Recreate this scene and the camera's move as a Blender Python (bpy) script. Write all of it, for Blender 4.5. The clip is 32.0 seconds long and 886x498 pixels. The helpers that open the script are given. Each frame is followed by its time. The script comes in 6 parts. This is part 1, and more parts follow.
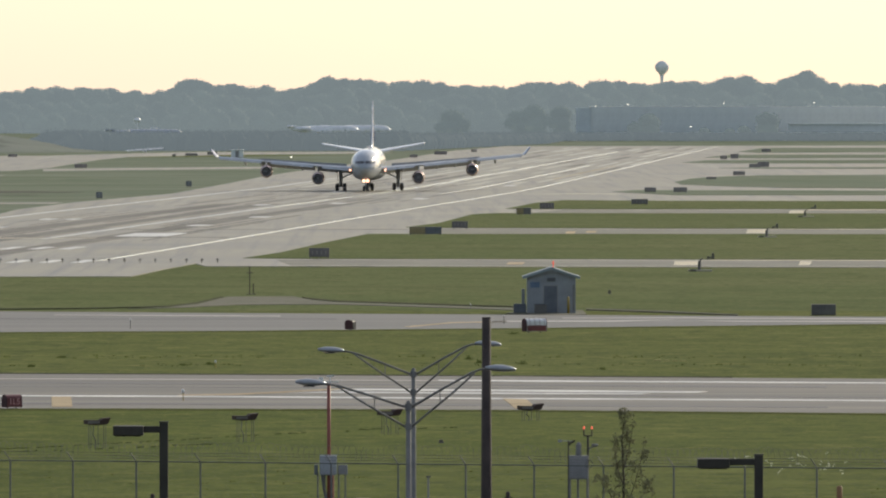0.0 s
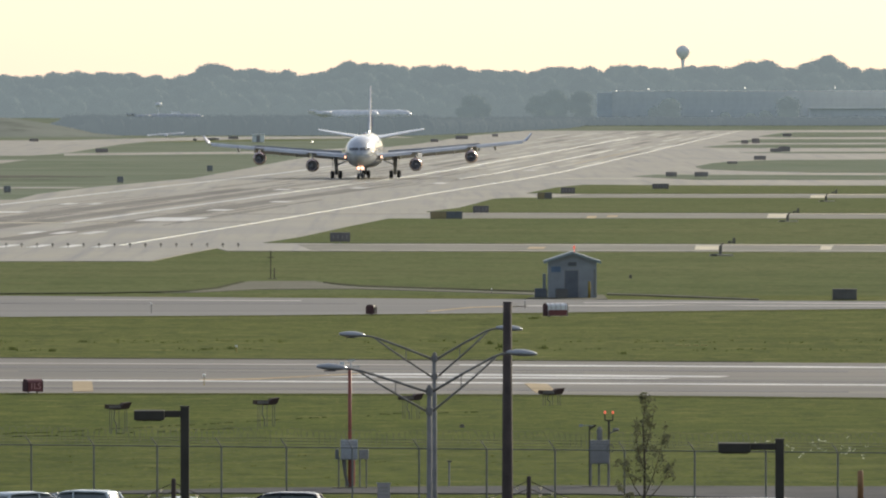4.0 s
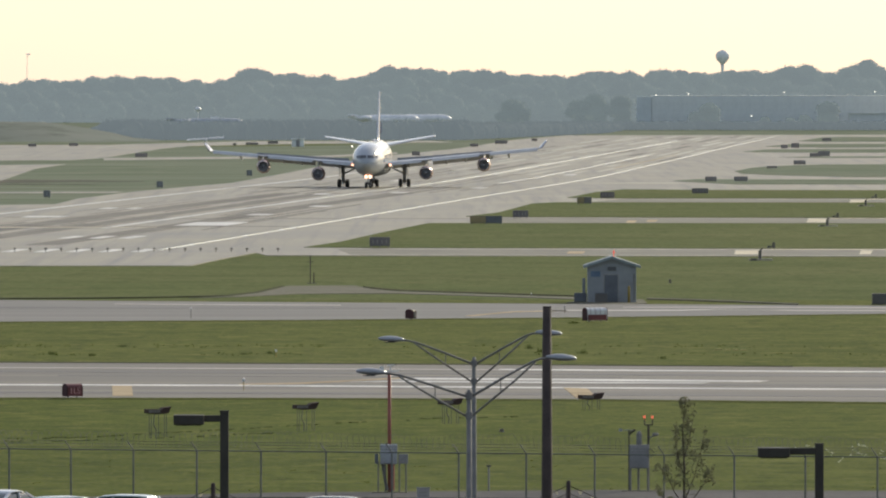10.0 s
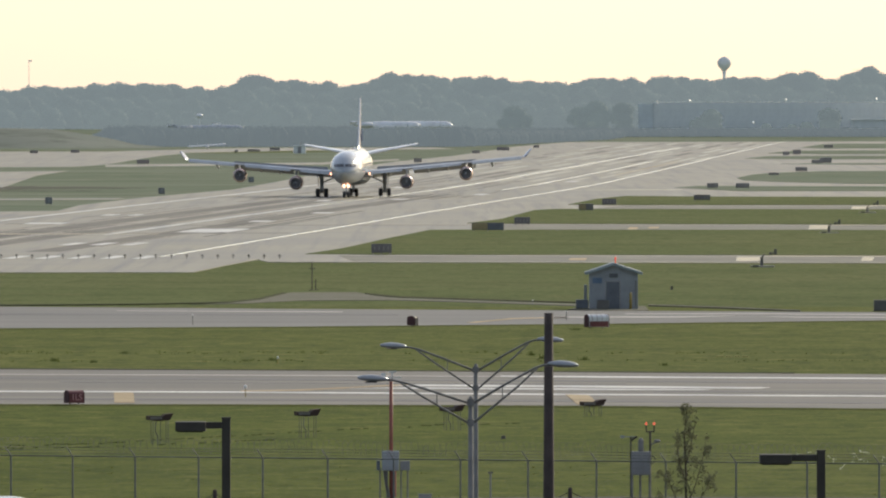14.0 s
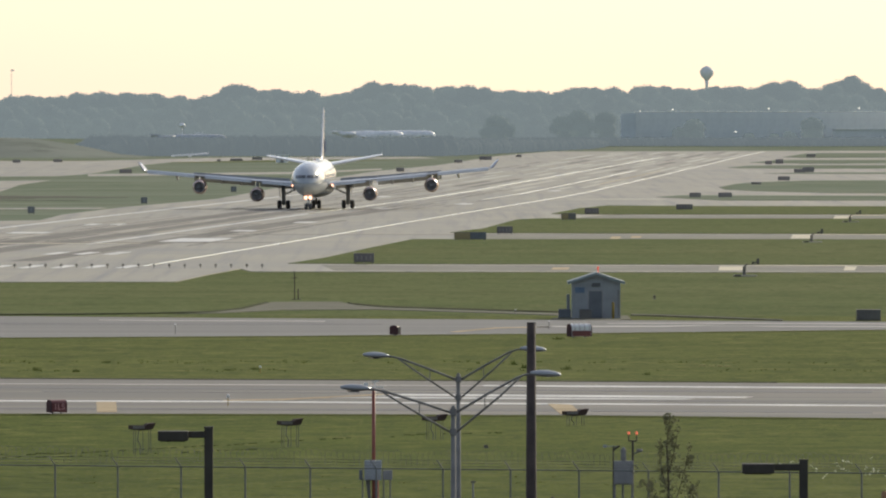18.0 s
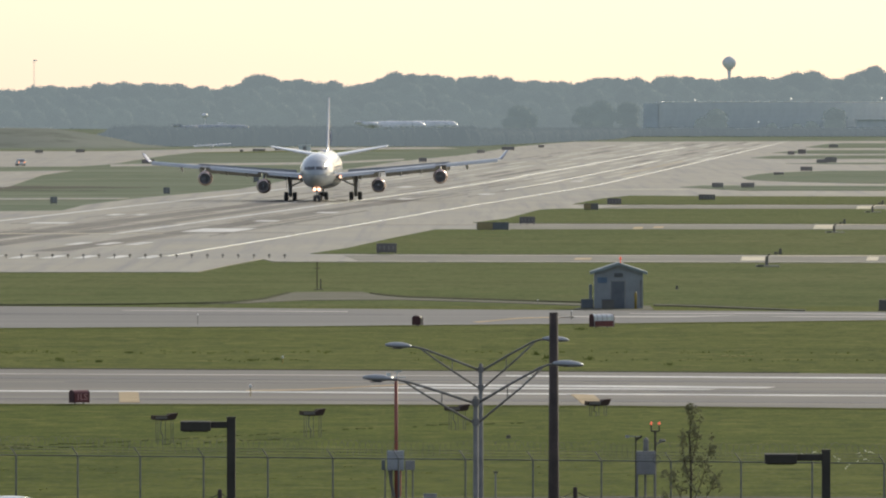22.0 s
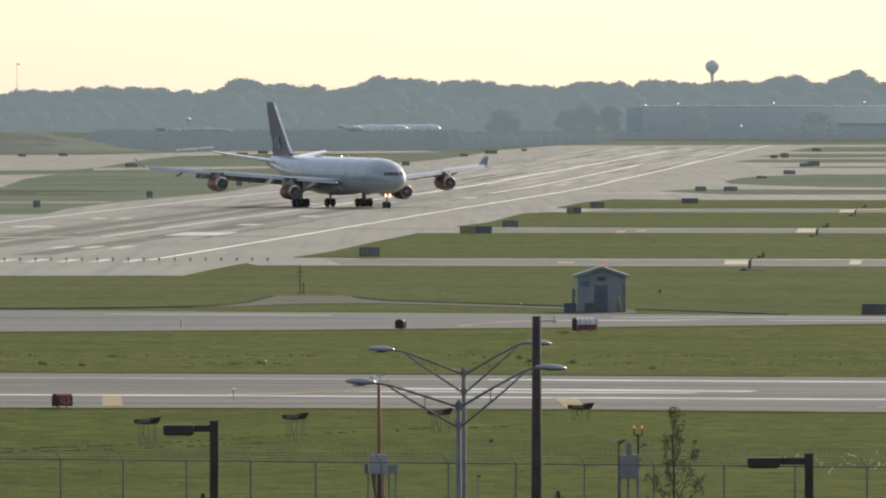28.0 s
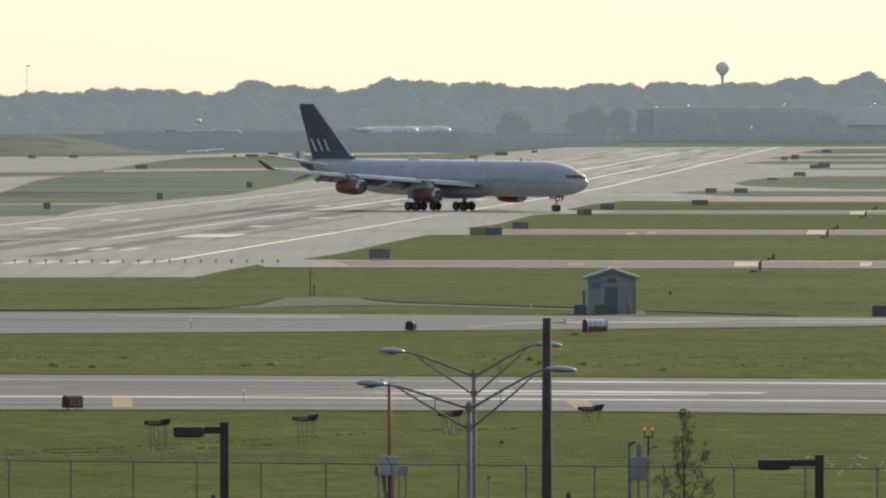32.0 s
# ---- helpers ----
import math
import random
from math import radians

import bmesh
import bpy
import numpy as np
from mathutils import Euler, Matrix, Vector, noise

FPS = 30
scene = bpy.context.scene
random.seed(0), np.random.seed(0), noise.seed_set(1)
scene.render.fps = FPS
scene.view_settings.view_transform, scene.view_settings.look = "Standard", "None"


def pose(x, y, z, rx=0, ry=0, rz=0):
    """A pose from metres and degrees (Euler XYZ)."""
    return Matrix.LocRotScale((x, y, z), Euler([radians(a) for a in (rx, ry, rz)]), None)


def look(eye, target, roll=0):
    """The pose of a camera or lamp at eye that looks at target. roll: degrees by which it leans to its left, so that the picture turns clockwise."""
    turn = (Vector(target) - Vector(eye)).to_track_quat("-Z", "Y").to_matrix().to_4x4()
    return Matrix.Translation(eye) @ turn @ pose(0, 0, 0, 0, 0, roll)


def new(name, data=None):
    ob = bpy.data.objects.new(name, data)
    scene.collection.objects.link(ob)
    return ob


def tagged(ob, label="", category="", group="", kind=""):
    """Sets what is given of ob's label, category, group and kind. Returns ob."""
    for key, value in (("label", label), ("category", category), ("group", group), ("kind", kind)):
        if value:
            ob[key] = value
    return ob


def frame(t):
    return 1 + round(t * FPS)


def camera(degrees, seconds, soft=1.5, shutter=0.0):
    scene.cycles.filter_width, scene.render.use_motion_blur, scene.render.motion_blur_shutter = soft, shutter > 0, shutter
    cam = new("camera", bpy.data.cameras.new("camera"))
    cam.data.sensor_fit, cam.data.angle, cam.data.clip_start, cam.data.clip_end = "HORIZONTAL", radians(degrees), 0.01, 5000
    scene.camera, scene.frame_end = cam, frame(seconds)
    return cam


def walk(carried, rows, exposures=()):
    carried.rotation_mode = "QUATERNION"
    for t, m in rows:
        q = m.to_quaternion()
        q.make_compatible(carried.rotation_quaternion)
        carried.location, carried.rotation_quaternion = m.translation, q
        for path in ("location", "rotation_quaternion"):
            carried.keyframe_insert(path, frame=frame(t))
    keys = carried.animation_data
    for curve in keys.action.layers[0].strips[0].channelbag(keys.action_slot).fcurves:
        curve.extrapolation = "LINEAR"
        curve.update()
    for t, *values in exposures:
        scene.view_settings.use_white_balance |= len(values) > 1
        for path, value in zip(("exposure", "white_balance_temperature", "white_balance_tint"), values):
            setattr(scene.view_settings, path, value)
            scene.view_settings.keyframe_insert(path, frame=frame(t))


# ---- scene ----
# ---------------------------------------------------------------- camera
# A telephoto camera on a parking deck, 18.7 m above the airfield. It only pans and tilts.
EYE = (0.0, 0.0, 18.7)
cam = camera(3.9046, 32.0, soft=2.1)


def aim(pan, tilt):
    """Camera pose: pan to the right and tilt down, in degrees."""
    return pose(*EYE, 90 - tilt, 0, -pan)


PATH = [
    (0, 0.2593, 0.6965), (0.5, 0.2593, 0.7079), (1, 0.2556, 0.7229), (1.5, 0.2098, 0.7421),
    (2, 0.1794, 0.7535), (2.5, 0.1642, 0.7575), (4.5, 0.1673, 0.7732), (5, 0.1172, 0.7916),
    (5.5, 0.0790, 0.7840), (6, 0.0573, 0.7802), (6.5, 0.0490, 0.7726), (7, 0.0381, 0.7688),
    (7.5, 0.0240, 0.7612), (8, 0.0077, 0.7650), (8.5, 0.0021, 0.7694), (9, -0.0038, 0.7574),
    (9.5, -0.0049, 0.7530), (10, -0.0077, 0.7443), (10.5, -0.0164, 0.7421), (11, -0.0164, 0.7453),
    (11.5, -0.0115, 0.7383), (12, -0.0038, 0.7410), (12.5, -0.0077, 0.7328), (13, -0.0125, 0.7241),
    (13.5, -0.0131, 0.7193), (15.5, -0.0245, 0.6893), (16, -0.0201, 0.6794), (16.5, 0.0458, 0.6810),
    (17, 0.0991, 0.6669), (17.5, 0.0567, 0.6772), (18, 0.0616, 0.6734), (18.5, 0.0147, 0.7034),
    (19, -0.0000, 0.6925), (19.5, -0.0038, 0.6887), (20, -0.0201, 0.6855), (20.5, -0.0180, 0.6778),
    (21, -0.0164, 0.6816), (21.5, -0.0005, 0.7001), (22, -0.0376, 0.7165), (22.5, 0.0125, 0.6887),
    (23, 0.0202, 0.6969), (23.5, -0.0115, 0.6810), (24, 0.0038, 0.6827), (24.5, 0.0065, 0.6810),
    (25, 0.0088, 0.6810), (25.5, 0.0251, 0.6871), (27.5, 0.0338, 0.7105), (28, 0.0375, 0.7001),
    (28.5, 0.0381, 0.6969), (29, 0.0316, 0.6952), (29.5, 0.0464, 0.6827), (30, 0.0349, 0.6761),
    (30.5, 0.0605, 0.6696), (31, 0.0343, 0.6680), (31.5, 0.0077, 0.6887), (32, -0.0077, 0.6925),
]
walk(cam, [(t, aim(p, d)) for t, p, d in PATH], exposures=[(0.0, -0.08), (2.5, -0.03), (4.5, 0.01), (13.5, 0.01), (16.0, -0.04), (32.0, -0.04)])
# ---------------------------------------------------------------- world and sun
SUN_AZ, SUN_EL = 32.0, 24.0          # degrees to the right of the view, above the horizon
world = bpy.data.worlds.new("evening_sky")
scene.world = world
world.use_nodes = True
wt = world.node_tree
sky = wt.nodes.new("ShaderNodeTexSky")
sky.sky_type = "NISHITA"
sky.sun_disc = False
sky.sun_elevation, sky.sun_rotation = radians(SUN_EL), radians(SUN_AZ)
sky.air_density, sky.dust_density, sky.ozone_density = 0.88, 1.5, 1.0
wt.nodes["Background"].inputs["Strength"].default_value = 0.1
SUN_WAY = Vector((math.sin(radians(SUN_AZ)) * math.cos(radians(SUN_EL)), math.cos(radians(SUN_AZ)) * math.cos(radians(SUN_EL)), math.sin(radians(SUN_EL))))
# thin haze over the whole sky, which scatters most light near the sun
where = wt.nodes.new("ShaderNodeTexCoord")
near_sun = wt.nodes.new("ShaderNodeVectorMath")
near_sun.operation = "DOT_PRODUCT"
near_sun.inputs[1].default_value = SUN_WAY
wt.links.new(where.outputs["Generated"], near_sun.inputs[0])
scatter = wt.nodes.new("ShaderNodeMapRange")
scatter.interpolation_type = "SMOOTHSTEP"
for k, v in enumerate((-1.0, 1.0, 0.46, 1.05)):
    scatter.inputs[k + 1].default_value = v
wt.links.new(near_sun.outputs["Value"], scatter.inputs[0])
haze = wt.nodes.new("ShaderNodeVectorMath")
haze.operation = "SCALE"
haze.inputs[0].default_value = (2.98, 3.05, 3.42)
wt.links.new(scatter.outputs[0], haze.inputs["Scale"])
veil = wt.nodes.new("ShaderNodeVectorMath")
veil.operation = "ADD"
wt.links.new(sky.outputs["Color"], veil.inputs[0])
wt.links.new(haze.outputs[0], veil.inputs[1])
wt.links.new(veil.outputs[0], wt.nodes["Background"].inputs["Color"])
sun = new("sun", bpy.data.lights.new("sun", "SUN"))
sun.data.energy, sun.data.angle, sun.data.color = 3.45, radians(0.5), (1.0, 0.9, 0.68)
sun.matrix_world = look(SUN_WAY * 100, (0, 0, 0))


# ---------------------------------------------------------------- materials
def mat(name, color, rough=0.6, metal=0.0, vary=0.18, scale=1.0, fine=12.0, bump=0.0, emit=0.0, spec=0.5, dirt=None):
    """A surface with variation at two scales: broad stains and fine grain."""
    m = bpy.data.materials.new(name)
    m.use_nodes = True
    n, l = m.node_tree.nodes, m.node_tree.links
    b = n["Principled BSDF"]
    b.inputs["Roughness"].default_value, b.inputs["Metallic"].default_value = rough, metal
    b.inputs["Specular IOR Level"].default_value = spec
    if emit:
        b.inputs["Base Color"].default_value = (*color, 1)
        b.inputs["Emission Color"].default_value = (*color, 1)
        b.inputs["Emission Strength"].default_value = emit
        return m
    tc = n.new("ShaderNodeTexCoord")
    col = tuple(color)
    dark = tuple(dirt) if dirt else tuple(c * (1 - vary) * 0.85 for c in col)
    light = tuple(min(1, c * (1 + vary * 0.6)) for c in col)
    n1, n2 = n.new("ShaderNodeTexNoise"), n.new("ShaderNodeTexNoise")
    n1.inputs["Scale"].default_value, n1.inputs["Detail"].default_value = scale, 6
    n2.inputs["Scale"].default_value, n2.inputs["Detail"].default_value = scale * fine, 3
    for k in (n1, n2):
        l.new(tc.outputs["Object"], k.inputs["Vector"])
    add = n.new("ShaderNodeMath")
    add.operation = "MULTIPLY_ADD"
    l.new(n2.outputs["Fac"], add.inputs[0])
    add.inputs[1].default_value = 0.4
    l.new(n1.outputs["Fac"], add.inputs[2])
    ramp = n.new("ShaderNodeMapRange")
    ramp.inputs[1].default_value, ramp.inputs[2].default_value = 0.45, 0.95
    l.new(add.outputs[0], ramp.inputs[0])
    mix = n.new("ShaderNodeMix")
    mix.data_type = "RGBA"
    mix.inputs[6].default_value, mix.inputs[7].default_value = (*dark, 1), (*light, 1)
    l.new(ramp.outputs[0], mix.inputs[0])
    l.new(mix.outputs[2], b.inputs["Base Color"])
    if bump:
        bp = n.new("ShaderNodeBump")
        bp.inputs["Strength"].default_value, bp.inputs["Distance"].default_value = bump, 0.02
        l.new(n2.outputs["Fac"], bp.inputs["Height"])
        l.new(bp.outputs[0], b.inputs["Normal"])
    return m


def layered(name, base, layers, rough=0.9, spec=0.3):
    """A ground material in world metres. layers: (colour, noise scale per metre, low, high, stretch, detail)."""
    m = bpy.data.materials.new(name)
    m.use_nodes = True
    n, l = m.node_tree.nodes, m.node_tree.links
    b = n["Principled BSDF"]
    b.inputs["Roughness"].default_value, b.inputs["Specular IOR Level"].default_value = rough, spec
    geo = n.new("ShaderNodeNewGeometry")
    last = None
    for color, sc, lo, hi, stretch, detail in layers:
        mp = n.new("ShaderNodeMapping")
        mp.inputs["Scale"].default_value = (sc * stretch[0], sc * stretch[1], sc)
        mp.inputs["Rotation"].default_value = (0, 0, stretch[2])
        l.new(geo.outputs["Position"], mp.inputs["Vector"])
        nz = n.new("ShaderNodeTexNoise")
        nz.inputs["Scale"].default_value, nz.inputs["Detail"].default_value = 1.0, detail
        nz.inputs["Roughness"].default_value = 0.6
        l.new(mp.outputs[0], nz.inputs["Vector"])
        rg = n.new("ShaderNodeMapRange")
        rg.inputs[1].default_value, rg.inputs[2].default_value = lo, hi
        l.new(nz.outputs["Fac"], rg.inputs[0])
        mx = n.new("ShaderNodeMix")
        mx.data_type = "RGBA"
        mx.inputs[7].default_value = (*color, 1)
        if last is None:
            mx.inputs[6].default_value = (*base, 1)
        else:
            l.new(last, mx.inputs[6])
        l.new(rg.outputs[0], mx.inputs[0])
        last = mx.outputs[2]
    l.new(last, b.inputs["Base Color"])
    return m, b, last


ISO = (1, 1, 0)
RWY = 0.049                      # the long runway's direction: x per y
ALONG = (1.0, 0.02, math.atan(RWY))
LAWN_LAYERS = [
    ((0.1050, 0.1220, 0.0300), 0.012, 0.40, 0.66, ISO, 6), ((0.0618, 0.0828, 0.0154), 0.05, 0.48, 0.70, (0.4, 1, 0), 6),
    ((0.1622, 0.1672, 0.0494), 0.40, 0.53, 0.72, (0.7, 0.45, 0), 4), ((0.0391, 0.0576, 0.0110), 0.7, 0.48, 0.70, (0.8, 0.4, 0), 4),
    ((0.1555, 0.1650, 0.0471), 0.07, 0.60, 0.78, (0.5, 1, 0), 6), ((0.0545, 0.0738, 0.0154), 0.11, 0.58, 0.74, ISO, 4),
    ((0.0400, 0.0576, 0.0106), 2.6, 0.53, 0.72, (1, 0.35, 0), 3), ((0.1755, 0.1804, 0.0565), 3.2, 0.55, 0.74, (1, 0.3, 0), 3)]
GRASS, _, _ = layered("mown_grass", (0.0909, 0.1140, 0.0219), LAWN_LAYERS, rough=1.0, spec=0.02)
MEADOW, _, _ = layered("paler_mown_grass", (0.1020, 0.1210, 0.0278), [(tuple(v * q for v, q in zip(c, (1.13, 1.08, 1.2))), *rest) for c, *rest in LAWN_LAYERS], rough=1.0, spec=0.02)
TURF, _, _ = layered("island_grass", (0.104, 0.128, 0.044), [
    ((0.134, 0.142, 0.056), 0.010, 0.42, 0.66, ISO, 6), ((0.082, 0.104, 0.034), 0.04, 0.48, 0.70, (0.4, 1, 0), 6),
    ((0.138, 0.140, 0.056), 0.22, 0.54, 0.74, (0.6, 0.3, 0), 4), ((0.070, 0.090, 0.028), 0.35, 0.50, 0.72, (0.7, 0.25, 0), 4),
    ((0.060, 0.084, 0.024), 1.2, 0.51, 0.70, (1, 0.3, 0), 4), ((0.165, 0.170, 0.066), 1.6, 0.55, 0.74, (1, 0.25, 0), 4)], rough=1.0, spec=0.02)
# Far grass and bank: greyer, paler base colours with distance haze painted in.
HAZETURF, _, _ = layered("hazed_turf", (0.150, 0.178, 0.122), [((0.190, 0.212, 0.152), 0.010, 0.42, 0.66, ISO, 6), ((0.112, 0.140, 0.082), 0.05, 0.48, 0.68, (0.4, 1, 0), 6), ((0.215, 0.220, 0.158), 0.30, 0.55, 0.75, (0.3, 0.15, 0), 5)], rough=1.0, spec=0.02)
HAZEBANK, _, _ = layered("hazed_bank_grass", (0.195, 0.212, 0.180), [((0.23, 0.243, 0.205), 0.02, 0.42, 0.66, ISO, 6), ((0.135, 0.152, 0.122), 0.08, 0.50, 0.74, ISO, 5)], rough=1.0, spec=0.02)
CONCRETE, _, _ = layered("runway_concrete", (0.248, 0.214, 0.136), [
    ((0.173, 0.161, 0.122), 0.02, 0.42, 0.68, ISO, 6), ((0.290, 0.260, 0.180), 0.15, 0.52, 0.75, ALONG, 5), ((0.330, 0.290, 0.195), 0.32, 0.57, 0.70, (0.12, 1, 0), 5),
    ((0.140, 0.130, 0.102), 0.5, 0.50, 0.72, (1.0, 0.012, math.atan(RWY)), 4), ((0.160, 0.144, 0.112), 0.9, 0.52, 0.8, (0.25, 1, 0), 4)], rough=0.56, spec=0.45)
ASPHALT, _, _ = layered("old_asphalt", (0.110, 0.098, 0.079), [
    ((0.091, 0.081, 0.064), 0.015, 0.42, 0.66, ISO, 6), ((0.175, 0.154, 0.116), 0.13, 0.46, 0.64, (0.03, 1, 0), 5),
    ((0.069, 0.063, 0.054), 0.4, 0.50, 0.70, (0.02, 1, 0), 5), ((0.114, 0.100, 0.078), 1.5, 0.5, 0.8, ISO, 3)], rough=0.7, spec=0.35)
TAXI, _, _ = layered("grey_taxiway_asphalt", (0.122, 0.116, 0.103), [
    ((0.100, 0.095, 0.085), 0.015, 0.42, 0.66, ISO, 6), ((0.165, 0.156, 0.136), 0.12, 0.48, 0.68, (0.03, 1, 0), 5),
    ((0.088, 0.084, 0.076), 0.35, 0.52, 0.72, (0.02, 1, 0), 5), ((0.130, 0.122, 0.106), 1.5, 0.5, 0.8, ISO, 3)], rough=0.7, spec=0.35)
LOT, _, _ = layered("parking_asphalt", (0.07, 0.07, 0.072), [((0.10, 0.098, 0.095), 0.1, 0.45, 0.7, ISO, 5), ((0.045, 0.045, 0.047), 0.6, 0.5, 0.75, ISO, 4)], spec=0.08)
GRAVEL, _, _ = layered("pale_gravel", (0.155, 0.15, 0.112), [((0.11, 0.112, 0.078), 0.2, 0.45, 0.7, ISO, 5), ((0.19, 0.182, 0.145), 1.5, 0.5, 0.75, ISO, 3)], spec=0.05)
RUBBER = mat("tyre_rubber_stain", (0.160, 0.145, 0.120), 0.75, vary=0.25, scale=0.05, spec=0.22)
SOIL = mat("bare_brown_soil", (0.112, 0.108, 0.085), 0.95, vary=0.3, scale=0.08, spec=0.05)
FADED = mat("faded_pale_line", (0.36, 0.33, 0.28), 0.6, vary=0.3, scale=0.05)
TAR = mat("dark_tarred_strip", (0.085, 0.078, 0.076), 0.65, vary=0.3, scale=0.05, spec=0.35)
PAINT_W = mat("worn_white_paint", (0.60, 0.565, 0.48), 0.4, vary=0.5, scale=0.15)
# Line paint brightened and yellowed to imitate the low-sun glint.
PAINT_B = mat("glint_bright_line_paint", (0.82, 0.71, 0.46), 0.2, vary=0.6, scale=0.08)
PAINT_P = mat("pale_worn_paint", (0.58, 0.51, 0.345), 0.6, spec=0.2, vary=0.35, scale=0.2)
PAINT_Y = mat("worn_yellow_paint", (0.42, 0.325, 0.195), 0.8, spec=0.1, vary=0.3, scale=0.1)
KERB = mat("dark_kerb_edge", (0.080, 0.086, 0.046), 1.0, spec=0.02)
DARKGRASS = mat("rank_grass", (0.070, 0.086, 0.024), 1.0, spec=0.02, scale=0.3)
WHITE = mat("white_paint", (0.78, 0.78, 0.76), 0.35)
STEEL = mat("galvanised_steel", (0.235, 0.225, 0.205), 0.75, 0.0, spec=0.25, vary=0.25, scale=2)
DARKST = mat("dark_bronze_steel", (0.056, 0.047, 0.042), 0.6, 0.0, scale=2, spec=0.3)
WOOD = mat("weathered_pole_wood", (0.075, 0.055, 0.045), 0.85, vary=0.4, scale=1.5, bump=0.5)
ORANGE = mat("orange_red_paint", (0.31, 0.088, 0.06), 0.55, vary=0.25)
SIGN_R = mat("red_sign_face", (0.18, 0.048, 0.045), 0.5, vary=0.3)
SIGN_K = mat("black_sign_face", (0.15, 0.14, 0.122), 0.7)
# Black sign colours lifted towards grey to stand in for haze.
BOARD = mat("haze_paled_distance_board", (0.20, 0.205, 0.20), 0.6)
SIGN_F = mat("haze_paled_brown_black", (0.20, 0.183, 0.165), 0.7)
SIGN_D = mat("haze_paled_sign_brown", (0.32, 0.285, 0.255), 0.7)
SIGN_O = mat("dull_yellow_sign", (0.37, 0.29, 0.14), 0.6)
LAMP_D = mat("dim_red_lamp", (1.0, 0.16, 0.09), emit=0.35)
SIGN_Y = mat("yellow_sign_face", (0.36, 0.26, 0.05), 0.5)
SIGN_B = mat("navy_sign_back", (0.15, 0.157, 0.168), 0.5)
SIGN_BACK = mat("brown_sign_back", (0.135, 0.118, 0.10), 0.6)
BOXG = mat("grey_cabinet", (0.31, 0.30, 0.285), 0.6)
BOXW = mat("pale_cabinet", (0.40, 0.41, 0.42), 0.5)
HUTW = mat("blue_grey_siding", (0.325, 0.340, 0.340), 0.7, vary=0.12, spec=0.3)
FASCIA = mat("weathered_teal_fascia", (0.27, 0.32, 0.315), 0.6, vary=0.15, spec=0.3)
ROOF = mat("grey_metal_roof", (0.22, 0.26, 0.265), 0.6, 0.1, vary=0.15)
DOOR = mat("slate_door_paint", (0.140, 0.152, 0.165), 0.6)
LAMP_R = mat("red_lamp", (1.0, 0.16, 0.09), emit=0.8)
WIRE = mat("weathered_fence_steel", (0.15, 0.155, 0.155), 0.6, 0.2, vary=0.25, scale=2)
LAMP_W = mat("landing_light", (1.0, 0.50, 0.32), emit=4.0)
LAMP_S = mat("small_lamp", (1.0, 0.90, 0.75), emit=3.0)
GLASS = mat("dark_glass", (0.02, 0.024, 0.03), 0.06, spec=0.8)
RUB = mat("black_rubber", (0.080, 0.080, 0.082), 0.85)
BARK = mat("bark", (0.09, 0.07, 0.055), 0.9, scale=1.0)


def leafy(name, a, b, haze_glow=None, strength=1.8):
    m = bpy.data.materials.new(name)
    m.use_nodes = True
    n, l = m.node_tree.nodes, m.node_tree.links
    bs = n["Principled BSDF"]
    bs.inputs["Roughness"].default_value, bs.inputs["Specular IOR Level"].default_value = 0.9, 0.05
    geo = n.new("ShaderNodeNewGeometry")
    info = n.new("ShaderNodeObjectInfo")
    add = n.new("ShaderNodeMath")
    add.operation = "MULTIPLY_ADD"
    l.new(geo.outputs["Random Per Island"], add.inputs[0])
    add.inputs[1].default_value = 0.55
    sc = n.new("ShaderNodeMath")
    sc.operation = "MULTIPLY"
    sc.inputs[1].default_value = 0.45
    l.new(info.outputs["Random"], sc.inputs[0])
    l.new(sc.outputs[0], add.inputs[2])
    mx = n.new("ShaderNodeMix")
    mx.data_type = "RGBA"
    mx.inputs[6].default_value, mx.inputs[7].default_value = (*a, 1), (*b, 1)
    if haze_glow:             # whole crowns differ more than single clumps
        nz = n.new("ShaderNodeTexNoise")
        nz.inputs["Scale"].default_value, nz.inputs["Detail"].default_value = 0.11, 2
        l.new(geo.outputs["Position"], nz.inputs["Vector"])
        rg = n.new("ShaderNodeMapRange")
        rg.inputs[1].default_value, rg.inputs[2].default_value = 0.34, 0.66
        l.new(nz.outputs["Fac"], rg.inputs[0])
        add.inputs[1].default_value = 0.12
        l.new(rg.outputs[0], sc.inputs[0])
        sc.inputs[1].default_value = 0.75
    l.new(add.outputs[0], mx.inputs[0])
    l.new(mx.outputs[2], bs.inputs["Base Color"])
    tr = n.new("ShaderNodeBsdfTranslucent")
    l.new(mx.outputs[2], tr.inputs["Color"])
    ms = n.new("ShaderNodeMixShader")
    ms.inputs[0].default_value = 0.18 if haze_glow else 0.45
    l.new(bs.outputs[0], ms.inputs[1])
    l.new(tr.outputs[0], ms.inputs[2])
    l.new(ms.outputs[0], n["Material Output"].inputs["Surface"])
    if haze_glow:             # emission stands in for the haze in front of the distant leaves
        bs.inputs["Emission Color"].default_value, bs.inputs["Emission Strength"].default_value = (*haze_glow, 1), strength
    return m


LEAF = leafy("sapling_leaves", (0.12, 0.125, 0.068), (0.215, 0.215, 0.125))
# Far leaves carry distance haze as a bluish emission.
LEAF_FAR = leafy("hazed_distant_leaves", (0.045, 0.06, 0.045), (0.085, 0.105, 0.075), haze_glow=(0.090, 0.108, 0.116), strength=2.05)
WOOD_FAR = leafy("hazed_wood_leaves", (0.028, 0.037, 0.028), (0.080, 0.094, 0.066), haze_glow=(0.100, 0.119, 0.127), strength=2.33)
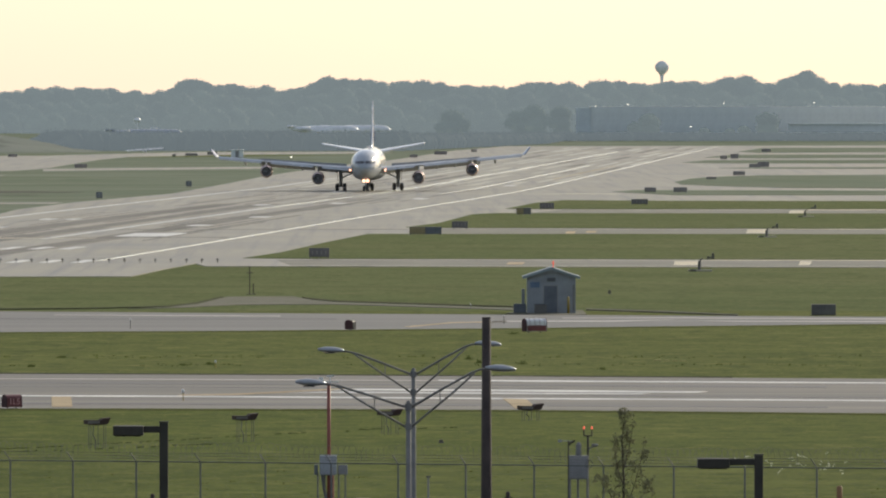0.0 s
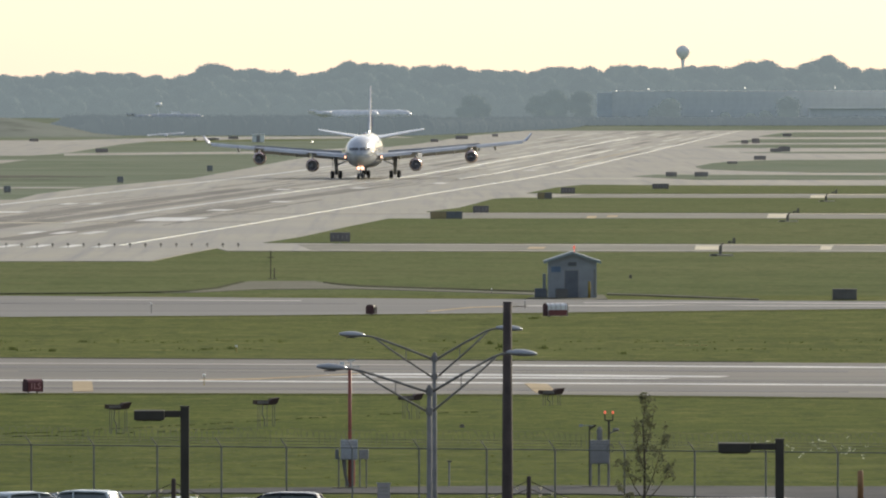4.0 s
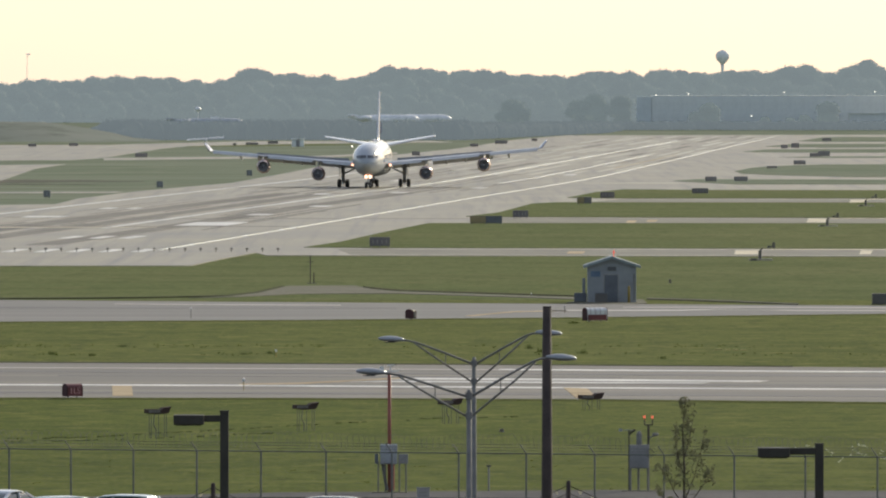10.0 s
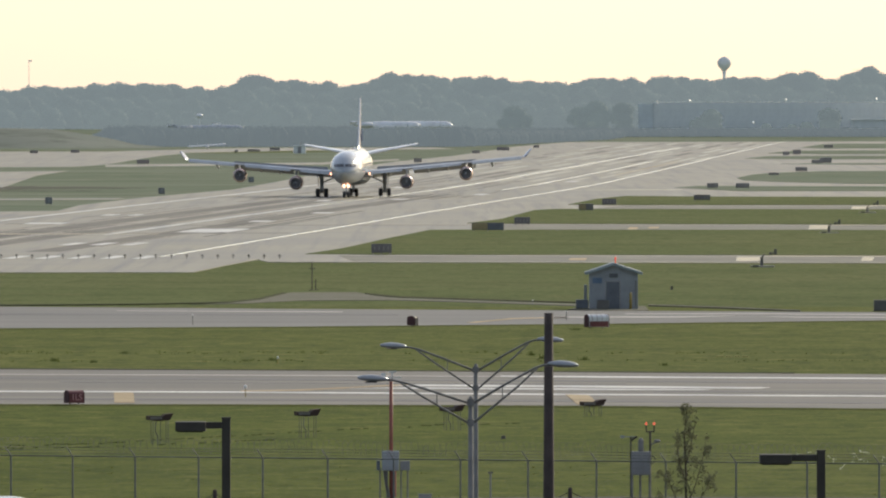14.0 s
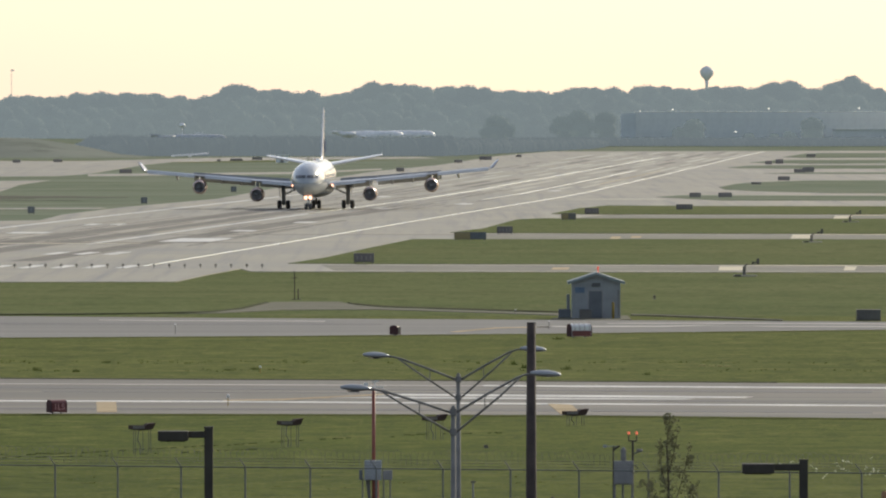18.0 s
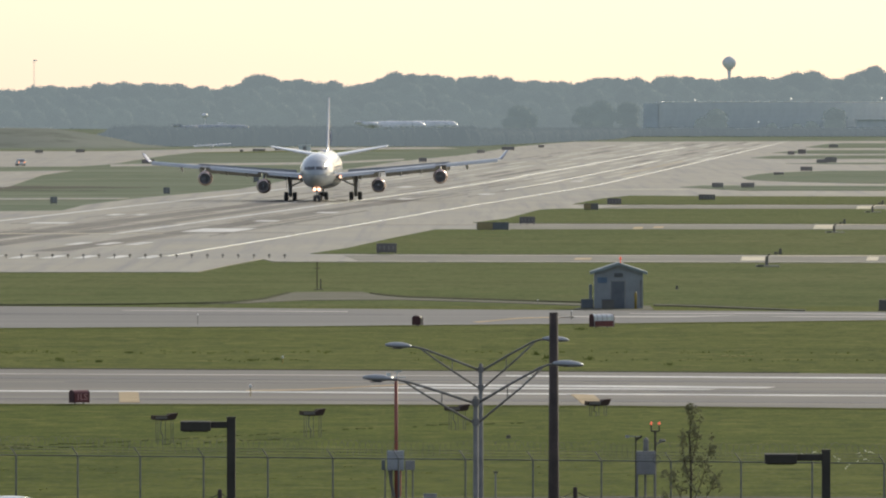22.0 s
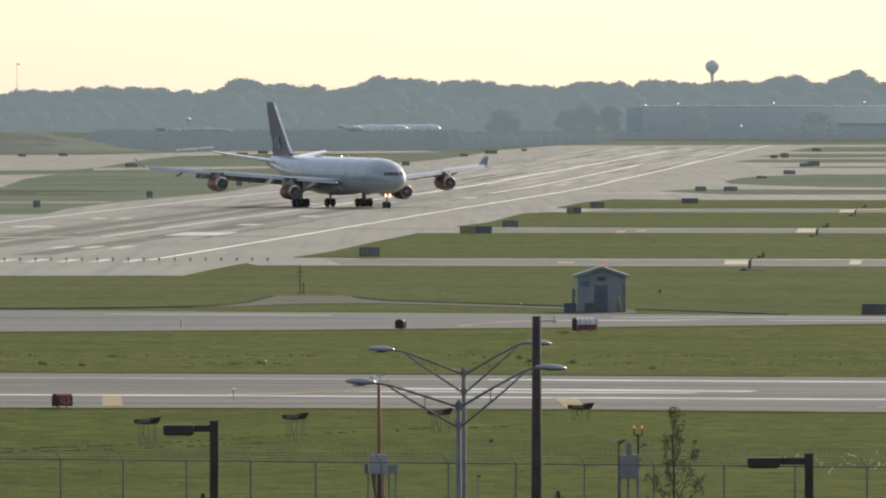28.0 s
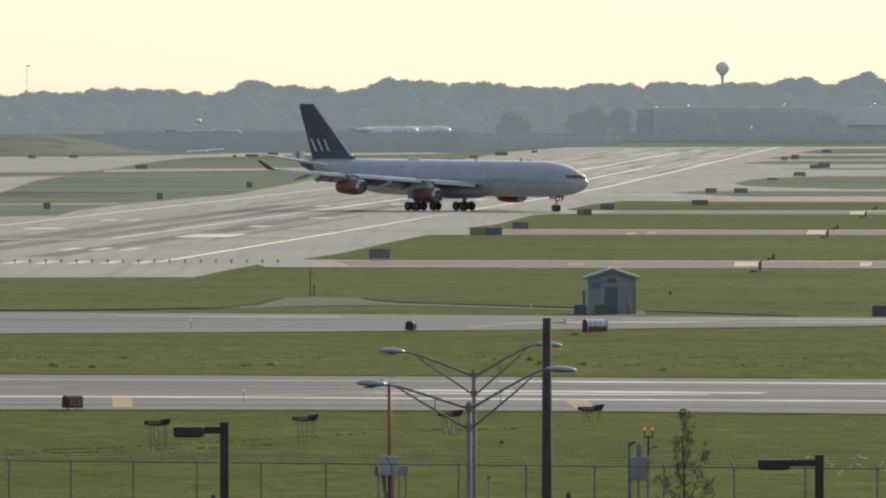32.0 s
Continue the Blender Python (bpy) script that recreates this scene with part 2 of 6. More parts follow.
HEDGE = leafy("hazed_hedge_leaves", (0.032, 0.042, 0.036), (0.055, 0.066, 0.056), haze_glow=(0.088, 0.105, 0.114), strength=2.05)


# ---------------------------------------------------------------- mesh helpers
def mesh_of(bm, material, smooth=False):
    me = bpy.data.meshes.new("mesh")
    bmesh.ops.recalc_face_normals(bm, faces=bm.faces)
    bm.to_mesh(me)
    bm.free()
    for m in material if isinstance(material, (list, tuple)) else [material]:
        me.materials.append(m)
    if smooth:
        me.polygons.foreach_set("use_smooth", [True] * len(me.polygons))
    return me


def part(name, bm, material, parent=None, label="", at=None, smooth=False):
    """Links a bmesh (or a ready mesh) as one mesh object, under a thing or part."""
    me = mesh_of(bm, material, smooth) if isinstance(bm, bmesh.types.BMesh) else bm
    ob = new(name, me)
    if parent is not None:
        ob.parent = parent
    if at is not None:
        ob.matrix_basis = at
    if label:
        ob["label"] = label
    return ob


def thing(name, label, category, at=None, group="", kind=""):
    ob = tagged(new(name), label, category, group, kind)
    if at is not None:
        ob.matrix_basis = at
    return ob


def box(bm, lo, hi, bevel=0.0):
    r = bmesh.ops.create_cube(bm, size=1.0)
    c, s = [(a + b) / 2 for a, b in zip(lo, hi)], [abs(b - a) for a, b in zip(lo, hi)]
    for v in r["verts"]:
        v.co = Vector((v.co.x * s[0] + c[0], v.co.y * s[1] + c[1], v.co.z * s[2] + c[2]))
    if bevel:
        es = list({e for v in r["verts"] for e in v.link_edges})
        bmesh.ops.bevel(bm, geom=es, offset=bevel, segments=2, affect="EDGES", profile=0.5)
    return bm


def boxes(*items, bevel=0.0):
    bm = bmesh.new()
    for lo, hi in items:
        box(bm, lo, hi, bevel)
    return bm


def tube(bm, pts, radii, sides=8, caps=True):
    """A tube along points, with one radius a point."""
    pts = [Vector(p) for p in pts]
    if not isinstance(radii, (list, tuple)):
        radii = [radii] * len(pts)
    rings = []
    for i, p in enumerate(pts):
        d = (pts[min(i + 1, len(pts) - 1)] - pts[max(i - 1, 0)]).normalized()
        a = d.orthogonal().normalized() if abs(d.z) > 0.95 else d.cross(Vector((0, 0, 1))).normalized()
        b = d.cross(a)
        rings.append([bm.verts.new(p + (a * math.cos(k * math.tau / sides) + b * math.sin(k * math.tau / sides)) * radii[i]) for k in range(sides)])
    for r0, r1 in zip(rings, rings[1:]):
        for k in range(sides):
            bm.faces.new((r0[k], r0[(k + 1) % sides], r1[(k + 1) % sides], r1[k]))
    if caps:
        bm.faces.new(rings[0][::-1])
        bm.faces.new(rings[-1])
    return bm


def tubes(*items, sides=8):
    bm = bmesh.new()
    for pts, r in items:
        tube(bm, pts, r, sides)
    return bm


def loft(bm, rings, close=True, caps=True):
    vs = [[bm.verts.new(p) for p in ring] for ring in rings]
    n = len(vs[0])
    for a, b in zip(vs, vs[1:]):
        for k in range(n if close else n - 1):
            bm.faces.new((a[k], a[(k + 1) % n], b[(k + 1) % n], b[k]))
    if caps:
        bm.faces.new(vs[0][::-1])
        bm.faces.new(vs[-1])
    return bm


def slab(name, outline, z0, z1, material, kind="structure", label="", category="ground"):
    """A flat piece of ground with a thickness and real edges, from its outline."""
    bm = bmesh.new()
    lo = [bm.verts.new((x, y, z0)) for x, y in outline]
    hi = [bm.verts.new((x, y, z1)) for x, y in outline]
    n = len(outline)
    top = bm.faces.new(hi)
    for k in range(n):
        bm.faces.new((lo[k], lo[(k + 1) % n], hi[(k + 1) % n], hi[k]))
    bmesh.ops.triangulate(bm, faces=[top])
    ob = part(name, bm, material)
    return tagged(ob, label, category, kind=kind)


# ---------------------------------------------------------------- the ground
def ground_sheet():
    """One sheet of grass to the horizon; it rises a little beyond the runway's far end."""
    bm = bmesh.new()
    ys = [-600, 300, 540, 700, 800, 900, 1105, 1200, 1600, 2200, 3000, 3800, 4300, 4560, 4640, 4700, 4750, 5200, 7000]
    zs = [0] * 14 + [0.9, 2.1, 2.9, 3.0, 3.0]
    xs = [-3500, -1200, -600, -300, -120, -40, 40, 120, 300, 600, 1200, 3500]
    grid = [[bm.verts.new((x, y, z + (noise.noise(Vector((x * 0.01, y * 0.004, 0))) * 0.02 if abs(x) < 400 else 0))) for x in xs] for y, z in zip(ys, zs)]
    for a, b in zip(grid, grid[1:]):
        for k in range(len(xs) - 1):
            bm.faces.new((a[k], a[k + 1], b[k + 1], b[k]))
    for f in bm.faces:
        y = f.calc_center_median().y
        # Grass beyond 3800 m gets the haze-paled colour.
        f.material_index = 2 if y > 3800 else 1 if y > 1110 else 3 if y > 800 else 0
    return tagged(part("ground", bm, [GRASS, TURF, HAZETURF, MEADOW]), "mown green grass of the airfield, flat to the trees", "grass", kind="structure")


ground_sheet()
STRAW = mat("dry_straw_grass", (0.25, 0.245, 0.10), 0.9, spec=0.02, vary=0.4, scale=2)
PAVED = 0.05          # top of the pavements
# The long runway and all its exits are one sheet of concrete; grass islands lie in it.
slab("runway", [(-64.3, 1303.3), (-25.5, 1307.3), (-23.2, 1356.8), (-20.4, 1405.6), (-18.9, 1383.0), (66.7, 1374.1), (217.4, 4480.2), (41.2, 4388.8), (21.3, 4057.5), (12.6, 3806.2), (2.5, 3525.4), (-13.2, 3233.8), (-25.7, 2867.3), (-31.6, 2622.6), (-38.6, 2363.2), (-51.6, 2183.2), (-57.8, 2048.1), (-58.6, 1955.0), (-94.2, 1911.6)], -0.5, PAVED,
     CONCRETE, label="long pale concrete runway with dark tyre marks, sunlit", category="runway")
LAWN = PAVED + 0.05
for k, outline in enumerate((
        [(-15.7, 1448.1), (-12.0, 1498.6), (-7.2, 1598.9), (-2.1, 1693.3), (30.6, 1693.3), (81.8, 1686.7), (69.6, 1433.7), (-5.3, 1443.3)],
        [(2.9, 1777.3), (7.6, 1830.2), (13.3, 1963.9), (16.9, 1982.0), (95.7, 1972.9), (85.2, 1755.5), (31.9, 1762.7), (5.1, 1770.0)],
        [(19.3, 2057.9), (25.0, 2161.3), (30.5, 2217.0), (44.7, 2205.6), (106.5, 2194.4), (99.4, 2048.1), (28.1, 2048.1)],
        [(42.2, 2402.8), (47.4, 2443.8), (117.2, 2416.3), (112.8, 2324.9), (52.2, 2324.9)],
        [(59.3, 2654.9), (64.9, 2757.1), (70.4, 2811.1), (83.0, 2867.3), (141.0, 2906.1), (119.9, 2471.8), (77.8, 2500.6), (65.9, 2545.0), (59.3, 2591.0)],
        [(80.7, 3139.4), (93.2, 3171.8), (154.6, 3185.9), (151.8, 3128.0), (97.0, 3116.7)],
        [(77.7, 3386.6), (85.7, 3482.6), (101.7, 3511.0), (171.1, 3525.4), (163.0, 3360.2), (96.9, 3347.1), (81.2, 3360.2)],
        [(90.0, 3644.9), (101.5, 3789.4), (113.5, 3806.2), (184.7, 3806.2), (176.1, 3629.5), (104.2, 3599.2)],
        [(108.4, 3982.4), (122.1, 4216.7), (128.9, 4258.4), (206.6, 4258.4), (193.2, 3982.4), (113.7, 3927.9)])):
    slab("grass_island", outline, -0.3, LAWN, TURF if k < 3 else HAZETURF, label="low island of mown grass between runway exits", category="grass")
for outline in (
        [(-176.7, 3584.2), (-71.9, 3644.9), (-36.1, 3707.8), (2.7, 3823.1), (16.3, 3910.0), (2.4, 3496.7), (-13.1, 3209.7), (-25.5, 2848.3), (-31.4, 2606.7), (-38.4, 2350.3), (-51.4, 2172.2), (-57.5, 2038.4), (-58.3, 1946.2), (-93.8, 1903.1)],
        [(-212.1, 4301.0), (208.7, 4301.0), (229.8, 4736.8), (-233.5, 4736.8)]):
    slab("hazed_lawn", outline, -0.3, 0.02, HAZETURF, label="mown grass beyond the runway, paled for haze", category="grass")
def soil_streak(x0, x1, y, half, seed):
    """A ragged streak of bare brown soil, thick at one end and thin at the other."""
    xs = [x0 + (x1 - x0) * k / 24 for k in range(25)]
    wide = [half * (1.05 - k / 24) * (1 + .5 * noise.noise(Vector((k * .7, seed, 0)))) + 2 for k in range(25)]
    mid = [y + 10 * noise.noise(Vector((k * .3, seed, 5))) for k in range(25)]
    slab("bare_soil", [(x, m - w) for x, m, w in zip(xs, mid, wide)] + [(x, m + w) for x, m, w in zip(xs[::-1], mid[::-1], wide[::-1])], -0.2, 0.045, SOIL, label="ragged streak of bare brown soil in the far grass", category="soil")


soil_streak(-108, -55.5, 2400, 68, 3)
soil_streak(-100, -62, 2330, 10, 8)
# Taxiways on the far side of the runway.
slab("taxiway_west", [(-184.4, 3740.0), (-97.0, 3756.3), (-61.0, 3964.1), (-4.2, 4000.9), (2.7, 3910.0), (-43.7, 3806.2), (-72.6, 3676.1), (-77.3, 3525.4), (-81.4, 3150.9), (-82.6, 3094.2), (-87.4, 3028.9), (-146.8, 2976.5)], -0.5, PAVED, CONCRETE, label="pale concrete taxiway beyond the runway", category="taxiway")
slab("taxiway_branch", [(-81.8, 3116.7), (-31.3, 3209.7), (-12.3, 3360.2), (-12.0, 3295.8), (-30.4, 3116.7), (-79.5, 3028.9)], -0.5, PAVED - 0.006, CONCRETE, label="narrow pale concrete taxiway in the grass", category="taxiway")
slab("taxiway_spur", [(-136.8, 2774.8), (-92.1, 2867.3), (-84.0, 2886.6), (-86.2, 2739.5), (-82.4, 2416.3), (-107.6, 2183.2)], -0.5, PAVED, CONCRETE, label="short pale concrete spur in the grass", category="taxiway")
slab("service_path", [(-106.3, 2155.9), (-54.8, 2177.7), (-53.5, 2166.8), (-55.5, 2150.5), (-105.0, 2129.2)], -0.5, PAVED, CONCRETE, label="narrow pale service path", category="path")
# The parallel taxiway, the crossing runway and the small roads nearer by.
slab("taxiway_near", [(-54.7, 1108.5), (-37.6, 1102.8), (-12.4, 1091.6), (12.3, 1083.4), (36.7, 1075.2), (51.9, 1069.9), (50.7, 1043.9), (35.3, 1036.4), (11.6, 1021.6), (-11.5, 1009.6), (-34.2, 1002.6), (-49.1, 995.6)], -0.5, PAVED, TAXI, label="grey asphalt taxiway", category="taxiway")
slab("crossing_runway", [(-42.5, 862.8), (-29.3, 858.5), (-9.7, 854.2), (9.6, 849.2), (28.7, 843.3), (40.8, 840.0), (36.3, 748.0), (25.6, 751.9), (8.6, 758.6), (-8.6, 761.9), (-26.0, 762.6), (-37.6, 762.6)], -0.5, PAVED, ASPHALT, label="wide grey asphalt crossing runway with white lines", category="runway")
slab("hut_drive", [(-22.0, 1115.7), (-18.7, 1123.0), (-16.6, 1140.8), (-15.0, 1171.9), (-14.1, 1180.0), (-8.2, 1181.6), (-6.5, 1162.4), (-4.2, 1150.0), (5.7, 1130.4), (12.2, 1117.1), (12.1, 1105.7), (5.6, 1120.1), (-4.2, 1137.8), (-13.0, 1134.8), (-17.7, 1120.1)], -0.4, PAVED - 0.01, GRAVEL, label="pale gravel drive curving to the hut", category="path")
slab("hut_apron", [(10.2, 1088.9), (11.3, 1101.4), (15.2, 1105.7), (16.9, 1105.7), (16.9, 1084.7), (14.9, 1082.0)], -0.4, PAVED + 0.012, GRAVEL, label="pale gravel apron beside the hut", category="path")
slab("perimeter_road", [(-16.0, 581.5), (-7.3, 588.0), (8.1, 591.6), (20.1, 590.0), (28.6, 590.0), (27.6, 569.7), (19.5, 571.2), (8.0, 579.6), (-7.2, 581.0), (-16.0, 580.0)], -0.4, PAVED, LOT, label="dark asphalt perimeter road behind the fence", category="road")
slab("parking_lot", [(-400.0, 250.0), (400.0, 250.0), (400.0, 553.0), (-400.0, 561.0)], -0.4, PAVED, LOT, label="dark asphalt car park", category="car park")
slab("kerb_line", [(17.3, 1110.8), (19.2, 1107.4), (24.6, 1095.5), (29.5, 1082.3), (29.4, 1080.1), (24.5, 1092.2), (19.1, 1104.0), (17.2, 1107.4)], -0.3, PAVED + 0.06, GRAVEL, label="pale concrete kerb line beside the hut", category="kerb")
for outline in ([(18.8, 902.6), (19.2, 902.6), (19.2, 900.5), (18.7, 900.5)], [(19.4, 901.7), (19.8, 901.7), (19.7, 899.8), (19.4, 899.8)], [(20.0, 901.3), (20.3, 900.9), (20.3, 899.4), (20.0, 899.8)], [(20.5, 900.9), (20.9, 900.5), (20.9, 899.0), (20.5, 899.4)]):
    slab("dry_patch", outline, -0.1, 0.05, STRAW, label="small pale dry patch in the grass", category="grass")
# Dark worn edges along the pavements.
for outline in (
        [(-42.6, 864.3), (-29.3, 860.2), (-9.7, 855.8), (9.7, 850.7), (22.7, 846.7), (22.6, 845.3), (9.6, 849.2), (-9.7, 854.2), (-29.3, 858.1), (-42.5, 862.4)],
        [(-7.4, 1175.1), (-4.2, 1156.2), (5.7, 1136.3), (10.6, 1127.4), (12.3, 1123.0), (12.3, 1120.1), (10.6, 1124.2), (5.7, 1131.8), (-4.2, 1150.0), (-6.8, 1165.6)],
        [(19.1, 1110.8), (24.7, 1098.9), (29.5, 1085.0), (29.5, 1082.8), (24.6, 1096.1), (19.1, 1107.9)],
        [(-54.7, 1108.5), (-37.9, 1112.8), (-25.9, 1117.1), (-18.8, 1127.4), (-16.6, 1145.4), (-14.8, 1178.4), (-14.5, 1175.1), (-16.3, 1140.8), (-18.7, 1123.0), (-25.9, 1114.2), (-37.8, 1108.5), (-54.5, 1105.7)]):
    slab("grass_verge", outline, -0.3, PAVED + 0.04, KERB, label="dark worn grass edge along the pavement", category="verge")


def wheel_rut(course, seed):
    """A broken dark rut: short ragged pieces along a course."""
    rng = random.Random(seed)
    bm = bmesh.new()
    for (xa, ya), (xb, yb) in zip(course, course[1:]):
        n = max(2, int(abs(xb - xa) / .35))
        for k in range(n):
            if rng.random() < .30:
                continue
            u, v = k / n, (k + rng.uniform(.5, 1.2)) / n
            half = rng.uniform(.15, .75)
            off = rng.gauss(0, .5)
            pts = [(xa + (xb - xa) * q, ya + (yb - ya) * q + off + d * half * rng.uniform(.5, 1.2)) for q, d in ((u, -1), ((u + v) / 2, -1.2), (v, -1), (v, 1), ((u + v) / 2, 1.2), (u, 1))]
            lo, hi = [bm.verts.new((x, y, -.05)) for x, y in pts], [bm.verts.new((x, y, .035)) for x, y in pts]
            bm.faces.new(hi)
            for q in range(6):
                bm.faces.new((lo[q], lo[(q + 1) % 6], hi[(q + 1) % 6], hi[q]))
    tagged(part("wheel_rut", bm, DARKGRASS), "broken dark muddy wheel rut across the grass", "rut", kind="structure")


wheel_rut([(-26.0, 676.0), (-21.4, 678.0), (-19.0, 680.5), (-15.6, 687.2), (-10.1, 698.5), (-6.3, 707.0), (-0.7, 717.3), (4, 722)], 5)
wheel_rut([(-27.0, 671.0), (-20.0, 673.0), (-13.0, 682.0), (-9.0, 689.0)], 9)


# ---------------------------------------------------------------- painted markings
MARK = PAVED + 0.012


def stripe(outline, material=PAINT_W, label="worn white runway line", z=MARK):
    return slab("marking", outline, PAVED - 0.02, z, material, label=label, category="marking")


BEND = ((0, 0.0), (1438, 0.0), (1648, 1.9), (1991, 4.2), (2458, 8.6), (3094, 5.7), (4301, -0.7), (6000, -4.0))


def rwy_x(offset, y):
    """x of a line along the long runway, whose course bends slightly."""
    for (a, ba), (b, bb) in zip(BEND, BEND[1:]):
        if a <= y <= b:
            return offset + RWY * y + ba + (bb - ba) * (y - a) / (b - a)


def along(offset, y0, y1, width, **kw):
    """A line along the long runway: x offset at y = 0, from y0 to y1."""
    n = max(1, round((y1 - y0) / 160))
    ys = [y0 + (y1 - y0) * k / n for k in range(n + 1)]
    return stripe([(rwy_x(offset, y), y) for y in ys] + [(rwy_x(offset + width, y), y) for y in ys[::-1]], **kw)


along(-101.6, 1428, 4420, 0.65, material=PAINT_B, label="white edge line of the long runway")
along(-125.6, 1640, 2060, 0.9, label="pale centre line of the long runway")
along(-125.5, 2060, 4000, 0.85, material=PAINT_B, label="pale centre line of the long runway")
along(-154.4, 1700, 3300, 0.9, label="white edge line of the long runway")
along(-113.0, 2345, 3250, 0.7, material=PAINT_B, label="faded yellow lead-off line")
along(-106.5, 2750, 3250, 0.6, material=PAINT_Y, label="faded yellow lead-off line")
for k in range(12):          # threshold bars
    along(-103.25 - 3.53 * k - (3.0 if k > 5 else 0), 1411, 1434, 1.3, label="white threshold bar")
for k in range(3):           # touchdown bars
    along(-114.35 - 3.6 * k, 1531, 1555, 1.45, label="white touchdown bar")
along(-118.5, 1667, 1707, 6.9, label="broad white aiming mark")
along(-147.1, 1768, 1783, 5.4, label="broad white aiming mark")
for dx, y0, y1, w in ((-118.4, 1795, 1811, 3.0), (-117.8, 1916, 1932, 2.8), (-145.9, 1883, 1900, 1.6), (-142.0, 1883, 1900, 1.3), (-120.2, 2146, 2166, 2.3), (-131, 2120, 2138, 2.2), (-112, 2240, 2262, 2.2), (-136, 2400, 2424, 2.2), (-110, 2550, 2574, 2.2)):
    along(dx, y0, y1, w, label="white touchdown bar")
stripe([(27, 2350), (34, 2366), (43, 2363), (43, 2354), (34, 2357)], PAINT_P, "pale worn lead-off line")
# A faint glint across the concrete, laid on as pale colour.
stripe([(-75, 1642), (-60, 1643.5), (-36.5, 1645), (-36.5, 1650), (-60, 1651), (-75, 1649)], PAINT_P, "thin glint painted as a pale line across the runway")
R2 = "white line of the crossing runway"
stripe([(-39.5, 800.2), (-27.2, 797.2), (-13.3, 795.3), (7.4, 789.2), (26.8, 784.9), (37.9, 782.0), (37.8, 778.9), (26.6, 781.7), (7.4, 785.9), (-13.2, 792.1), (-27.1, 794.0), (-39.3, 796.9)], label=R2)
stripe([(-5.1, 810.0), (-2.3, 814.1), (7.6, 811.2), (18.1, 806.9), (20.1, 806.2), (19.4, 803.2), (16.3, 803.0), (7.6, 806.3), (-2.3, 809.7)], label=R2)
stripe([(-6.4, 803.9), (-2.2, 806.0), (7.5, 803.0), (16.4, 800.9), (15.8, 799.1), (7.5, 799.7), (-2.2, 802.4)], label=R2)
stripe([(-41.7, 845.8), (-28.8, 844.2), (-9.5, 840.4), (9.5, 836.0), (28.3, 831.1), (28.2, 828.7), (9.5, 833.5), (-9.5, 838.1), (-28.7, 841.7), (-41.6, 843.3)], material=FADED, label="faint pale shoulder line of the crossing runway")
stripe([(-12.6, 797.2), (-9.2, 800.2), (-5.1, 809.2), (-2.3, 815.5), (-2.1, 813.0), (-5.0, 806.2), (-9.1, 796.8), (-12.6, 795.0)], PAINT_Y, "faded yellow curved taxi line", MARK + 0.006)
stripe([(3.5, 838.4), (9.5, 836.8), (28.4, 831.9), (40.2, 828.7), (40.1, 825.5), (28.2, 828.7), (9.5, 833.0), (3.5, 835.8)], label="bright worn shoulder line of the crossing runway", z=MARK + 0.006)
stripe([(14.7, 1068.3), (24.0, 1069.9), (36.3, 1065.9), (51.5, 1062.0), (51.4, 1058.3), (36.2, 1061.5), (23.9, 1065.1), (14.6, 1065.1)], FADED, "pale worn streak on the taxiway")
stripe([(25.0, 1054.2), (35.9, 1052.9), (51.0, 1051.6), (50.9, 1049.0), (35.8, 1049.0), (28.1, 1050.0)], FADED, "pale worn streak on the taxiway")
stripe([(-27.5, 1083.4), (-17.1, 1080.7), (-8.6, 1077.9), (-8.6, 1075.2), (-17.0, 1076.9), (-27.4, 1080.7)], FADED, "pale worn streak on the taxiway")
for outline in (
        [(-41.2, 835.1), (-17.5, 831.9), (4.2, 826.3), (28.0, 820.8), (27.8, 816.9), (4.1, 822.4), (-17.4, 828.2), (-41.0, 831.9)], [(-24.5, 822.4), (-3.0, 818.5), (11.2, 816.1), (11.2, 814.3), (-3.0, 816.1), (-24.4, 819.9)],
        [(-38.4, 779.2), (-19.7, 777.8), (3.9, 773.6), (26.2, 768.0), (26.1, 764.6), (3.9, 770.2), (-19.7, 774.7), (-38.3, 776.4)], [(12.7, 796.5), (27.0, 793.5), (38.4, 792.1), (38.3, 789.2), (26.9, 790.2), (12.6, 794.4)],
        [(-52.9, 1072.6), (-22.5, 1067.2), (-3.9, 1065.9), (-3.9, 1062.0), (-22.3, 1062.0), (-52.6, 1065.9)]):
    stripe(outline, TAR, "dark tarred strip along the pavement", PAVED + 0.006)
stripe([(-20.3, 792.8), (-19.1, 792.8), (-18.4, 766.7), (-19.6, 766.7)], PAINT_Y, "faded yellow painted patch", MARK + 0.006)
stripe([(7.2, 787.7), (8.6, 785.6), (9.0, 762.6), (7.7, 762.6)], PAINT_Y, "faded yellow painted patch", MARK + 0.006)
stripe([(1.6, 1028.9), (5.3, 1047.7), (9.9, 1053.4), (9.9, 1049.5), (5.5, 1043.9), (2.1, 1026.5)], PAINT_Y, "faded yellow curved taxi line")
stripe([(8.1, 1054.2), (19.1, 1055.5), (24.3, 1061.5), (19.0, 1050.3), (8.0, 1048.5)], FADED, "pale worn stripe on the taxiway")
stripe([(31.9, 1426.5), (34.8, 1426.5), (33.8, 1391.9), (31.0, 1391.9)], PAINT_P, "pale yellow painted patch on the exit")
stripe([(49.0, 1751.9), (51.6, 1751.9), (49.9, 1703.4), (47.4, 1703.4)], PAINT_P, "pale yellow painted patch on the exit")
stripe([(63.4, 2028.8), (66.1, 2028.8), (64.3, 1982.0), (61.7, 1982.0)], PAINT_P, "pale yellow painted patch on the exit")
stripe([(45.6, 1424.2), (46.9, 1424.2), (45.6, 1391.9), (44.4, 1391.9)], PAINT_P, "pale yellow painted patch on the exit")
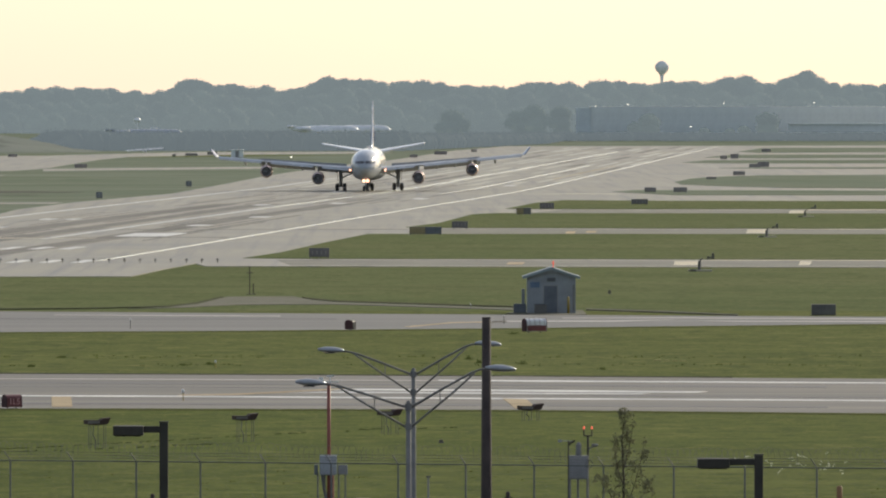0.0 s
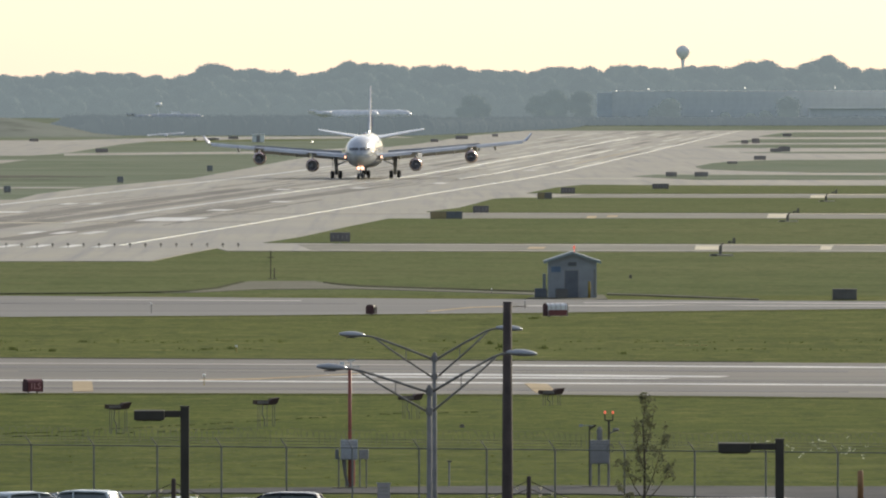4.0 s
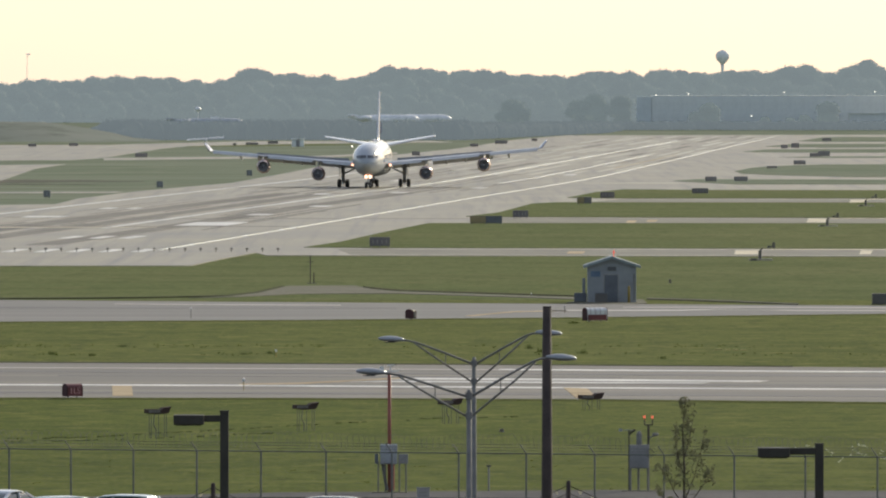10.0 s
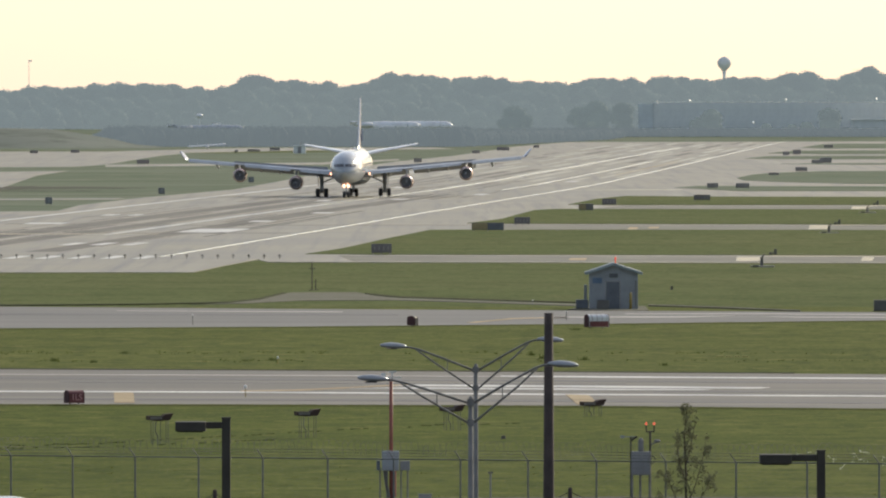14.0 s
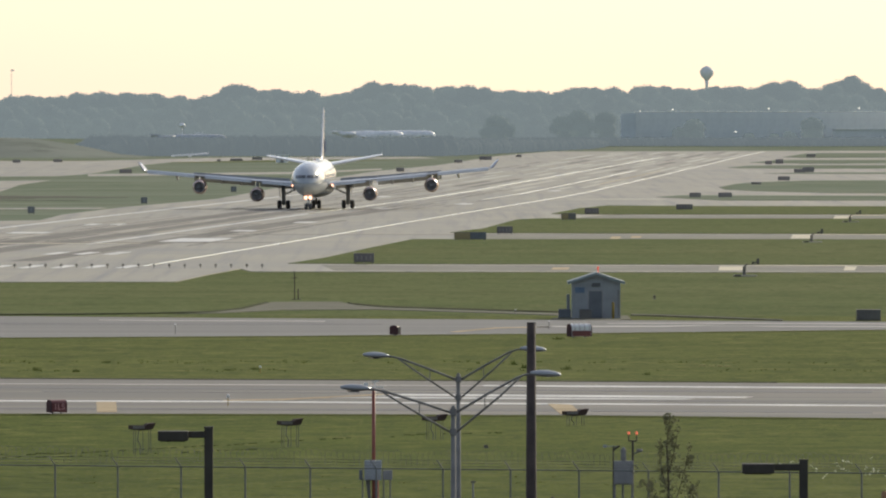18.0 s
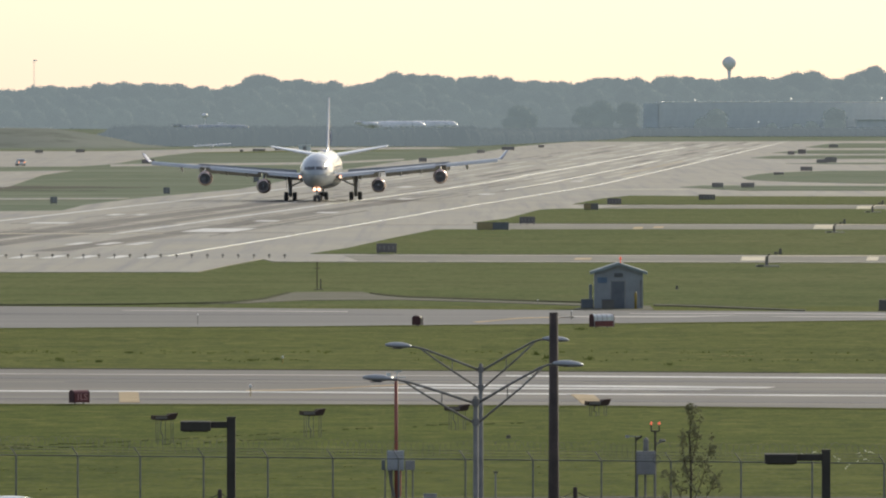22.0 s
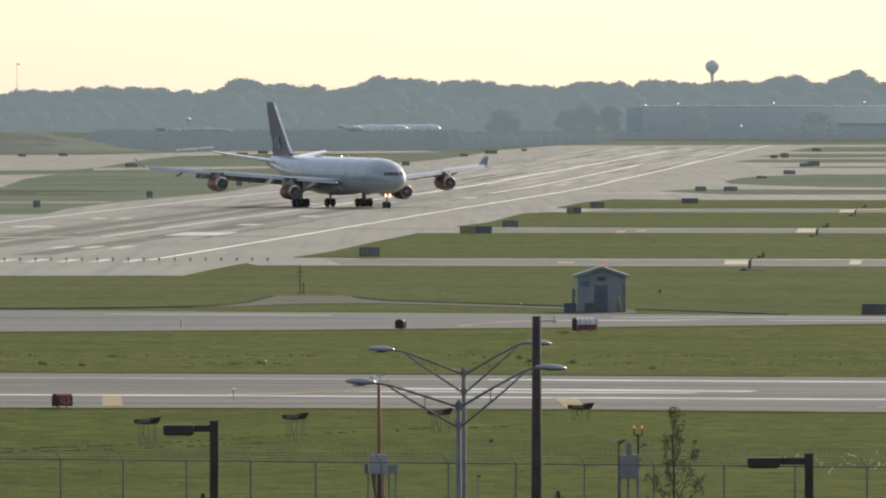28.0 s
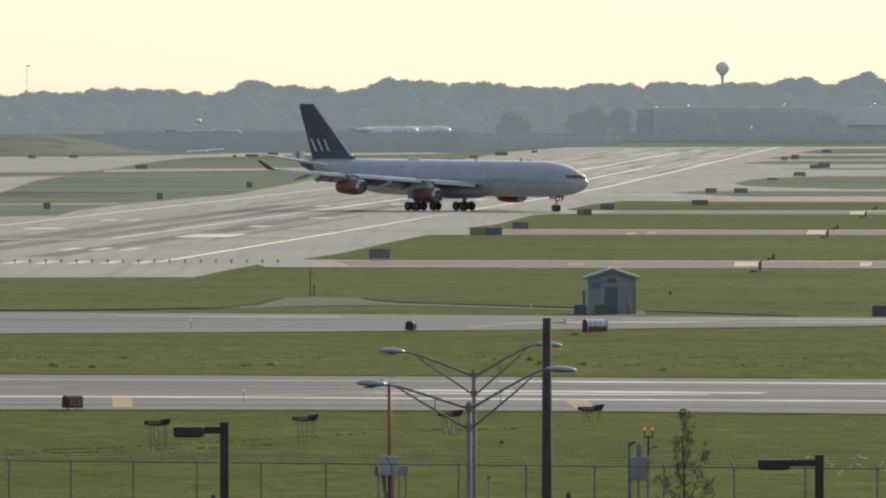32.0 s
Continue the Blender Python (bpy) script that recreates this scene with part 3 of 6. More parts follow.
stripe([(13.5, 1414.8), (15.3, 1414.8), (14.9, 1396.4), (13.1, 1396.4)], PAINT_Y, "pale yellow painted patch on the exit")
stripe([(24.3, 1727.3), (25.5, 1727.3), (24.9, 1700.0), (23.7, 1700.0)], PAINT_Y, "pale yellow painted patch on the exit")
stripe([(27.1, 1734.3), (28.4, 1734.3), (27.8, 1710.1), (26.5, 1710.1)], PAINT_Y, "pale yellow painted patch on the exit")
for outline in ([(36, 1430), (66.5, 1427), (66.5, 1432.5), (36, 1436.5)], [(52, 1752), (84, 1747.5), (84, 1754), (52, 1758.5)], [(66, 2034), (99, 2034), (99, 2045), (66, 2045)]):
    stripe(outline, PAINT_P, "pale strip along the edge of the exit")
# Side by side in lanes along the runway: pale patches painted for far gleam, tyre rubber in the touchdown zone.
rng = random.Random(8)
PALE = mat("pale_gleam_concrete", (0.395, 0.355, 0.24), 0.5, vary=0.15, scale=0.03)
OLDCON = mat("older_stained_concrete", (0.165, 0.152, 0.108), 0.7, vary=0.3, scale=0.12, spec=0.3)
TYRE = mat("tyre_mark_rubber", (0.115, 0.104, 0.088), 0.75, vary=0.2, scale=0.05, spec=0.15)


def lanes(x0, x1, step, y0, y1, short, long, gap, pick, label):
    """Streaks in lanes that never lie on one another."""
    x = x0
    while x < x1:
        y = y0 + rng.uniform(0, gap)
        while y < y1:
            e = y + rng.uniform(short, long)
            along(x + rng.uniform(0, step * .35), y, e, step * rng.uniform(.2, .62), material=rng.choice(pick), label=label, z=PAVED + 0.008)
            y = e + rng.uniform(.2, 1) * gap
        x += step


for off, w in ((-139, 4.5), (-131.5, 3.5), (-120, 4.0)):
    along(off, 1470, 2150, w, material=RUBBER, label="broad faint band of tyre rubber", z=PAVED + 0.003)
lanes(-152, -101, 3.4, 2500, 4250, 60, 300, 260, (PALE, PALE, PALE, RUBBER), "runway patch, pale where gleam is painted")
for outline in (
        [(-10, 1388.5), (66.5, 1380), (68.5, 1424), (36, 1428), (-4, 1435), (-12, 1437)], [(4, 1699.5), (31, 1698), (82, 1691), (84.5, 1744), (32, 1756), (8, 1762)], [(22, 1987), (95.5, 1978), (98.5, 2030), (28, 2040)]):
    stripe(outline, OLDCON, "older stained concrete on the runway exit", PAVED + 0.004)
lanes(-146, -110, 1.5, 1500, 2450, 80, 330, 420, (TYRE, TYRE, RUBBER), "dark tyre rubber streak")
for k, (x0, x1, y0) in enumerate(((-135, -20, 1652), (-60, -38, 1766), (-115, -60, 1720), (-40, 10, 1748))):
    stripe([(x0, y0), (x1, y0 + 2), (x1, y0 + 7), (x0, y0 + 5)], RUBBER, "dark patched joint across the runway", PAVED + 0.008)


# ---------------------------------------------------------------- the airliner
SILVER = mat("silver_white_aircraft_paint", (0.42, 0.455, 0.475), 0.15, 0.1, vary=0.06, scale=0.4)
# Lighter than the hull, to imitate haze lifting the shade below.
BELLY = mat("haze_lifted_grey_paint", (0.52, 0.545, 0.565), 0.4, 0.05, vary=0.12, scale=0.6)
WING = mat("grey_wing_paint", (0.39, 0.41, 0.43), 0.38, 0.2, vary=0.15, scale=0.5)
SPOIL = mat("dark_grey_spoiler", (0.235, 0.245, 0.25), 0.45, vary=0.15)
CABIN = mat("cabin_window_glass", (0.385, 0.405, 0.42), 0.25, vary=0.05)
TAILCONE = mat("dark_bare_tailcone", (0.10, 0.105, 0.115), 0.4, 0.4)
WINGLET = mat("glint_lifted_navy_paint", (0.17, 0.18, 0.22), 0.2, 0.5, vary=0.04)
NAVY = mat("navy_tail_paint", (0.055, 0.062, 0.108), 0.3, vary=0.1, spec=0.5)
SHEEN = mat("glossy_white_aircraft_paint", (0.80, 0.82, 0.81), 0.14, vary=0.05, scale=0.4)
SLATS = mat("pale_bare_leading_edge", (0.66, 0.68, 0.68), 0.14, 0.1, vary=0.05, scale=0.4)
NACELLE = mat("orange_red_nacelle_paint", (0.215, 0.072, 0.064), 0.4, vary=0.1)
CHROME = mat("polished_metal", (0.62, 0.62, 0.62), 0.14, 0.9, vary=0.05)
LIP = mat("worn_metal_lip", (0.55, 0.44, 0.40), 0.2, 0.8, vary=0.08)
FAN = mat("dark_fan_blades", (0.52, 0.52, 0.53), 0.5, 0.3)
HUB = mat("brake_dusted_hub", (0.17, 0.165, 0.16), 0.6, 0.1)
COCKPIT = mat("tinted_cockpit_glass", (0.075, 0.08, 0.09), 0.15, spec=0.7, vary=0.05)
STRUT = mat("grey_landing_gear_paint", (0.60, 0.60, 0.61), 0.45, 0.1)


def ellipse(x, zc, ry, rz, n=28):
    return [(x, ry * math.cos(k * math.tau / n), zc + rz * math.sin(k * math.tau / n)) for k in range(n)]


def section(x_le, chord, y, z, thick, vertical=False, n=9):
    """An aerofoil ring: leading edge at x_le, chord backwards."""
    out = []
    for side in (1, -1):
        for k in range(n):
            u = 0.5 - 0.5 * math.cos(math.pi * k / (n - 1))
            u = u if side == 1 else 1 - u
            tk = thick * chord * 2.6 * (0.2969 * math.sqrt(u) - 0.126 * u - 0.3516 * u * u + 0.2843 * u ** 3 - 0.1036 * u ** 4)
            if (side == -1 and k in (0, n - 1)):
                continue
            a = side * tk
            out.append((x_le - u * chord, y + a, z) if vertical else (x_le - u * chord, y, z + a))
    return out


def wing_at(y):
    """Leading edge x, chord and height of the wing at the span station y."""
    le = 11.8 - 0.714 * (y - 2.4)
    te = -0.6 - 0.9 * (y - 2.4) / 7.4 if y < 9.8 else -1.5 - (y - 9.8) * 0.425
    z = 4.0 + 0.086 * (y - 2.4)
    return le, le - te, z


SPOILERS = []


def airliner():
    p = thing("airliner", "four-engined silver-white airliner with a navy tail fin and orange engines", "aircraft")
    bm = bmesh.new()
    prof = [(32.3, 4.40, .06, .06), (32.1, 4.41, .45, .42), (31.6, 4.44, .95, .88), (30.8, 4.52, 1.42, 1.36), (29.6, 4.66, 1.90, 1.86), (28.2, 4.80, 2.28, 2.25),
            (26.4, 4.94, 2.60, 2.56), (24.0, 5.03, 2.78, 2.76), (21.5, 5.05, 2.82, 2.82), (10, 5.05, 2.82, 2.82), (0, 5.05, 2.82, 2.82), (-9, 5.05, 2.82, 2.82), (-13, 5.14, 2.74, 2.74),
            (-17, 5.42, 2.48, 2.46), (-21, 5.84, 2.06, 2.05), (-25, 6.32, 1.50, 1.55), (-27.4, 6.61, 1.12, 1.2), (-28.5, 6.74, .95, 1.05), (-30.8, 7.0, .50, .55), (-31.5, 7.08, .18, .2)]
    loft(bm, [ellipse(*r) for r in prof])
    for f in bm.faces:
        c = f.calc_center_median()
        # Lower hull takes the lighter colour in place of haze-lifted shade.
        f.material_index = 1 if c.x < -27.5 else 2 if c.z < 4.3 else 0
    part("fuselage", bm, [SILVER, TAILCONE, BELLY], p, "silver-white painted fuselage", smooth=True)
    # belly and wing-root fairing
    bm = bmesh.new()
    loft(bm, [ellipse(x, z, ry, rz) for x, z, ry, rz in ((12.6, 3.3, .3, .2), (11.5, 3.25, 1.6, .8), (8.5, 3.15, 2.7, 1.2), (3, 3.1, 3.05, 1.35), (-3, 3.15, 2.9, 1.25), (-7, 3.4, 2.0, .9), (-9.5, 3.6, .3, .2))])
    part("belly_fairing", bm, BELLY, p, "grey belly fairing", smooth=True)
    # cockpit windows, each a pane that hugs the nose
    def nose_x(y, z):
        for (xa, za, ya, ra), (xb, zb, yb, rb) in zip(prof, prof[1:]):
            fa, fb = (y / ya) ** 2 + ((z - za) / ra) ** 2, (y / yb) ** 2 + ((z - zb) / rb) ** 2
            if fb <= 1 <= fa:
                return xa + (xb - xa) * (fa - 1) / (fa - fb)
        return 20.0

    for s in (1, -1):
        for y0, y1, z0, z1 in ((.05, .74, 5.20, 5.68), (.79, 1.38, 5.18, 5.68), (1.43, 1.78, 5.16, 5.62)):
            bm = bmesh.new()
            rows = []
            for i in range(4):
                y = y0 + (y1 - y0) * i / 3
                rows.append([bm.verts.new((nose_x(y, z0 + (z1 - z0) * j / 3) + .11, s * (y + .05), z0 + (z1 - z0) * j / 3 + .06)) for j in range(4)])
            for i in range(3):
                for j in range(3):
                    bm.faces.new((rows[i][j], rows[i + 1][j], rows[i + 1][j + 1], rows[i][j + 1]))
            part("cockpit_window", bm, COCKPIT, p, "dark cockpit window", smooth=True)
    # cabin windows
    wm = mesh_of(boxes(((-.11, -.02, -.15), (.11, .012, .15)), bevel=0.0), CABIN)
    for s in (1, -1):
        for k in range(54):
            x = 24.2 - k * 0.80
            if abs(x - 11) < 1.0 or abs(x + 8) < 1.0:
                continue
            zc, r = 5.05, 2.82
            if x < -9:
                r = 2.82 - (-9 - x) * 0.035
            part("cabin_window", wm, None, p, at=Matrix.Translation((x, s * (math.sqrt(r * r - 0.42 ** 2) + 0.0), 5.47)) @ Matrix.Rotation(s * 0.15, 4, "X"))
    for s in (1, -1):
        for x in (22.6, 13.2, -7.2, -16.5):
            zc, r = (5.05, 2.82) if x > -9 else (5.38, 2.51)
            arc = [math.asin((z - zc) / r) for z in np.linspace(zc - .8, zc + 1.1, 7)]
            for half, grow, paint, name in ((.56, .004, BELLY, "door_seal"), (.5, .008, SILVER, "cabin_door")):
                bm = bmesh.new()
                loft(bm, [[(x + dx, s * (r + g) * math.cos(a), zc + (r + g) * math.sin(a)) for a in arc for g in (grow,)] + [(x + dx, s * (r - .05) * math.cos(a), zc + (r - .05) * math.sin(a)) for a in arc[::-1]] for dx in (-half, half)])
                part(name, bm, paint, p, "flush cabin door" if name == "cabin_door" else "", smooth=False)
    # wings with slats, flaps, spoilers, fairings, winglets
    for s in (1, -1):
        bm = bmesh.new()
        rings = []
        for y, th in ((1.6, .13), (2.8, .13), (6, .12), (9.8, .11), (15, .105), (21, .10), (26, .10), (29.0, .10)):
            le, c, z = wing_at(max(y, 2.4))
            rings.append([(a, s * b, d) for a, b, d in section(le, c, y, z, th)])
        loft(bm, rings)
        wing = part("wing", bm, WING, p, "grey swept wing", smooth=False)
        # slats drooped ahead of the leading edge
        for y0, y1 in ((3.4, 8.6), (10.4, 18.4), (20.2, 28.4)):
            bm = bmesh.new()
            rs = []
            for y in (y0, y1):
                le, c, z = wing_at(y)
                q = 0.09 * c + 0.35
                rs.append([(le + .30, s * y, z - .34), (le + .12, s * y, z - .12), (le - q, s * y, z + .16 + .02 * c), (le - q, s * y, z + .10 + .02 * c), (le - .05, s * y, z - .18), (le + .16, s * y, z - .40)])
            loft(bm, rs)
            part("slat", bm, SLATS, wing, "pale leading-edge slat")
        # flaps lowered behind the trailing edge
        for y0, y1 in ((3.2, 9.4), (10.2, 20.6)):
            bm = bmesh.new()
            rs = []
            for y in (y0, y1):
                le, c, z = wing_at(y)
                te, fc = le - c, 0.20 * c + .25
                rs.append([(te + .3, s * y, z - .06), (te - fc * .5, s * y, z - .42), (te - fc, s * y, z - .98), (te - fc, s * y, z - 1.03), (te - fc * .4, s * y, z - .66), (te + .3, s * y, z - .34)])
            loft(bm, rs)
            part("flap", bm, WING, wing, "lowered grey trailing-edge flap")
        # spoilers standing up on top
        for y0, y1 in ((4.2, 7.23), (7.27, 10.43), (10.47, 13.23), (13.27, 15.93), (15.97, 18.43), (18.47, 20.6)):
            bm = bmesh.new()
            rs = []
            for y in (y0, y1):
                le, c, z = wing_at(y)
                xh = le - c * 0.72
                hh = 0.07 * c + 0.10
                rs.append([(xh, s * y, z + .12), (xh - hh * .75, s * y, z + .12 + hh * .72), (xh - hh * .75 - .04, s * y, z + .06 + hh * .72), (xh - .1, s * y, z + .06)])
            loft(bm, rs)
            le, c, z = wing_at(y0)
            foot = Vector((le - c * 0.72, s * y0, z + .10))
            le, c, z = wing_at(y1)
            axis = (Vector((le - c * 0.72, s * y1, z + .10)) - foot) * s
            bmesh.ops.translate(bm, verts=bm.verts, vec=-foot)
            SPOILERS.append((part("spoiler", bm, SPOIL, wing, "raised dark grey spoiler panel", at=Matrix.Translation(foot)), foot, axis.normalized()))
        for y in (6.2, 12.6, 15.9, 20.0, 23.4):
            le, c, z = wing_at(y)
            te = le - c
            bm = tubes((((te + 2.4, s * y, z - .25), (te + 1.4, s * y, z - .52), (te, s * y, z - .72), (te - 1.1, s * y, z - .98), (te - 1.7, s * y, z - 1.2)), (.05, .24, .28, .20, .04)))
            part("flap_fairing", bm, WING, wing, smooth=True)
        le, c, z = wing_at(29.0)
        bm = bmesh.new()
        rings = []
        for yy, zz, back, ch, cant in ((0, 0, 0, c, 10), (.20, .12, .3, c * .95, 36), (.40, .38, .70, c * .86, 50), (.62, .70, 1.2, c * .76, 56), (.86, 1.06, 1.75, c * .64, 57), (1.10, 1.42, 2.3, c * .50, 57)):
            ca, sa = math.cos(radians(cant)), math.sin(radians(cant))
            rings.append([(a, s * (29.0 + yy - b * sa - .30 * (le - back - a)), z + zz + b * ca) for a, b, _ in section(le - back, ch, 0, 0, .19, True)])
        loft(bm, rings)
        bm.faces.ensure_lookup_table()
        for k in range((len(rings) - 1) * len(rings[0])):        # the outer face is dark, the inner lightened for the sun glint
            bm.faces[k].material_index = 0 if k % len(rings[0]) < 8 else 1
        part("winglet", bm, [WINGLET, NAVY], wing, "upturned navy winglet, inside lightened for a glint", smooth=True)
        # Added black hood: the lamp shows only from ahead, like a narrow beam.
        part("beam_hood", tube(bmesh.new(), [(11.1, s * 3.3, 3.85), (12.0, s * 3.3, 3.85)], .21, 12, False), RUB, wing)
        part("wing_light", tubes((((11.14, s * 3.3, 3.85), (11.18, s * 3.3, 3.85)), (.20, .18)), sides=12), LAMP_W, wing, "lit wing-root lamp")
    # engines
    for y, xi, zc in ((9.37, 9.2, 2.36), (-9.37, 9.2, 2.36), (19.24, 2.3, 3.62), (-19.24, 2.3, 3.62)):
        eng = part("engine", loft(bmesh.new(), [[(xi - dx, y + r * math.cos(k * math.tau / 24), zc + r * math.sin(k * math.tau / 24)) for k in range(24)] for dx, r in (
            (.5, 1.13), (.8, 1.17), (1.3, 1.20), (2.9, 1.20), (4.2, 1.10), (5.2, .92), (5.22, .80), (3.6, .8))], caps=False), NACELLE, p, "orange-red engine nacelle", smooth=True)
        part("intake_lip", loft(bmesh.new(), [[(xi - dx, y + r * math.cos(k * math.tau / 24), zc + r * math.sin(k * math.tau / 24)) for k in range(24)] for dx, r in (
            (.505, 1.132), (.3, 1.08), (.14, 1.01), (.04, .95), (0, .90), (.05, .87), (.3, .84), (1.0, .86))], caps=False), LIP, eng, "bare metal intake lip", smooth=True)
        bm = bmesh.new()
        for k in range(24):
            a = k * math.tau / 24
            rs = []
            for r, tw in ((.28, .18), (.85, .05)):
                rs.append([(xi - .40 + q, y + r * math.cos(a + tw * q * 3), zc + r * math.sin(a + tw * q * 3)) for q in (.12, -.12)] + [(xi - .45 - .12, y + r * math.cos(a + .16), zc + r * math.sin(a + .16))])
            loft(bm, rs)
        bmesh.ops.create_circle(bm, cap_ends=True, segments=24, radius=.86, matrix=Matrix.Translation((xi - .60, y, zc)) @ Matrix.Rotation(math.pi / 2, 4, "Y"))
        part("fan", bm, FAN, eng, "dark fan inside the intake")
        part("spinner", tubes((((xi - .02, y, zc), (xi - .2, y, zc), (xi - .45, y, zc)), (.02, .18, .30)), sides=12), FAN, eng, smooth=True)
        part("exhaust_cone", tubes((((xi - 3.2, y, zc), (xi - 5.0, y, zc), (xi - 6.1, y, zc)), (.62, .5, .12)), sides=14), STRUT, eng, "bare metal exhaust cone", smooth=True)
        le, c, z = wing_at(abs(y))
        bm = bmesh.new()
        loft(bm, [[(a, y + b, d) for a, b, d in ring] for ring in (
            [(xi - .9, 0, zc + 1.2), (xi - 2, .16, zc + 1.1), (xi - 4.8, .16, zc + .6), (xi - 6.8, 0, zc + .8), (xi - 4.8, -.16, zc + .6), (xi - 2, -.16, zc + 1.1)],
            [(le + .9, 0, z - .25), (le - .4, .18, z - .1), (le - 2.2, .18, z - .15), (le - 4.0, 0, z - .3), (le - 2.2, -.18, z - .15), (le - .4, -.18, z - .1)])])
        part("pylon", bm, SILVER, eng, "grey engine pylon")
        part("strake_glint", boxes(((xi - 1.5, y - .12, zc + 1.18), (xi - .7, y + .12, zc + 1.30)), bevel=.03), CHROME, eng, "small metal strake")
    # tailplane and fin
    for s in (1, -1):
        bm = bmesh.new()
        loft(bm, [[(a, s * b, d) for a, b, d in section(le, c, y, z, .20)] for le, c, y, z in ((-22.6, 6.6, .6, 7.1), (-23.6, 5.8, 1.8, 7.2), (-29.3, 2.3, 9.6, 8.2), (-29.9, 1.6, 9.75, 8.22))])
        part("tailplane", bm, SHEEN, p, "white tailplane", at=Matrix.Translation((-25.5, 0, 7.13)) @ Matrix.Rotation(radians(5), 4, "Y") @ Matrix.Translation((25.5, 0, -7.3)))
    bm = bmesh.new()
    loft(bm, [section(le, c, 0, z, .095, True) for le, c, z in ((-17.6, 11.0, 7.5), (-19.7, 9.1, 8.3), (-27.4, 4.2, 15.7), (-28.1, 3.5, 16.45))])
    fin = part("fin", bm, NAVY, p, "navy blue tail fin")
    bm = bmesh.new()
    loft(bm, [[(le + .10, 0, z), (le - .10, .13, z), (le - .24, .20 - .008 * (z - 8), z), (le - .24, -.20 + .008 * (z - 8), z), (le - .10, -.13, z)] for le, z in ((-19.7, 8.3), (-27.4, 15.7), (-28.1, 16.42))])
    part("fin_leading_edge", bm, SLATS, fin, "bare metal fin leading edge")
    # the emblem on the fin: pale slanted plain shapes
    EMBLEM = mat("pale_emblem_paint", (0.50, 0.52, 0.55), 0.4)
    for s in (1, -1):
        for k in range(3):
            x0 = -24.6 - k * 1.42
            bm = bmesh.new()
            bend = ((0, .30, .42), (.22, .05, .42), (.55, -.12, .40), (1.35, -.62, .40), (1.68, -.80, .42), (1.9, -1.06, .42))
            rs = []
            for dz, dx, w in bend:
                t0 = .40 - .02 * dz
                rs.append([(x0 + dx, s * (t0 - .2), 9.0 + dz), (x0 + dx - w, s * (t0 - .2), 9.0 + dz), (x0 + dx - w, s * t0, 9.0 + dz), (x0 + dx, s * (t0 + .03), 9.0 + dz)])
            loft(bm, rs)
            part("emblem_bar", bm, EMBLEM, fin, "pale slanted emblem bar")
    # landing gear
    wbm = loft(bmesh.new(), [[(r * math.cos(k * math.tau / 20), yy, r * math.sin(k * math.tau / 20)) for k in range(20)] for yy, r in (
        (-.25, .10), (-.18, .34), (-.30, .37), (-.31, .56), (-.22, .68), (0, .70), (.22, .68), (.31, .56), (.30, .37), (.18, .34), (.25, .10))])
    for f in wbm.faces:
        c = f.calc_center_median()
        f.material_index = 1 if math.hypot(c.x, c.z) < .37 else 0
    wheel_mesh = mesh_of(wbm, [RUB, HUB], True)
    small = 0.78
    wheels = []

    def wheel(gear, x, y, scale=1.0):
        wheels.append((part("wheel", wheel_mesh, None, gear, "black tyre on a grey hub", at=Matrix.Translation((x, y, .70 * scale)) @ Matrix.Scale(scale, 4)), x, y, .70 * scale))

    for s in (1, -1):
        y = 5.34 * s
        bm = tubes((((0, y, .72), (0.15, y, 2.2), (.3, y + .1 * s, 4.3)), (.30, .34, .40)), (((1.05, y, .70), (-1.05, y, .70)), (.17, .17)), (((.1, y, 2.3), (.2, y - 2.4 * s, 3.4)), (.13, .13)), (((.1, y, 2.0), (2.6, y - .4 * s, 3.8)), (.10, .10)), sides=10)
        g = part("main_gear", bm, STRUT, p, "grey four-wheeled main landing gear", smooth=True)
        part("gear_door", boxes(((-1.2, y + .62 * s - .04, 1.9), (1.3, y + .62 * s + .04, 4.2)), bevel=.03), SILVER, g)
        for x in (.99, -.99):
            for dy in (.70, -.70):
                wheel(g, x, y + dy)
    g = part("centre_gear", tubes((((-1, 0, .70), (-.9, 0, 3.0)), (.2, .22)), (((-1, -.48, .70), (-1, .48, .70)), (.12, .12)), (((-1, 0, 1.4), (.8, 0, 2.8)), (.1, .1)), sides=10), STRUT, p, "grey two-wheeled centre landing gear", smooth=True)
    for dy in (.48, -.48):
        wheel(g, -1.0, dy)
    g = part("nose_gear", tubes((((25.6, 0, .55), (25.7, 0, 1.6), (25.9, 0, 3.0)), (.12, .15, .2)), (((25.6, -.36, .55), (25.6, .36, .55)), (.09, .09)), (((25.7, 0, 1.5), (27.4, 0, 2.7)), (.08, .08)), sides=10), STRUT, p, "grey two-wheeled nose landing gear", smooth=True)
    for dy in (.36, -.36):
        wheel(g, 25.6, dy, small)
    for dy in (.75, -.75):
        part("nose_gear_door", boxes(((24.8, dy - .03, 1.95), (26.5, dy + .03, 2.55)), bevel=.02), SILVER, g)
    for dy, dz in ((.34, 0), (-.34, 0), (.17, .52), (-.17, .52)):
        # Long dark hoods added to hide these lamps from the side.
        hood = part("taxi_light", tube(bmesh.new(), [(25.8, dy, 2.0 + dz), (25.95, dy, 2.0 + dz), (26.45, dy, 2.0 + dz)], [.14, .29 - .2 * dz, .30 - .2 * dz], 12, False), RUB, g, "landing lamp housing, its hood added to narrow the glow")
        part("lens", tubes((((25.97, dy, 2.0 + dz), (26.0, dy, 2.0 + dz)), (.285 - .2 * dz, .27 - .2 * dz)), sides=12), LAMP_W, hood, "lit orange-white lamp")
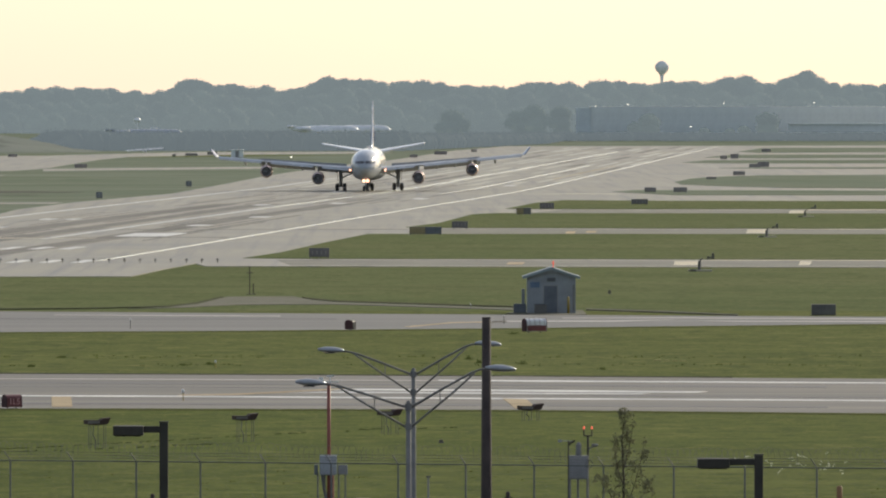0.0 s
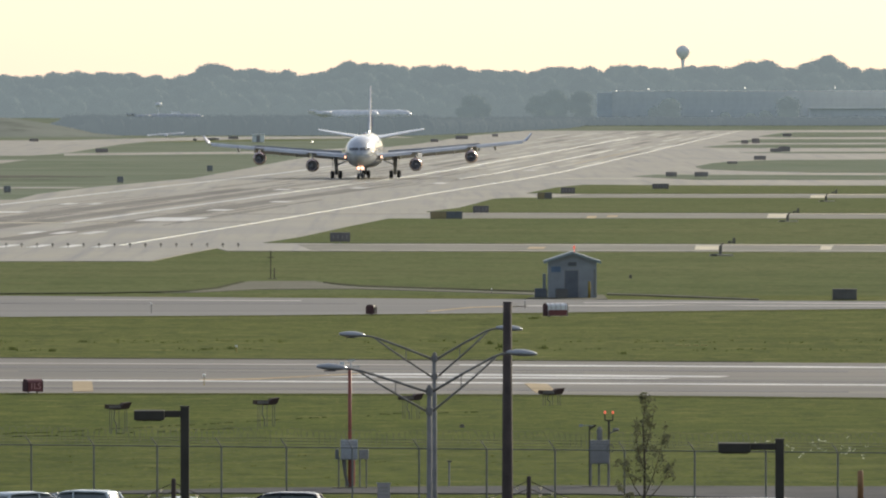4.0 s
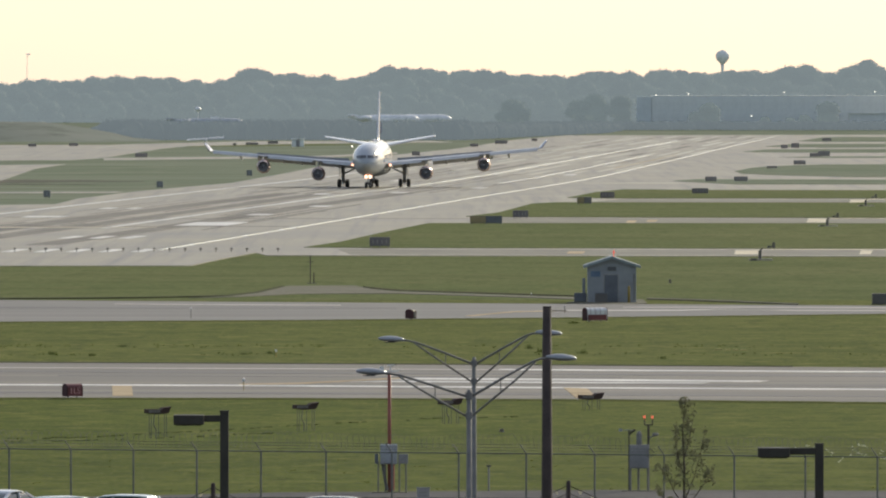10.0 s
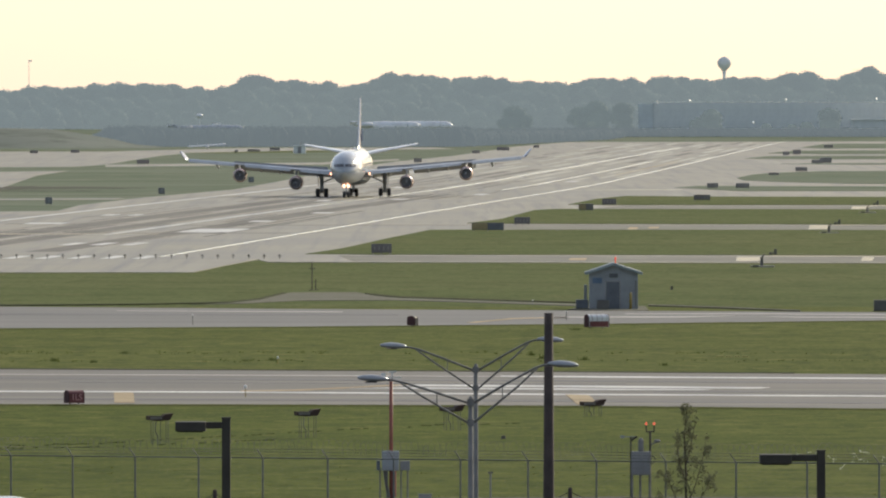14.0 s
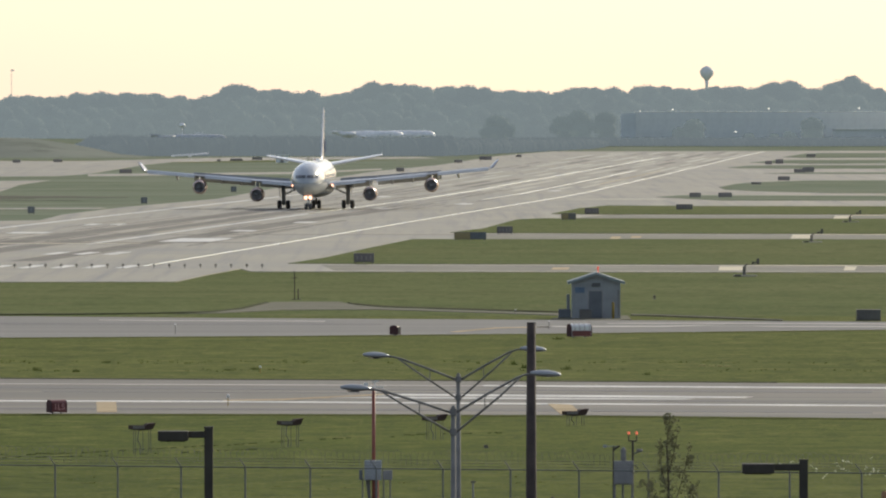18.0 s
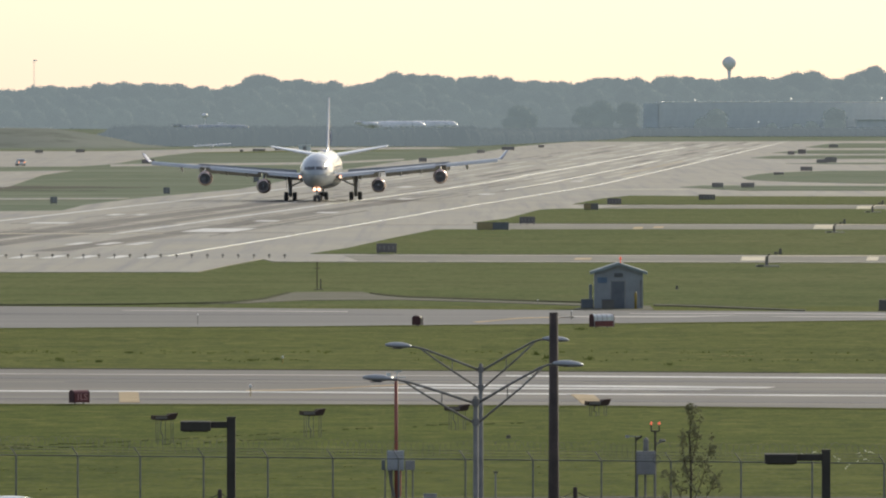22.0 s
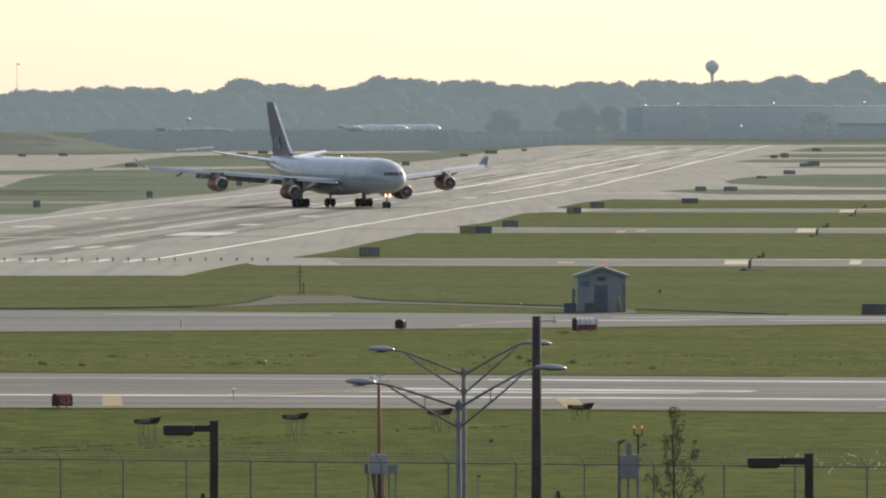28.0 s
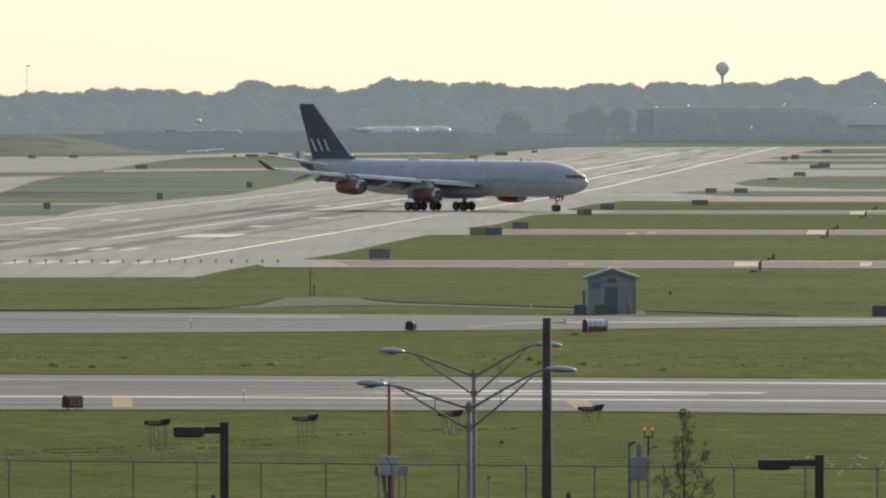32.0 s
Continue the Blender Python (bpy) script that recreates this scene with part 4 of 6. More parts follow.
    # aerials, beacon
    part("beacon", tubes((((2, 0, 7.8), (2, 0, 8.05)), (.14, .08))), ORANGE, p, "small red beacon")
    for x in (18, 8, -6):
        part("aerial", boxes(((x - .5, -.04, 7.8), (x + .1, .04, 8.25)), bevel=.01), WHITE, p)
    part("antenna_dome", loft(bmesh.new(), [ellipse(x, 7.8, ry, rz, 12) for x, ry, rz in ((-4.2, .1, .05), (-4.8, .6, .25), (-6.4, .65, .32), (-7.6, .1, .05))]), SILVER, p, "small white antenna dome", smooth=True)
    # it stands slightly nose-down on its gear
    knee = Vector((25.6, 0, .55))
    stoop = Matrix.Translation(knee) @ Matrix.Rotation(radians(.27), 4, "Y") @ Matrix.Translation(-knee)
    for ob in p.children:
        if "gear" not in ob.name:
            ob.matrix_basis = stoop @ ob.matrix_basis
    return p, wheels


plane, WHEELS = airliner()


# ---------------------------------------------------------------- the equipment hut
def hut(x, y):
    t = thing("equipment_hut", "small blue-grey equipment hut with a gable roof and dark door", "hut", pose(x, y, PAVED))
    W, L = 2.03, 5.2
    bm = bmesh.new()
    prof = [(-W, 0, 0), (W, 0, 0), (W, 0, 3.05), (0, 0, 3.72), (-W, 0, 3.05)]
    loft(bm, [prof, [(a, L, c) for a, b, c in prof]])
    part("wall", bm, HUTW, t, "blue-grey boarded walls")
    board = mesh_of(boxes(((-.012, -.012, 0), (.012, 0, 3.0))), HUTW)
    for k in range(13):
        xx = -1.86 + k * .31
        if abs(xx + .1) > .62:
            part("batten", board, None, t, at=Matrix.Translation((xx, -.002, 0.02)))
    for s in (1, -1):
        bm = bmesh.new()
        ring = [(0, 3.74), (s * 2.40, 2.96), (s * 2.40, 3.08), (0, 3.88)]
        loft(bm, [[(a, yy, c) for a, c in ring] for yy in (-.35, L + .35)])
        part("roof", bm, ROOF, t, "pale grey metal roof")
        bm = bmesh.new()
        ring = [(0, 3.66), (s * 2.41, 2.86), (s * 2.41, 3.02), (0, 3.82)]
        loft(bm, [[(a, yy, c) for a, c in ring] for yy in (-.40, -.352)])
        part("fascia", bm, FASCIA, t, "weathered teal-grey fascia board")
    d = part("door", boxes(((-.62, -.06, .02), (.48, -.015, 2.28)), bevel=.01), DOOR, t, "dark slate door")
    part("handle", boxes(((.30, -.11, 1.0), (.42, -.062, 1.06))), STEEL, d)
    for lo, hi in (((-.72, -.04, 0), (-.625, -.013, 2.38)), ((.485, -.04, 0), (.58, -.013, 2.38)), ((-.62, -.04, 2.285), (.48, -.013, 2.38))):
        part("door_frame", boxes((lo, hi)), BOXG, t)
    v = part("vent", boxes(((-.36, -.06, 2.66), (.34, -.015, 2.98)), bevel=.01), SIGN_K, t, "dark louvred vent")
    for k in range(4):
        part("slat", boxes(((-.34, -.085, 2.69 + k * .07), (.32, -.062, 2.73 + k * .07))), DOOR, v)
    part("notice", boxes(((-1.78, -.03, 2.15), (-.98, -.006, 2.62))), mat("blue_notice", (0.14, 0.20, 0.28), 0.6), t, "blue notice plate")
    part("roof_lamp", tubes((((.15, .3, 3.7), (.15, .3, 4.1)), (.04, .04)), (((.15, .3, 4.1), (.15, .3, 4.2), (.15, .3, 4.36)), (.07, .09, .05))), LAMP_D, t, "lit red obstruction lamp")
    part("conduit", tubes((((1.86, -.05, .2), (1.86, -.05, 2.4)), .045)), STEEL, t)
    return t


hut(14.041, 1091.0)
u = thing("cabinet", "dark grey equipment cabinet beside the hut", "cabinet", pose(11.395, 1092.0, PAVED))
part("body", boxes(((-.52, -.4, .06), (.52, .4, .78)), bevel=.03), DOOR, u)
part("plinth", boxes(((-.56, -.44, 0), (.56, .44, .06))), GRAVEL, u)
u = thing("air_conditioner", "blue-grey wall-mounted air conditioner by the hut", "air conditioner", pose(11.804, 1092.6, PAVED))
part("body", boxes(((-.24, -.35, .7), (.02, .35, 2.0)), bevel=.03), HUTW, u)
for lo, hi in (((-.22, -.3, 0), (-.16, -.24, .7)), ((-.22, .24, 0), (-.16, .3, .7)), ((-.04, -.3, 0), (.02, -.24, .7))):
    part("leg", boxes((lo, hi)), DOOR, u)
u = thing("equipment_box", "dark low equipment box in front of the hut door", "cabinet", pose(13.115, 1089.0, PAVED))
part("body", boxes(((-.52, -.3, .05), (.52, .3, .76)), bevel=.03), SIGN_K, u)
part("lid", boxes(((-.55, -.33, .762), (.55, .33, .82)), bevel=.01), DOOR, u)
u = thing("bollard", "yellow steel bollard by the hut", "bollard", pose(15.45, 1090.0, PAVED))
part("post", tubes((((0, 0, 0), (0, 0, 1.32), (0, 0, 1.42)), (.11, .11, .04)), sides=12), SIGN_Y, u, smooth=True)


# ---------------------------------------------------------------- airfield signs
def board_sign(x, y, w, h, face, label, skew=0.0, lift=0.22, face2=None, split=0.5, group=""):
    """A long sign on short legs: thin case, frame, panels and legs."""
    t = thing("airfield_sign", label, "sign", pose(x, y, PAVED, 0, 0, skew), group=group)
    a, b = -w / 2, w / 2
    # Signs beyond 2300 m take the paler colour, as haze would.
    part("case", boxes(((a, -.14, lift), (b, .14, lift + h)), bevel=.03), SIGN_F if y < 2300 else SIGN_D, t)
    if face2:
        m = a + w * split
        part("panel", boxes(((a + .06, -.17, lift + .06), (m - .02, -.142, lift + h - .06))), face, t)
        part("panel", boxes(((m + .02, -.17, lift + .06), (b - .06, -.142, lift + h - .06))), face2, t)
    else:
        n = max(1, round(w / 1.3))
        for k in range(n):
            part("panel", boxes(((a + .06 + (w - .12) * k / n + .015, -.17, lift + .06), (a + .06 + (w - .12) * (k + 1) / n - .015, -.142, lift + h - .06))), face, t)
    n = max(2, round(w / .55))
    for k in range(n if y < 2500 and not face2 else 0):       # lettering too small to read
        xx = a + .14 + (w - .28) * (k + .5) / n
        part("letter_bar", boxes(((xx - .07, -.178, lift + h * .28), (xx + .07, -.171, lift + h * .70))), SIGN_D, t)
    for xx in (a + .2, 0, b - .2):
        part("leg", tubes((((xx, 0, 0), (xx, 0, lift + .02)), .05)), STEEL, t)
    return t


G1 = "signs along the runway exits"
for x, y, w, h, f, f2, lab in (
        (-7.22, 1443.3, 2.259, 1.004, SIGN_F, None, "long black runway-exit sign on the grass"),
        (5.31, 1673.5, 4.147, 0.946, SIGN_O, SIGN_B, "long yellow and navy taxiway sign on the grass"),
        (10.19, 1748.4, 2.128, 0.912, SIGN_F, None, "black taxiway sign on the grass"),
        (20.90, 1946.2, 2.2, 0.931, SIGN_O, SIGN_F, "dull yellow and black taxiway sign"),
        (25.52, 2038.4, 2.216, 0.886, SIGN_F, None, "black taxiway sign on the grass"),
        (41.64, 2118.7, 2.671, 0.829, SIGN_F, None, "black taxiway sign on the grass"),
        (48.66, 2376.2, 2.066, 0.827, SIGN_D, None, "black taxiway sign on the grass, paled for haze"),
        (54.14, 2376.2, 2.48, 0.827, SIGN_D, SIGN_D, "black and brown taxiway sign on the grass, paled for haze"),
        (77.77, 2848.3, 2.601, 0.867, SIGN_D, None, "small taxiway sign far down the runway, paled for haze"),
        (89.54, 3139.4, 2.73, 0.819, SIGN_D, None, "small taxiway sign far down the runway, paled for haze"),
        (92.26, 3162.5, 2.888, 1.238, SIGN_D, None, "dull reddish sign far down the runway"),
        (95.82, 3554.5, 2.164, 1.236, SIGN_D, None, "small taxiway sign far down the runway, paled for haze"),
        (92.12, 3525.4, 1.839, 0.92, SIGN_D, None, "small brown sign far down the runway"),
        (115.97, 3945.9, 2.745, 0.858, SIGN_D, None, "small taxiway sign far down the runway, paled for haze"),
        (68.53, 2722.2, 2.13, 0.473, SIGN_D, None, "low dull brown marker on the grass"),
        (-72.77, 3116.7, 2.981, 0.949, SIGN_D, None, "dark taxiway sign beyond the runway"),
        (-114.71, 3614.3, 2.2, 0.786, SIGN_D, None, "small dark taxiway sign beyond the runway"),
        (-104.12, 3644.9, 2.536, 0.792, SIGN_D, None, "small dark taxiway sign beyond the runway"),
        (-54.97, 3707.8, 3.547, 0.645, SIGN_D, None, "low dark sign beyond the runway"),
        (-59.46, 3676.1, 0.959, 0.639, SIGN_D, None, "small dark sign beyond the runway"),
        (-49.87, 3772.8, 2.953, 0.82, SIGN_D, None, "low brown sign beyond the runway"),
        (16.40, 3772.8, 3.609, 0.984, SIGN_D, None, "low dark sign beyond the runway"),
        (8.17, 3614.3, 2.2, 0.786, SIGN_D, None, "small brown sign beyond the runway"),
        (27.28, 3945.9, 1.716, 0.686, SIGN_D, None, "small brown sign beyond the runway"),
        (-7.06, 3185.9, 1.939, 0.97, SIGN_D, None, "small brown sign beyond the runway")):
    board_sign(x, y, w, h, f, lab, face2=f2, group=G1)


def distance_sign(x, y, w, h):
    """A black distance-remaining board with a pale figure bar."""
    t = thing("distance_sign", "black distance board with a pale figure on the grass", "sign", pose(x, y, 0), group="distance boards by the runway")
    part("case", boxes(((-w / 2, -.15, .25), (w / 2, .15, .25 + h)), bevel=.04), BOARD, t)
    for k in (0, 1, 2):
        part("figure_bar", boxes(((-.16 * w, -.175, .25 + h * (.25 + .22 * k)), (.16 * w, -.152, .25 + h * (.33 + .22 * k)))), BOXW, t, "pale figure bar")
    for s in (-1, 1):
        part("leg", tubes((((s * w * .35, 0, 0), (s * w * .35, 0, .27)), .05)), STEEL, t)


for x, y, w, h in ((-62.8, 2052.0, 1.12, 1.05), (-49.15, 2242.0, 1.1, 1.05), (-37.8, 2515.0, 1.1, 1.05)):
    distance_sign(x, y, w, h)


def round_sign(x, y, w, h, turn, lit, label, name="runway_sign", bars=3):
    """A barrel-topped sign seen at an angle: red face, dark end, pale top."""
    t = thing(name, label, "sign", pose(x, y, PAVED, 0, 0, turn))
    n = 10
    prof = [(-.34, 0)] + [(-.34 * math.cos(k * math.pi / n), h * .70 + h * .30 * math.sin(k * math.pi / n)) for k in range(n + 1)] + [(.34, 0)]
    part("shell", loft(bmesh.new(), [[(xx, a, .12 + b) for a, b in prof] for xx in (-w / 2, w / 2)]), lit if lit is not BOXW else WHITE, t, "pale top shell")
    part("face", boxes(((-w / 2 + .04, -.372, .14), (w / 2 - .04, -.344, .12 + h * (.46 if lit is BOXW else .72))), bevel=.008), SIGN_R if lit is not SIGN_BACK else SIGN_BACK, t, "weathered sign face")
    for k in range(4 if lit is BOXW else 0):
        xx = -w / 2 + w * (k + .6) / 4
        part("rib", loft(bmesh.new(), [[(xx + dx, a * 1.02, .115 + b * 1.02) for a, b in prof] for dx in (0, .05)]), mat("rib_paint", (0.42, 0.34, 0.33), 0.5), t, "reddish rib over the top")
    for s in (-1, 1):
        part("end_cap", loft(bmesh.new(), [[(s * (w / 2 + dx), a * 1.04, .10 + b * 1.03) for a, b in prof] for dx in (.004, .05)]), mat("maroon_sign_case", (0.10, 0.05, 0.052), 0.8, spec=0.2), t, "dark end cap")
    for k in range(bars):
        part("letter_bar", boxes(((-w / 2 + w * (k + .75) / (bars + 1), -.382, .12 + h * .22), (-w / 2 + w * (k + 1.15) / (bars + 1), -.374, .12 + h * .42))), WHITE if bars < 3 else SIGN_R if lit is not SIGN_BACK else SIGN_K, t)
    for s in (-1, 1):
        part("leg", tubes((((s * w * .3, 0, 0), (s * w * .3, 0, .13)), .05)), STEEL, t)
    return t


round_sign(11.59, 1002.6, 1.75, .98, 30, BOXW, "dark red sign with a pale rounded top on the grass")
round_sign(-2.64, 1012.0, .42, .70, 62, SIGN_BACK, "small dark brown rounded sign standing on the grass")
t = round_sign(-21.85, 762.6, .92, .72, 26, SIGN_R, "dark red sign lettered ILS by the crossing runway", "ils_sign", 0)
for k, ch in enumerate("ILS"):
    c = bpy.data.curves.new("letter", "FONT")
    c.body, c.size, c.extrude, c.align_x = ch, .50, .006, "CENTER"
    ob = new("letter", c)
    ob.parent = t
    ob.matrix_basis = pose(-.24 + .24 * k, -.385, .27, 90, 0, 0)
    ob.data.materials.append(mat("faded_letter_paint", (0.72, 0.36, 0.33), 0.6))


# ---------------------------------------------------------------- approach-slope light boxes on legs
def slope_light(x, y, w, leg):
    t = thing("slope_light", "dark red slope-indicator light box on thin steel legs", "airfield light", pose(x, y, 0, 0, 0, 14), group="row of slope-indicator lights")
    bm = bmesh.new()
    prof = [(-w / 2, leg + .07), (-w * .12, leg + .02), (w * .34, leg + .06), (w * .44, leg + .10), (w * .56, leg + .42), (w * .24, leg + .38), (w * .13, leg + .27), (-w / 2, leg + .29)]
    loft(bm, [[(a, yy, c) for a, c in prof] for yy in (-.38, .38)])
    part("housing", bm, mat("dark_red_housing", (0.075, 0.048, 0.042), 0.9, spec=0.2), t)
    part("lens_panel", boxes(((-w * .45, -.40, leg + .11), (w * .07, -.382, leg + .24)), bevel=.01), SIGN_F, t, "pale brown lens panel")
    part("conduit", tubes((((-w * .16, -.2, leg + .06), (-w * .20, -.2, leg * .6), (-w * .08, -.2, leg * .35), (-w * .10, -.2, 0)), .025), sides=6), WIRE, t, "hanging cable conduit")
    for xx, yy in ((-w * .3, -.25), (-w * .3, .25), (.02, -.25), (w * .36, -.25), (w * .36, .25)):
        part("leg", tubes((((xx, yy, 0), (xx, yy, leg + .05)), .016)), WIRE, t)
    return t


slope_light(-15.04, 679.5, 1.22, 1.211)
slope_light(-7.44, 692.6, 1.22, 1.114)
slope_light(0.28, 707.4, 1.20, 0.984)
slope_light(8.28, 737.7, 1.30, 0.545)

# ---------------------------------------------------------------- threshold lights in a row
lamp_stem = mesh_of(tubes((((0, 0, 0), (0, 0, .34)), .04), (((-.2, 0, .30), (.2, 0, .30)), .028)), SIGN_BACK)
lamp_head = mesh_of(tubes((((0, 0, .34), (0, 0, .41), (0, 0, .48)), (.08, .11, .05))), SIGN_K)
for k in range(-8, 18):
    y0 = 1411.0
    t = thing("threshold_light", "small dark threshold lamp on a stem", "airfield light", pose(-46.686 + k * 1.6805, y0, PAVED), group="row of threshold lights")
    part("stem", lamp_stem, None, t)
    part("head", lamp_head, None, t)


# ---------------------------------------------------------------- small posts, edge lights and a few far instruments
def edge_light(x, y, h, head, label, r=.05, white=False):
    t = thing("edge_light", label, "airfield light", pose(x, y, 0), group="edge lights")
    part("stem", tubes((((0, 0, 0), (0, 0, h)), r * .5)), SIGN_Y if not white else STEEL, t)
    part("lens", tubes((((0, 0, h), (0, 0, h + head * .5), (0, 0, h + head)), (head * .35, head * .5, head * .2)), sides=10), WHITE, t, "white lamp cap", smooth=True)


edge_light(-12.10, 782.0, .55, .22, "runway edge lamp with a white cap on a yellow stem")
edge_light(-11.40, 878.0, .34, .16, "white edge lamp on a short yellow stem in the grass")
edge_light(-19.90, 1019.2, .75, .12, "thin taxiway edge lamp", white=True)
edge_light(9.58, 1038.9, .70, .10, "thin taxiway edge lamp", white=True)
edge_light(7.41, 1114.2, .35, .10, "thin taxiway edge lamp", white=True)


def exit_instrument(x, y, h):
    t = thing("wind_instrument", "dark post on a pale cross-shaped foot beside a runway exit", "instrument", pose(x, y, PAVED))
    part("post", tubes((((0, 0, 0), (0, 0, h)), .17), sides=10), SIGN_K, t)
    part("arm", tubes((((0, 0, h - .05), (.30, 0, h + .32)), .07)), SIGN_BACK, t)
    part("foot", boxes(((-1.15, -.4, 0), (1.3, .4, .17)), bevel=.03), mat("pale_concrete_foot", (0.46, 0.42, 0.34), 0.9), t, "pale foot slab")
    # Dark block placed for the shadow left of the post.
    part("box", boxes(((-.95, -.75, 0), (-.35, -.42, .22)), bevel=.03), SIGN_K, t, "low dark block for the shadow by the foot")


def exit_marker(x, y, h):
    t = thing("exit_marker", "dark forked marker post at the far edge of an exit", "marker", pose(x, y, 0))
    part("post", boxes(((-.08, -.08, 0), (.22, .08, h)), bevel=.03), SIGN_K, t)
    part("stub", boxes(((-.62, -.08, 0), (-.34, .08, h * .5)), bevel=.03), SIGN_K, t)
    part("arm", tubes((((-.5, 0, h * .25), (0, 0, h * .42)), .07)), SIGN_K, t)


exit_instrument(32.61, 1344.1, 1.05)
exit_instrument(48.69, 1654.2, .95)
exit_instrument(62.19, 1920.1, .9)
for x, y in ((36.4, 1441.0), (53.2, 1762.0), (68.0, 2052.0)):
    exit_marker(x, y, .72)
for x, y, h in ((20.78, 1198.1, .42), (3.03, 690.4, .22)):
    t = thing("ground_marker", "small dark marker standing in the grass", "marker", pose(x, y, 0))
    part("body", boxes(((-.11, -.08, .04), (.10, .08, h * .8)), bevel=.03), SIGN_BACK, t)
    part("base", boxes(((-.16, -.12, 0), (.15, .12, .05)), bevel=.01), SIGN_K, t)

t = thing("junction_box", "large black equipment box on the taxiway edge", "cabinet", pose(36.55, 1080.7, PAVED))
part("body", boxes(((-1.0, -.5, .05), (1.0, .5, .92)), bevel=.04), SIGN_K, t)
part("door", boxes(((-.95, -.53, .1), (-.05, -.504, .86)), bevel=.01), SIGN_K, t)
part("door", boxes(((.05, -.53, .1), (.95, -.504, .86)), bevel=.01), SIGN_K, t)
part("plinth", boxes(((-1.1, -.6, 0), (1.1, .6, .05))), GRAVEL, t)

t = thing("wind_mast", "thin grey instrument mast standing in the grass", "mast", pose(-12.36, 1194.7, 0))
part("mast", tubes((((0, 0, 0), (0, 0, 2.6)), .045)), DARKST, t)
part("crossarm", tubes((((-.3, 0, 2.0), (.3, 0, 2.0)), .03)), DARKST, t)
part("stub", tubes((((.33, 0, 0), (.33, 0, 1.0)), .05)), DARKST, t)
part("foot", boxes(((-.3, -.3, 0), (.6, .3, .06))), GRAVEL, t)


# ---------------------------------------------------------------- the chain-link fence
def fence_line(x):
    return 570.6 - 0.33 * x      # its distance, which falls towards the right


FENCE_H = 2.33
post_mesh = mesh_of(tubes((((0, 0, 0), (0, 0, FENCE_H + .03)), .040), (((0, 0, FENCE_H), (-.27, 0, FENCE_H + .40)), (.028, .022)), sides=8), WIRE)
fence = thing("chain_link_fence", "galvanised chain-link fence with outward arms and barbed wire", "fence")
xs = [-19.34 + 2.753 * k + 0.0139 * k * k for k in range(-3, 17)]
for k, x in enumerate(xs):
    part("post", post_mesh, None, fence, "steel fence post with a slanted arm", at=pose(x, fence_line(x), 0))
part("top_rail", tubes((((xs[0], fence_line(xs[0]), FENCE_H), (xs[-1], fence_line(xs[-1]), FENCE_H)), .027)), WIRE, fence)
part("bottom_wire", tubes((((xs[0], fence_line(xs[0]), .06), (xs[-1], fence_line(xs[-1]), .06)), .012)), WIRE, fence)
bm = bmesh.new()
for k in range(3):
    dx, dz = -.09 * (k + 1), .13 * (k + 1)
    tube(bm, [(x + dx, fence_line(x), FENCE_H + dz) for x in xs], .008, 4)
part("barbed_wire", bm, WIRE, fence, "three strands of barbed wire")
# the wire mesh, as crossed thin wires
bm = bmesh.new()
x0, x1 = xs[0], xs[-1]
step = 0.16
q = x0 - FENCE_H
while q < x1:
    for s in (1, -1):
        a, b = (q, q + FENCE_H)
        z0, z1 = (0.05, FENCE_H) if s == 1 else (FENCE_H, 0.05)
        if a >= x0 and b <= x1:
            ya, yb = fence_line(a), fence_line(b)
            v = [bm.verts.new(c) for c in ((a, ya, z0), (a + .003, ya, z0), (b + .003, yb, z1), (b, yb, z1))]
            bm.faces.new(v)
    q += step
tagged(part("wire_mesh", bm, WIRE, fence, "thin woven wire mesh"), kind="stuff")
# coils of razor wire over the arms
bm = bmesh.new()
rng = random.Random(14)
a, x, swing = 0.0, xs[0], .0
pts = []
while x < xs[-1]:
    swing += rng.uniform(-.02, .02) - swing * .05
    pts.append((x + (.13 + swing) * math.sin(a), fence_line(x) + .25 * math.cos(a), FENCE_H + .50 + swing + .31 * math.cos(a)))
    a += .45
    x += .0195 + swing * .03
tube(bm, pts, .006, 3)
part("razor_wire", bm, WIRE, fence, "coiled razor wire")


# ---------------------------------------------------------------- instruments behind the fence
t = thing("instrument_mast", "orange-red instrument mast with a white cabinet", "mast", pose(-2.505, 588.0, PAVED))
part("mast", tubes((((0, 0, 0), (0, 0, 5.433)), .085), sides=12), ORANGE, t, "orange-red steel mast", smooth=True)
part("sleeve", tubes((((.12, 0, .1), (.12, 0, 1.3)), .12)), ORANGE, t)
ZT = 5.433
part("vane", boxes(((-.42, -.02, ZT + .02), (.45, .02, ZT + .07)), ((-.45, -.02, ZT + .02), (-.25, .02, ZT + .26))), WHITE, t, "pale wind vane")
part("anemometer", tubes((((.05, 0, ZT), (.05, 0, ZT + .3)), .03), (((-.1, 0, ZT + .3), (.25, 0, ZT + .33)), .03)), WHITE, t)
part("cabinet", boxes(((-.42, -.45, 1.28), (.36, -.10, 2.18)), bevel=.03), BOXW, t, "pale grey cabinet")
part("cabinet_door", boxes(((-.37, -.475, 1.33), (.31, -.452, 2.13)), bevel=.01), BOXW, t)
part("side_box", boxes(((.40, -.3, 1.30), (.85, -.05, 1.74)), bevel=.02), BOXG, t)
part("side_box", boxes(((-.66, -.3, 1.30), (-.50, -.05, 1.75)), bevel=.02), DOOR, t)
for xx in (-.5, -.18, .45, .75):
    part("leg", tubes((((xx, -.2, 0), (xx, -.2, 1.4)), .035)), STEEL, t)
part("duct", tubes((((-.3, -.25, 1.3), (-.22, -.25, .7), (-.1, -.25, .1)), .07)), SIGN_K, t, "dark cable duct")
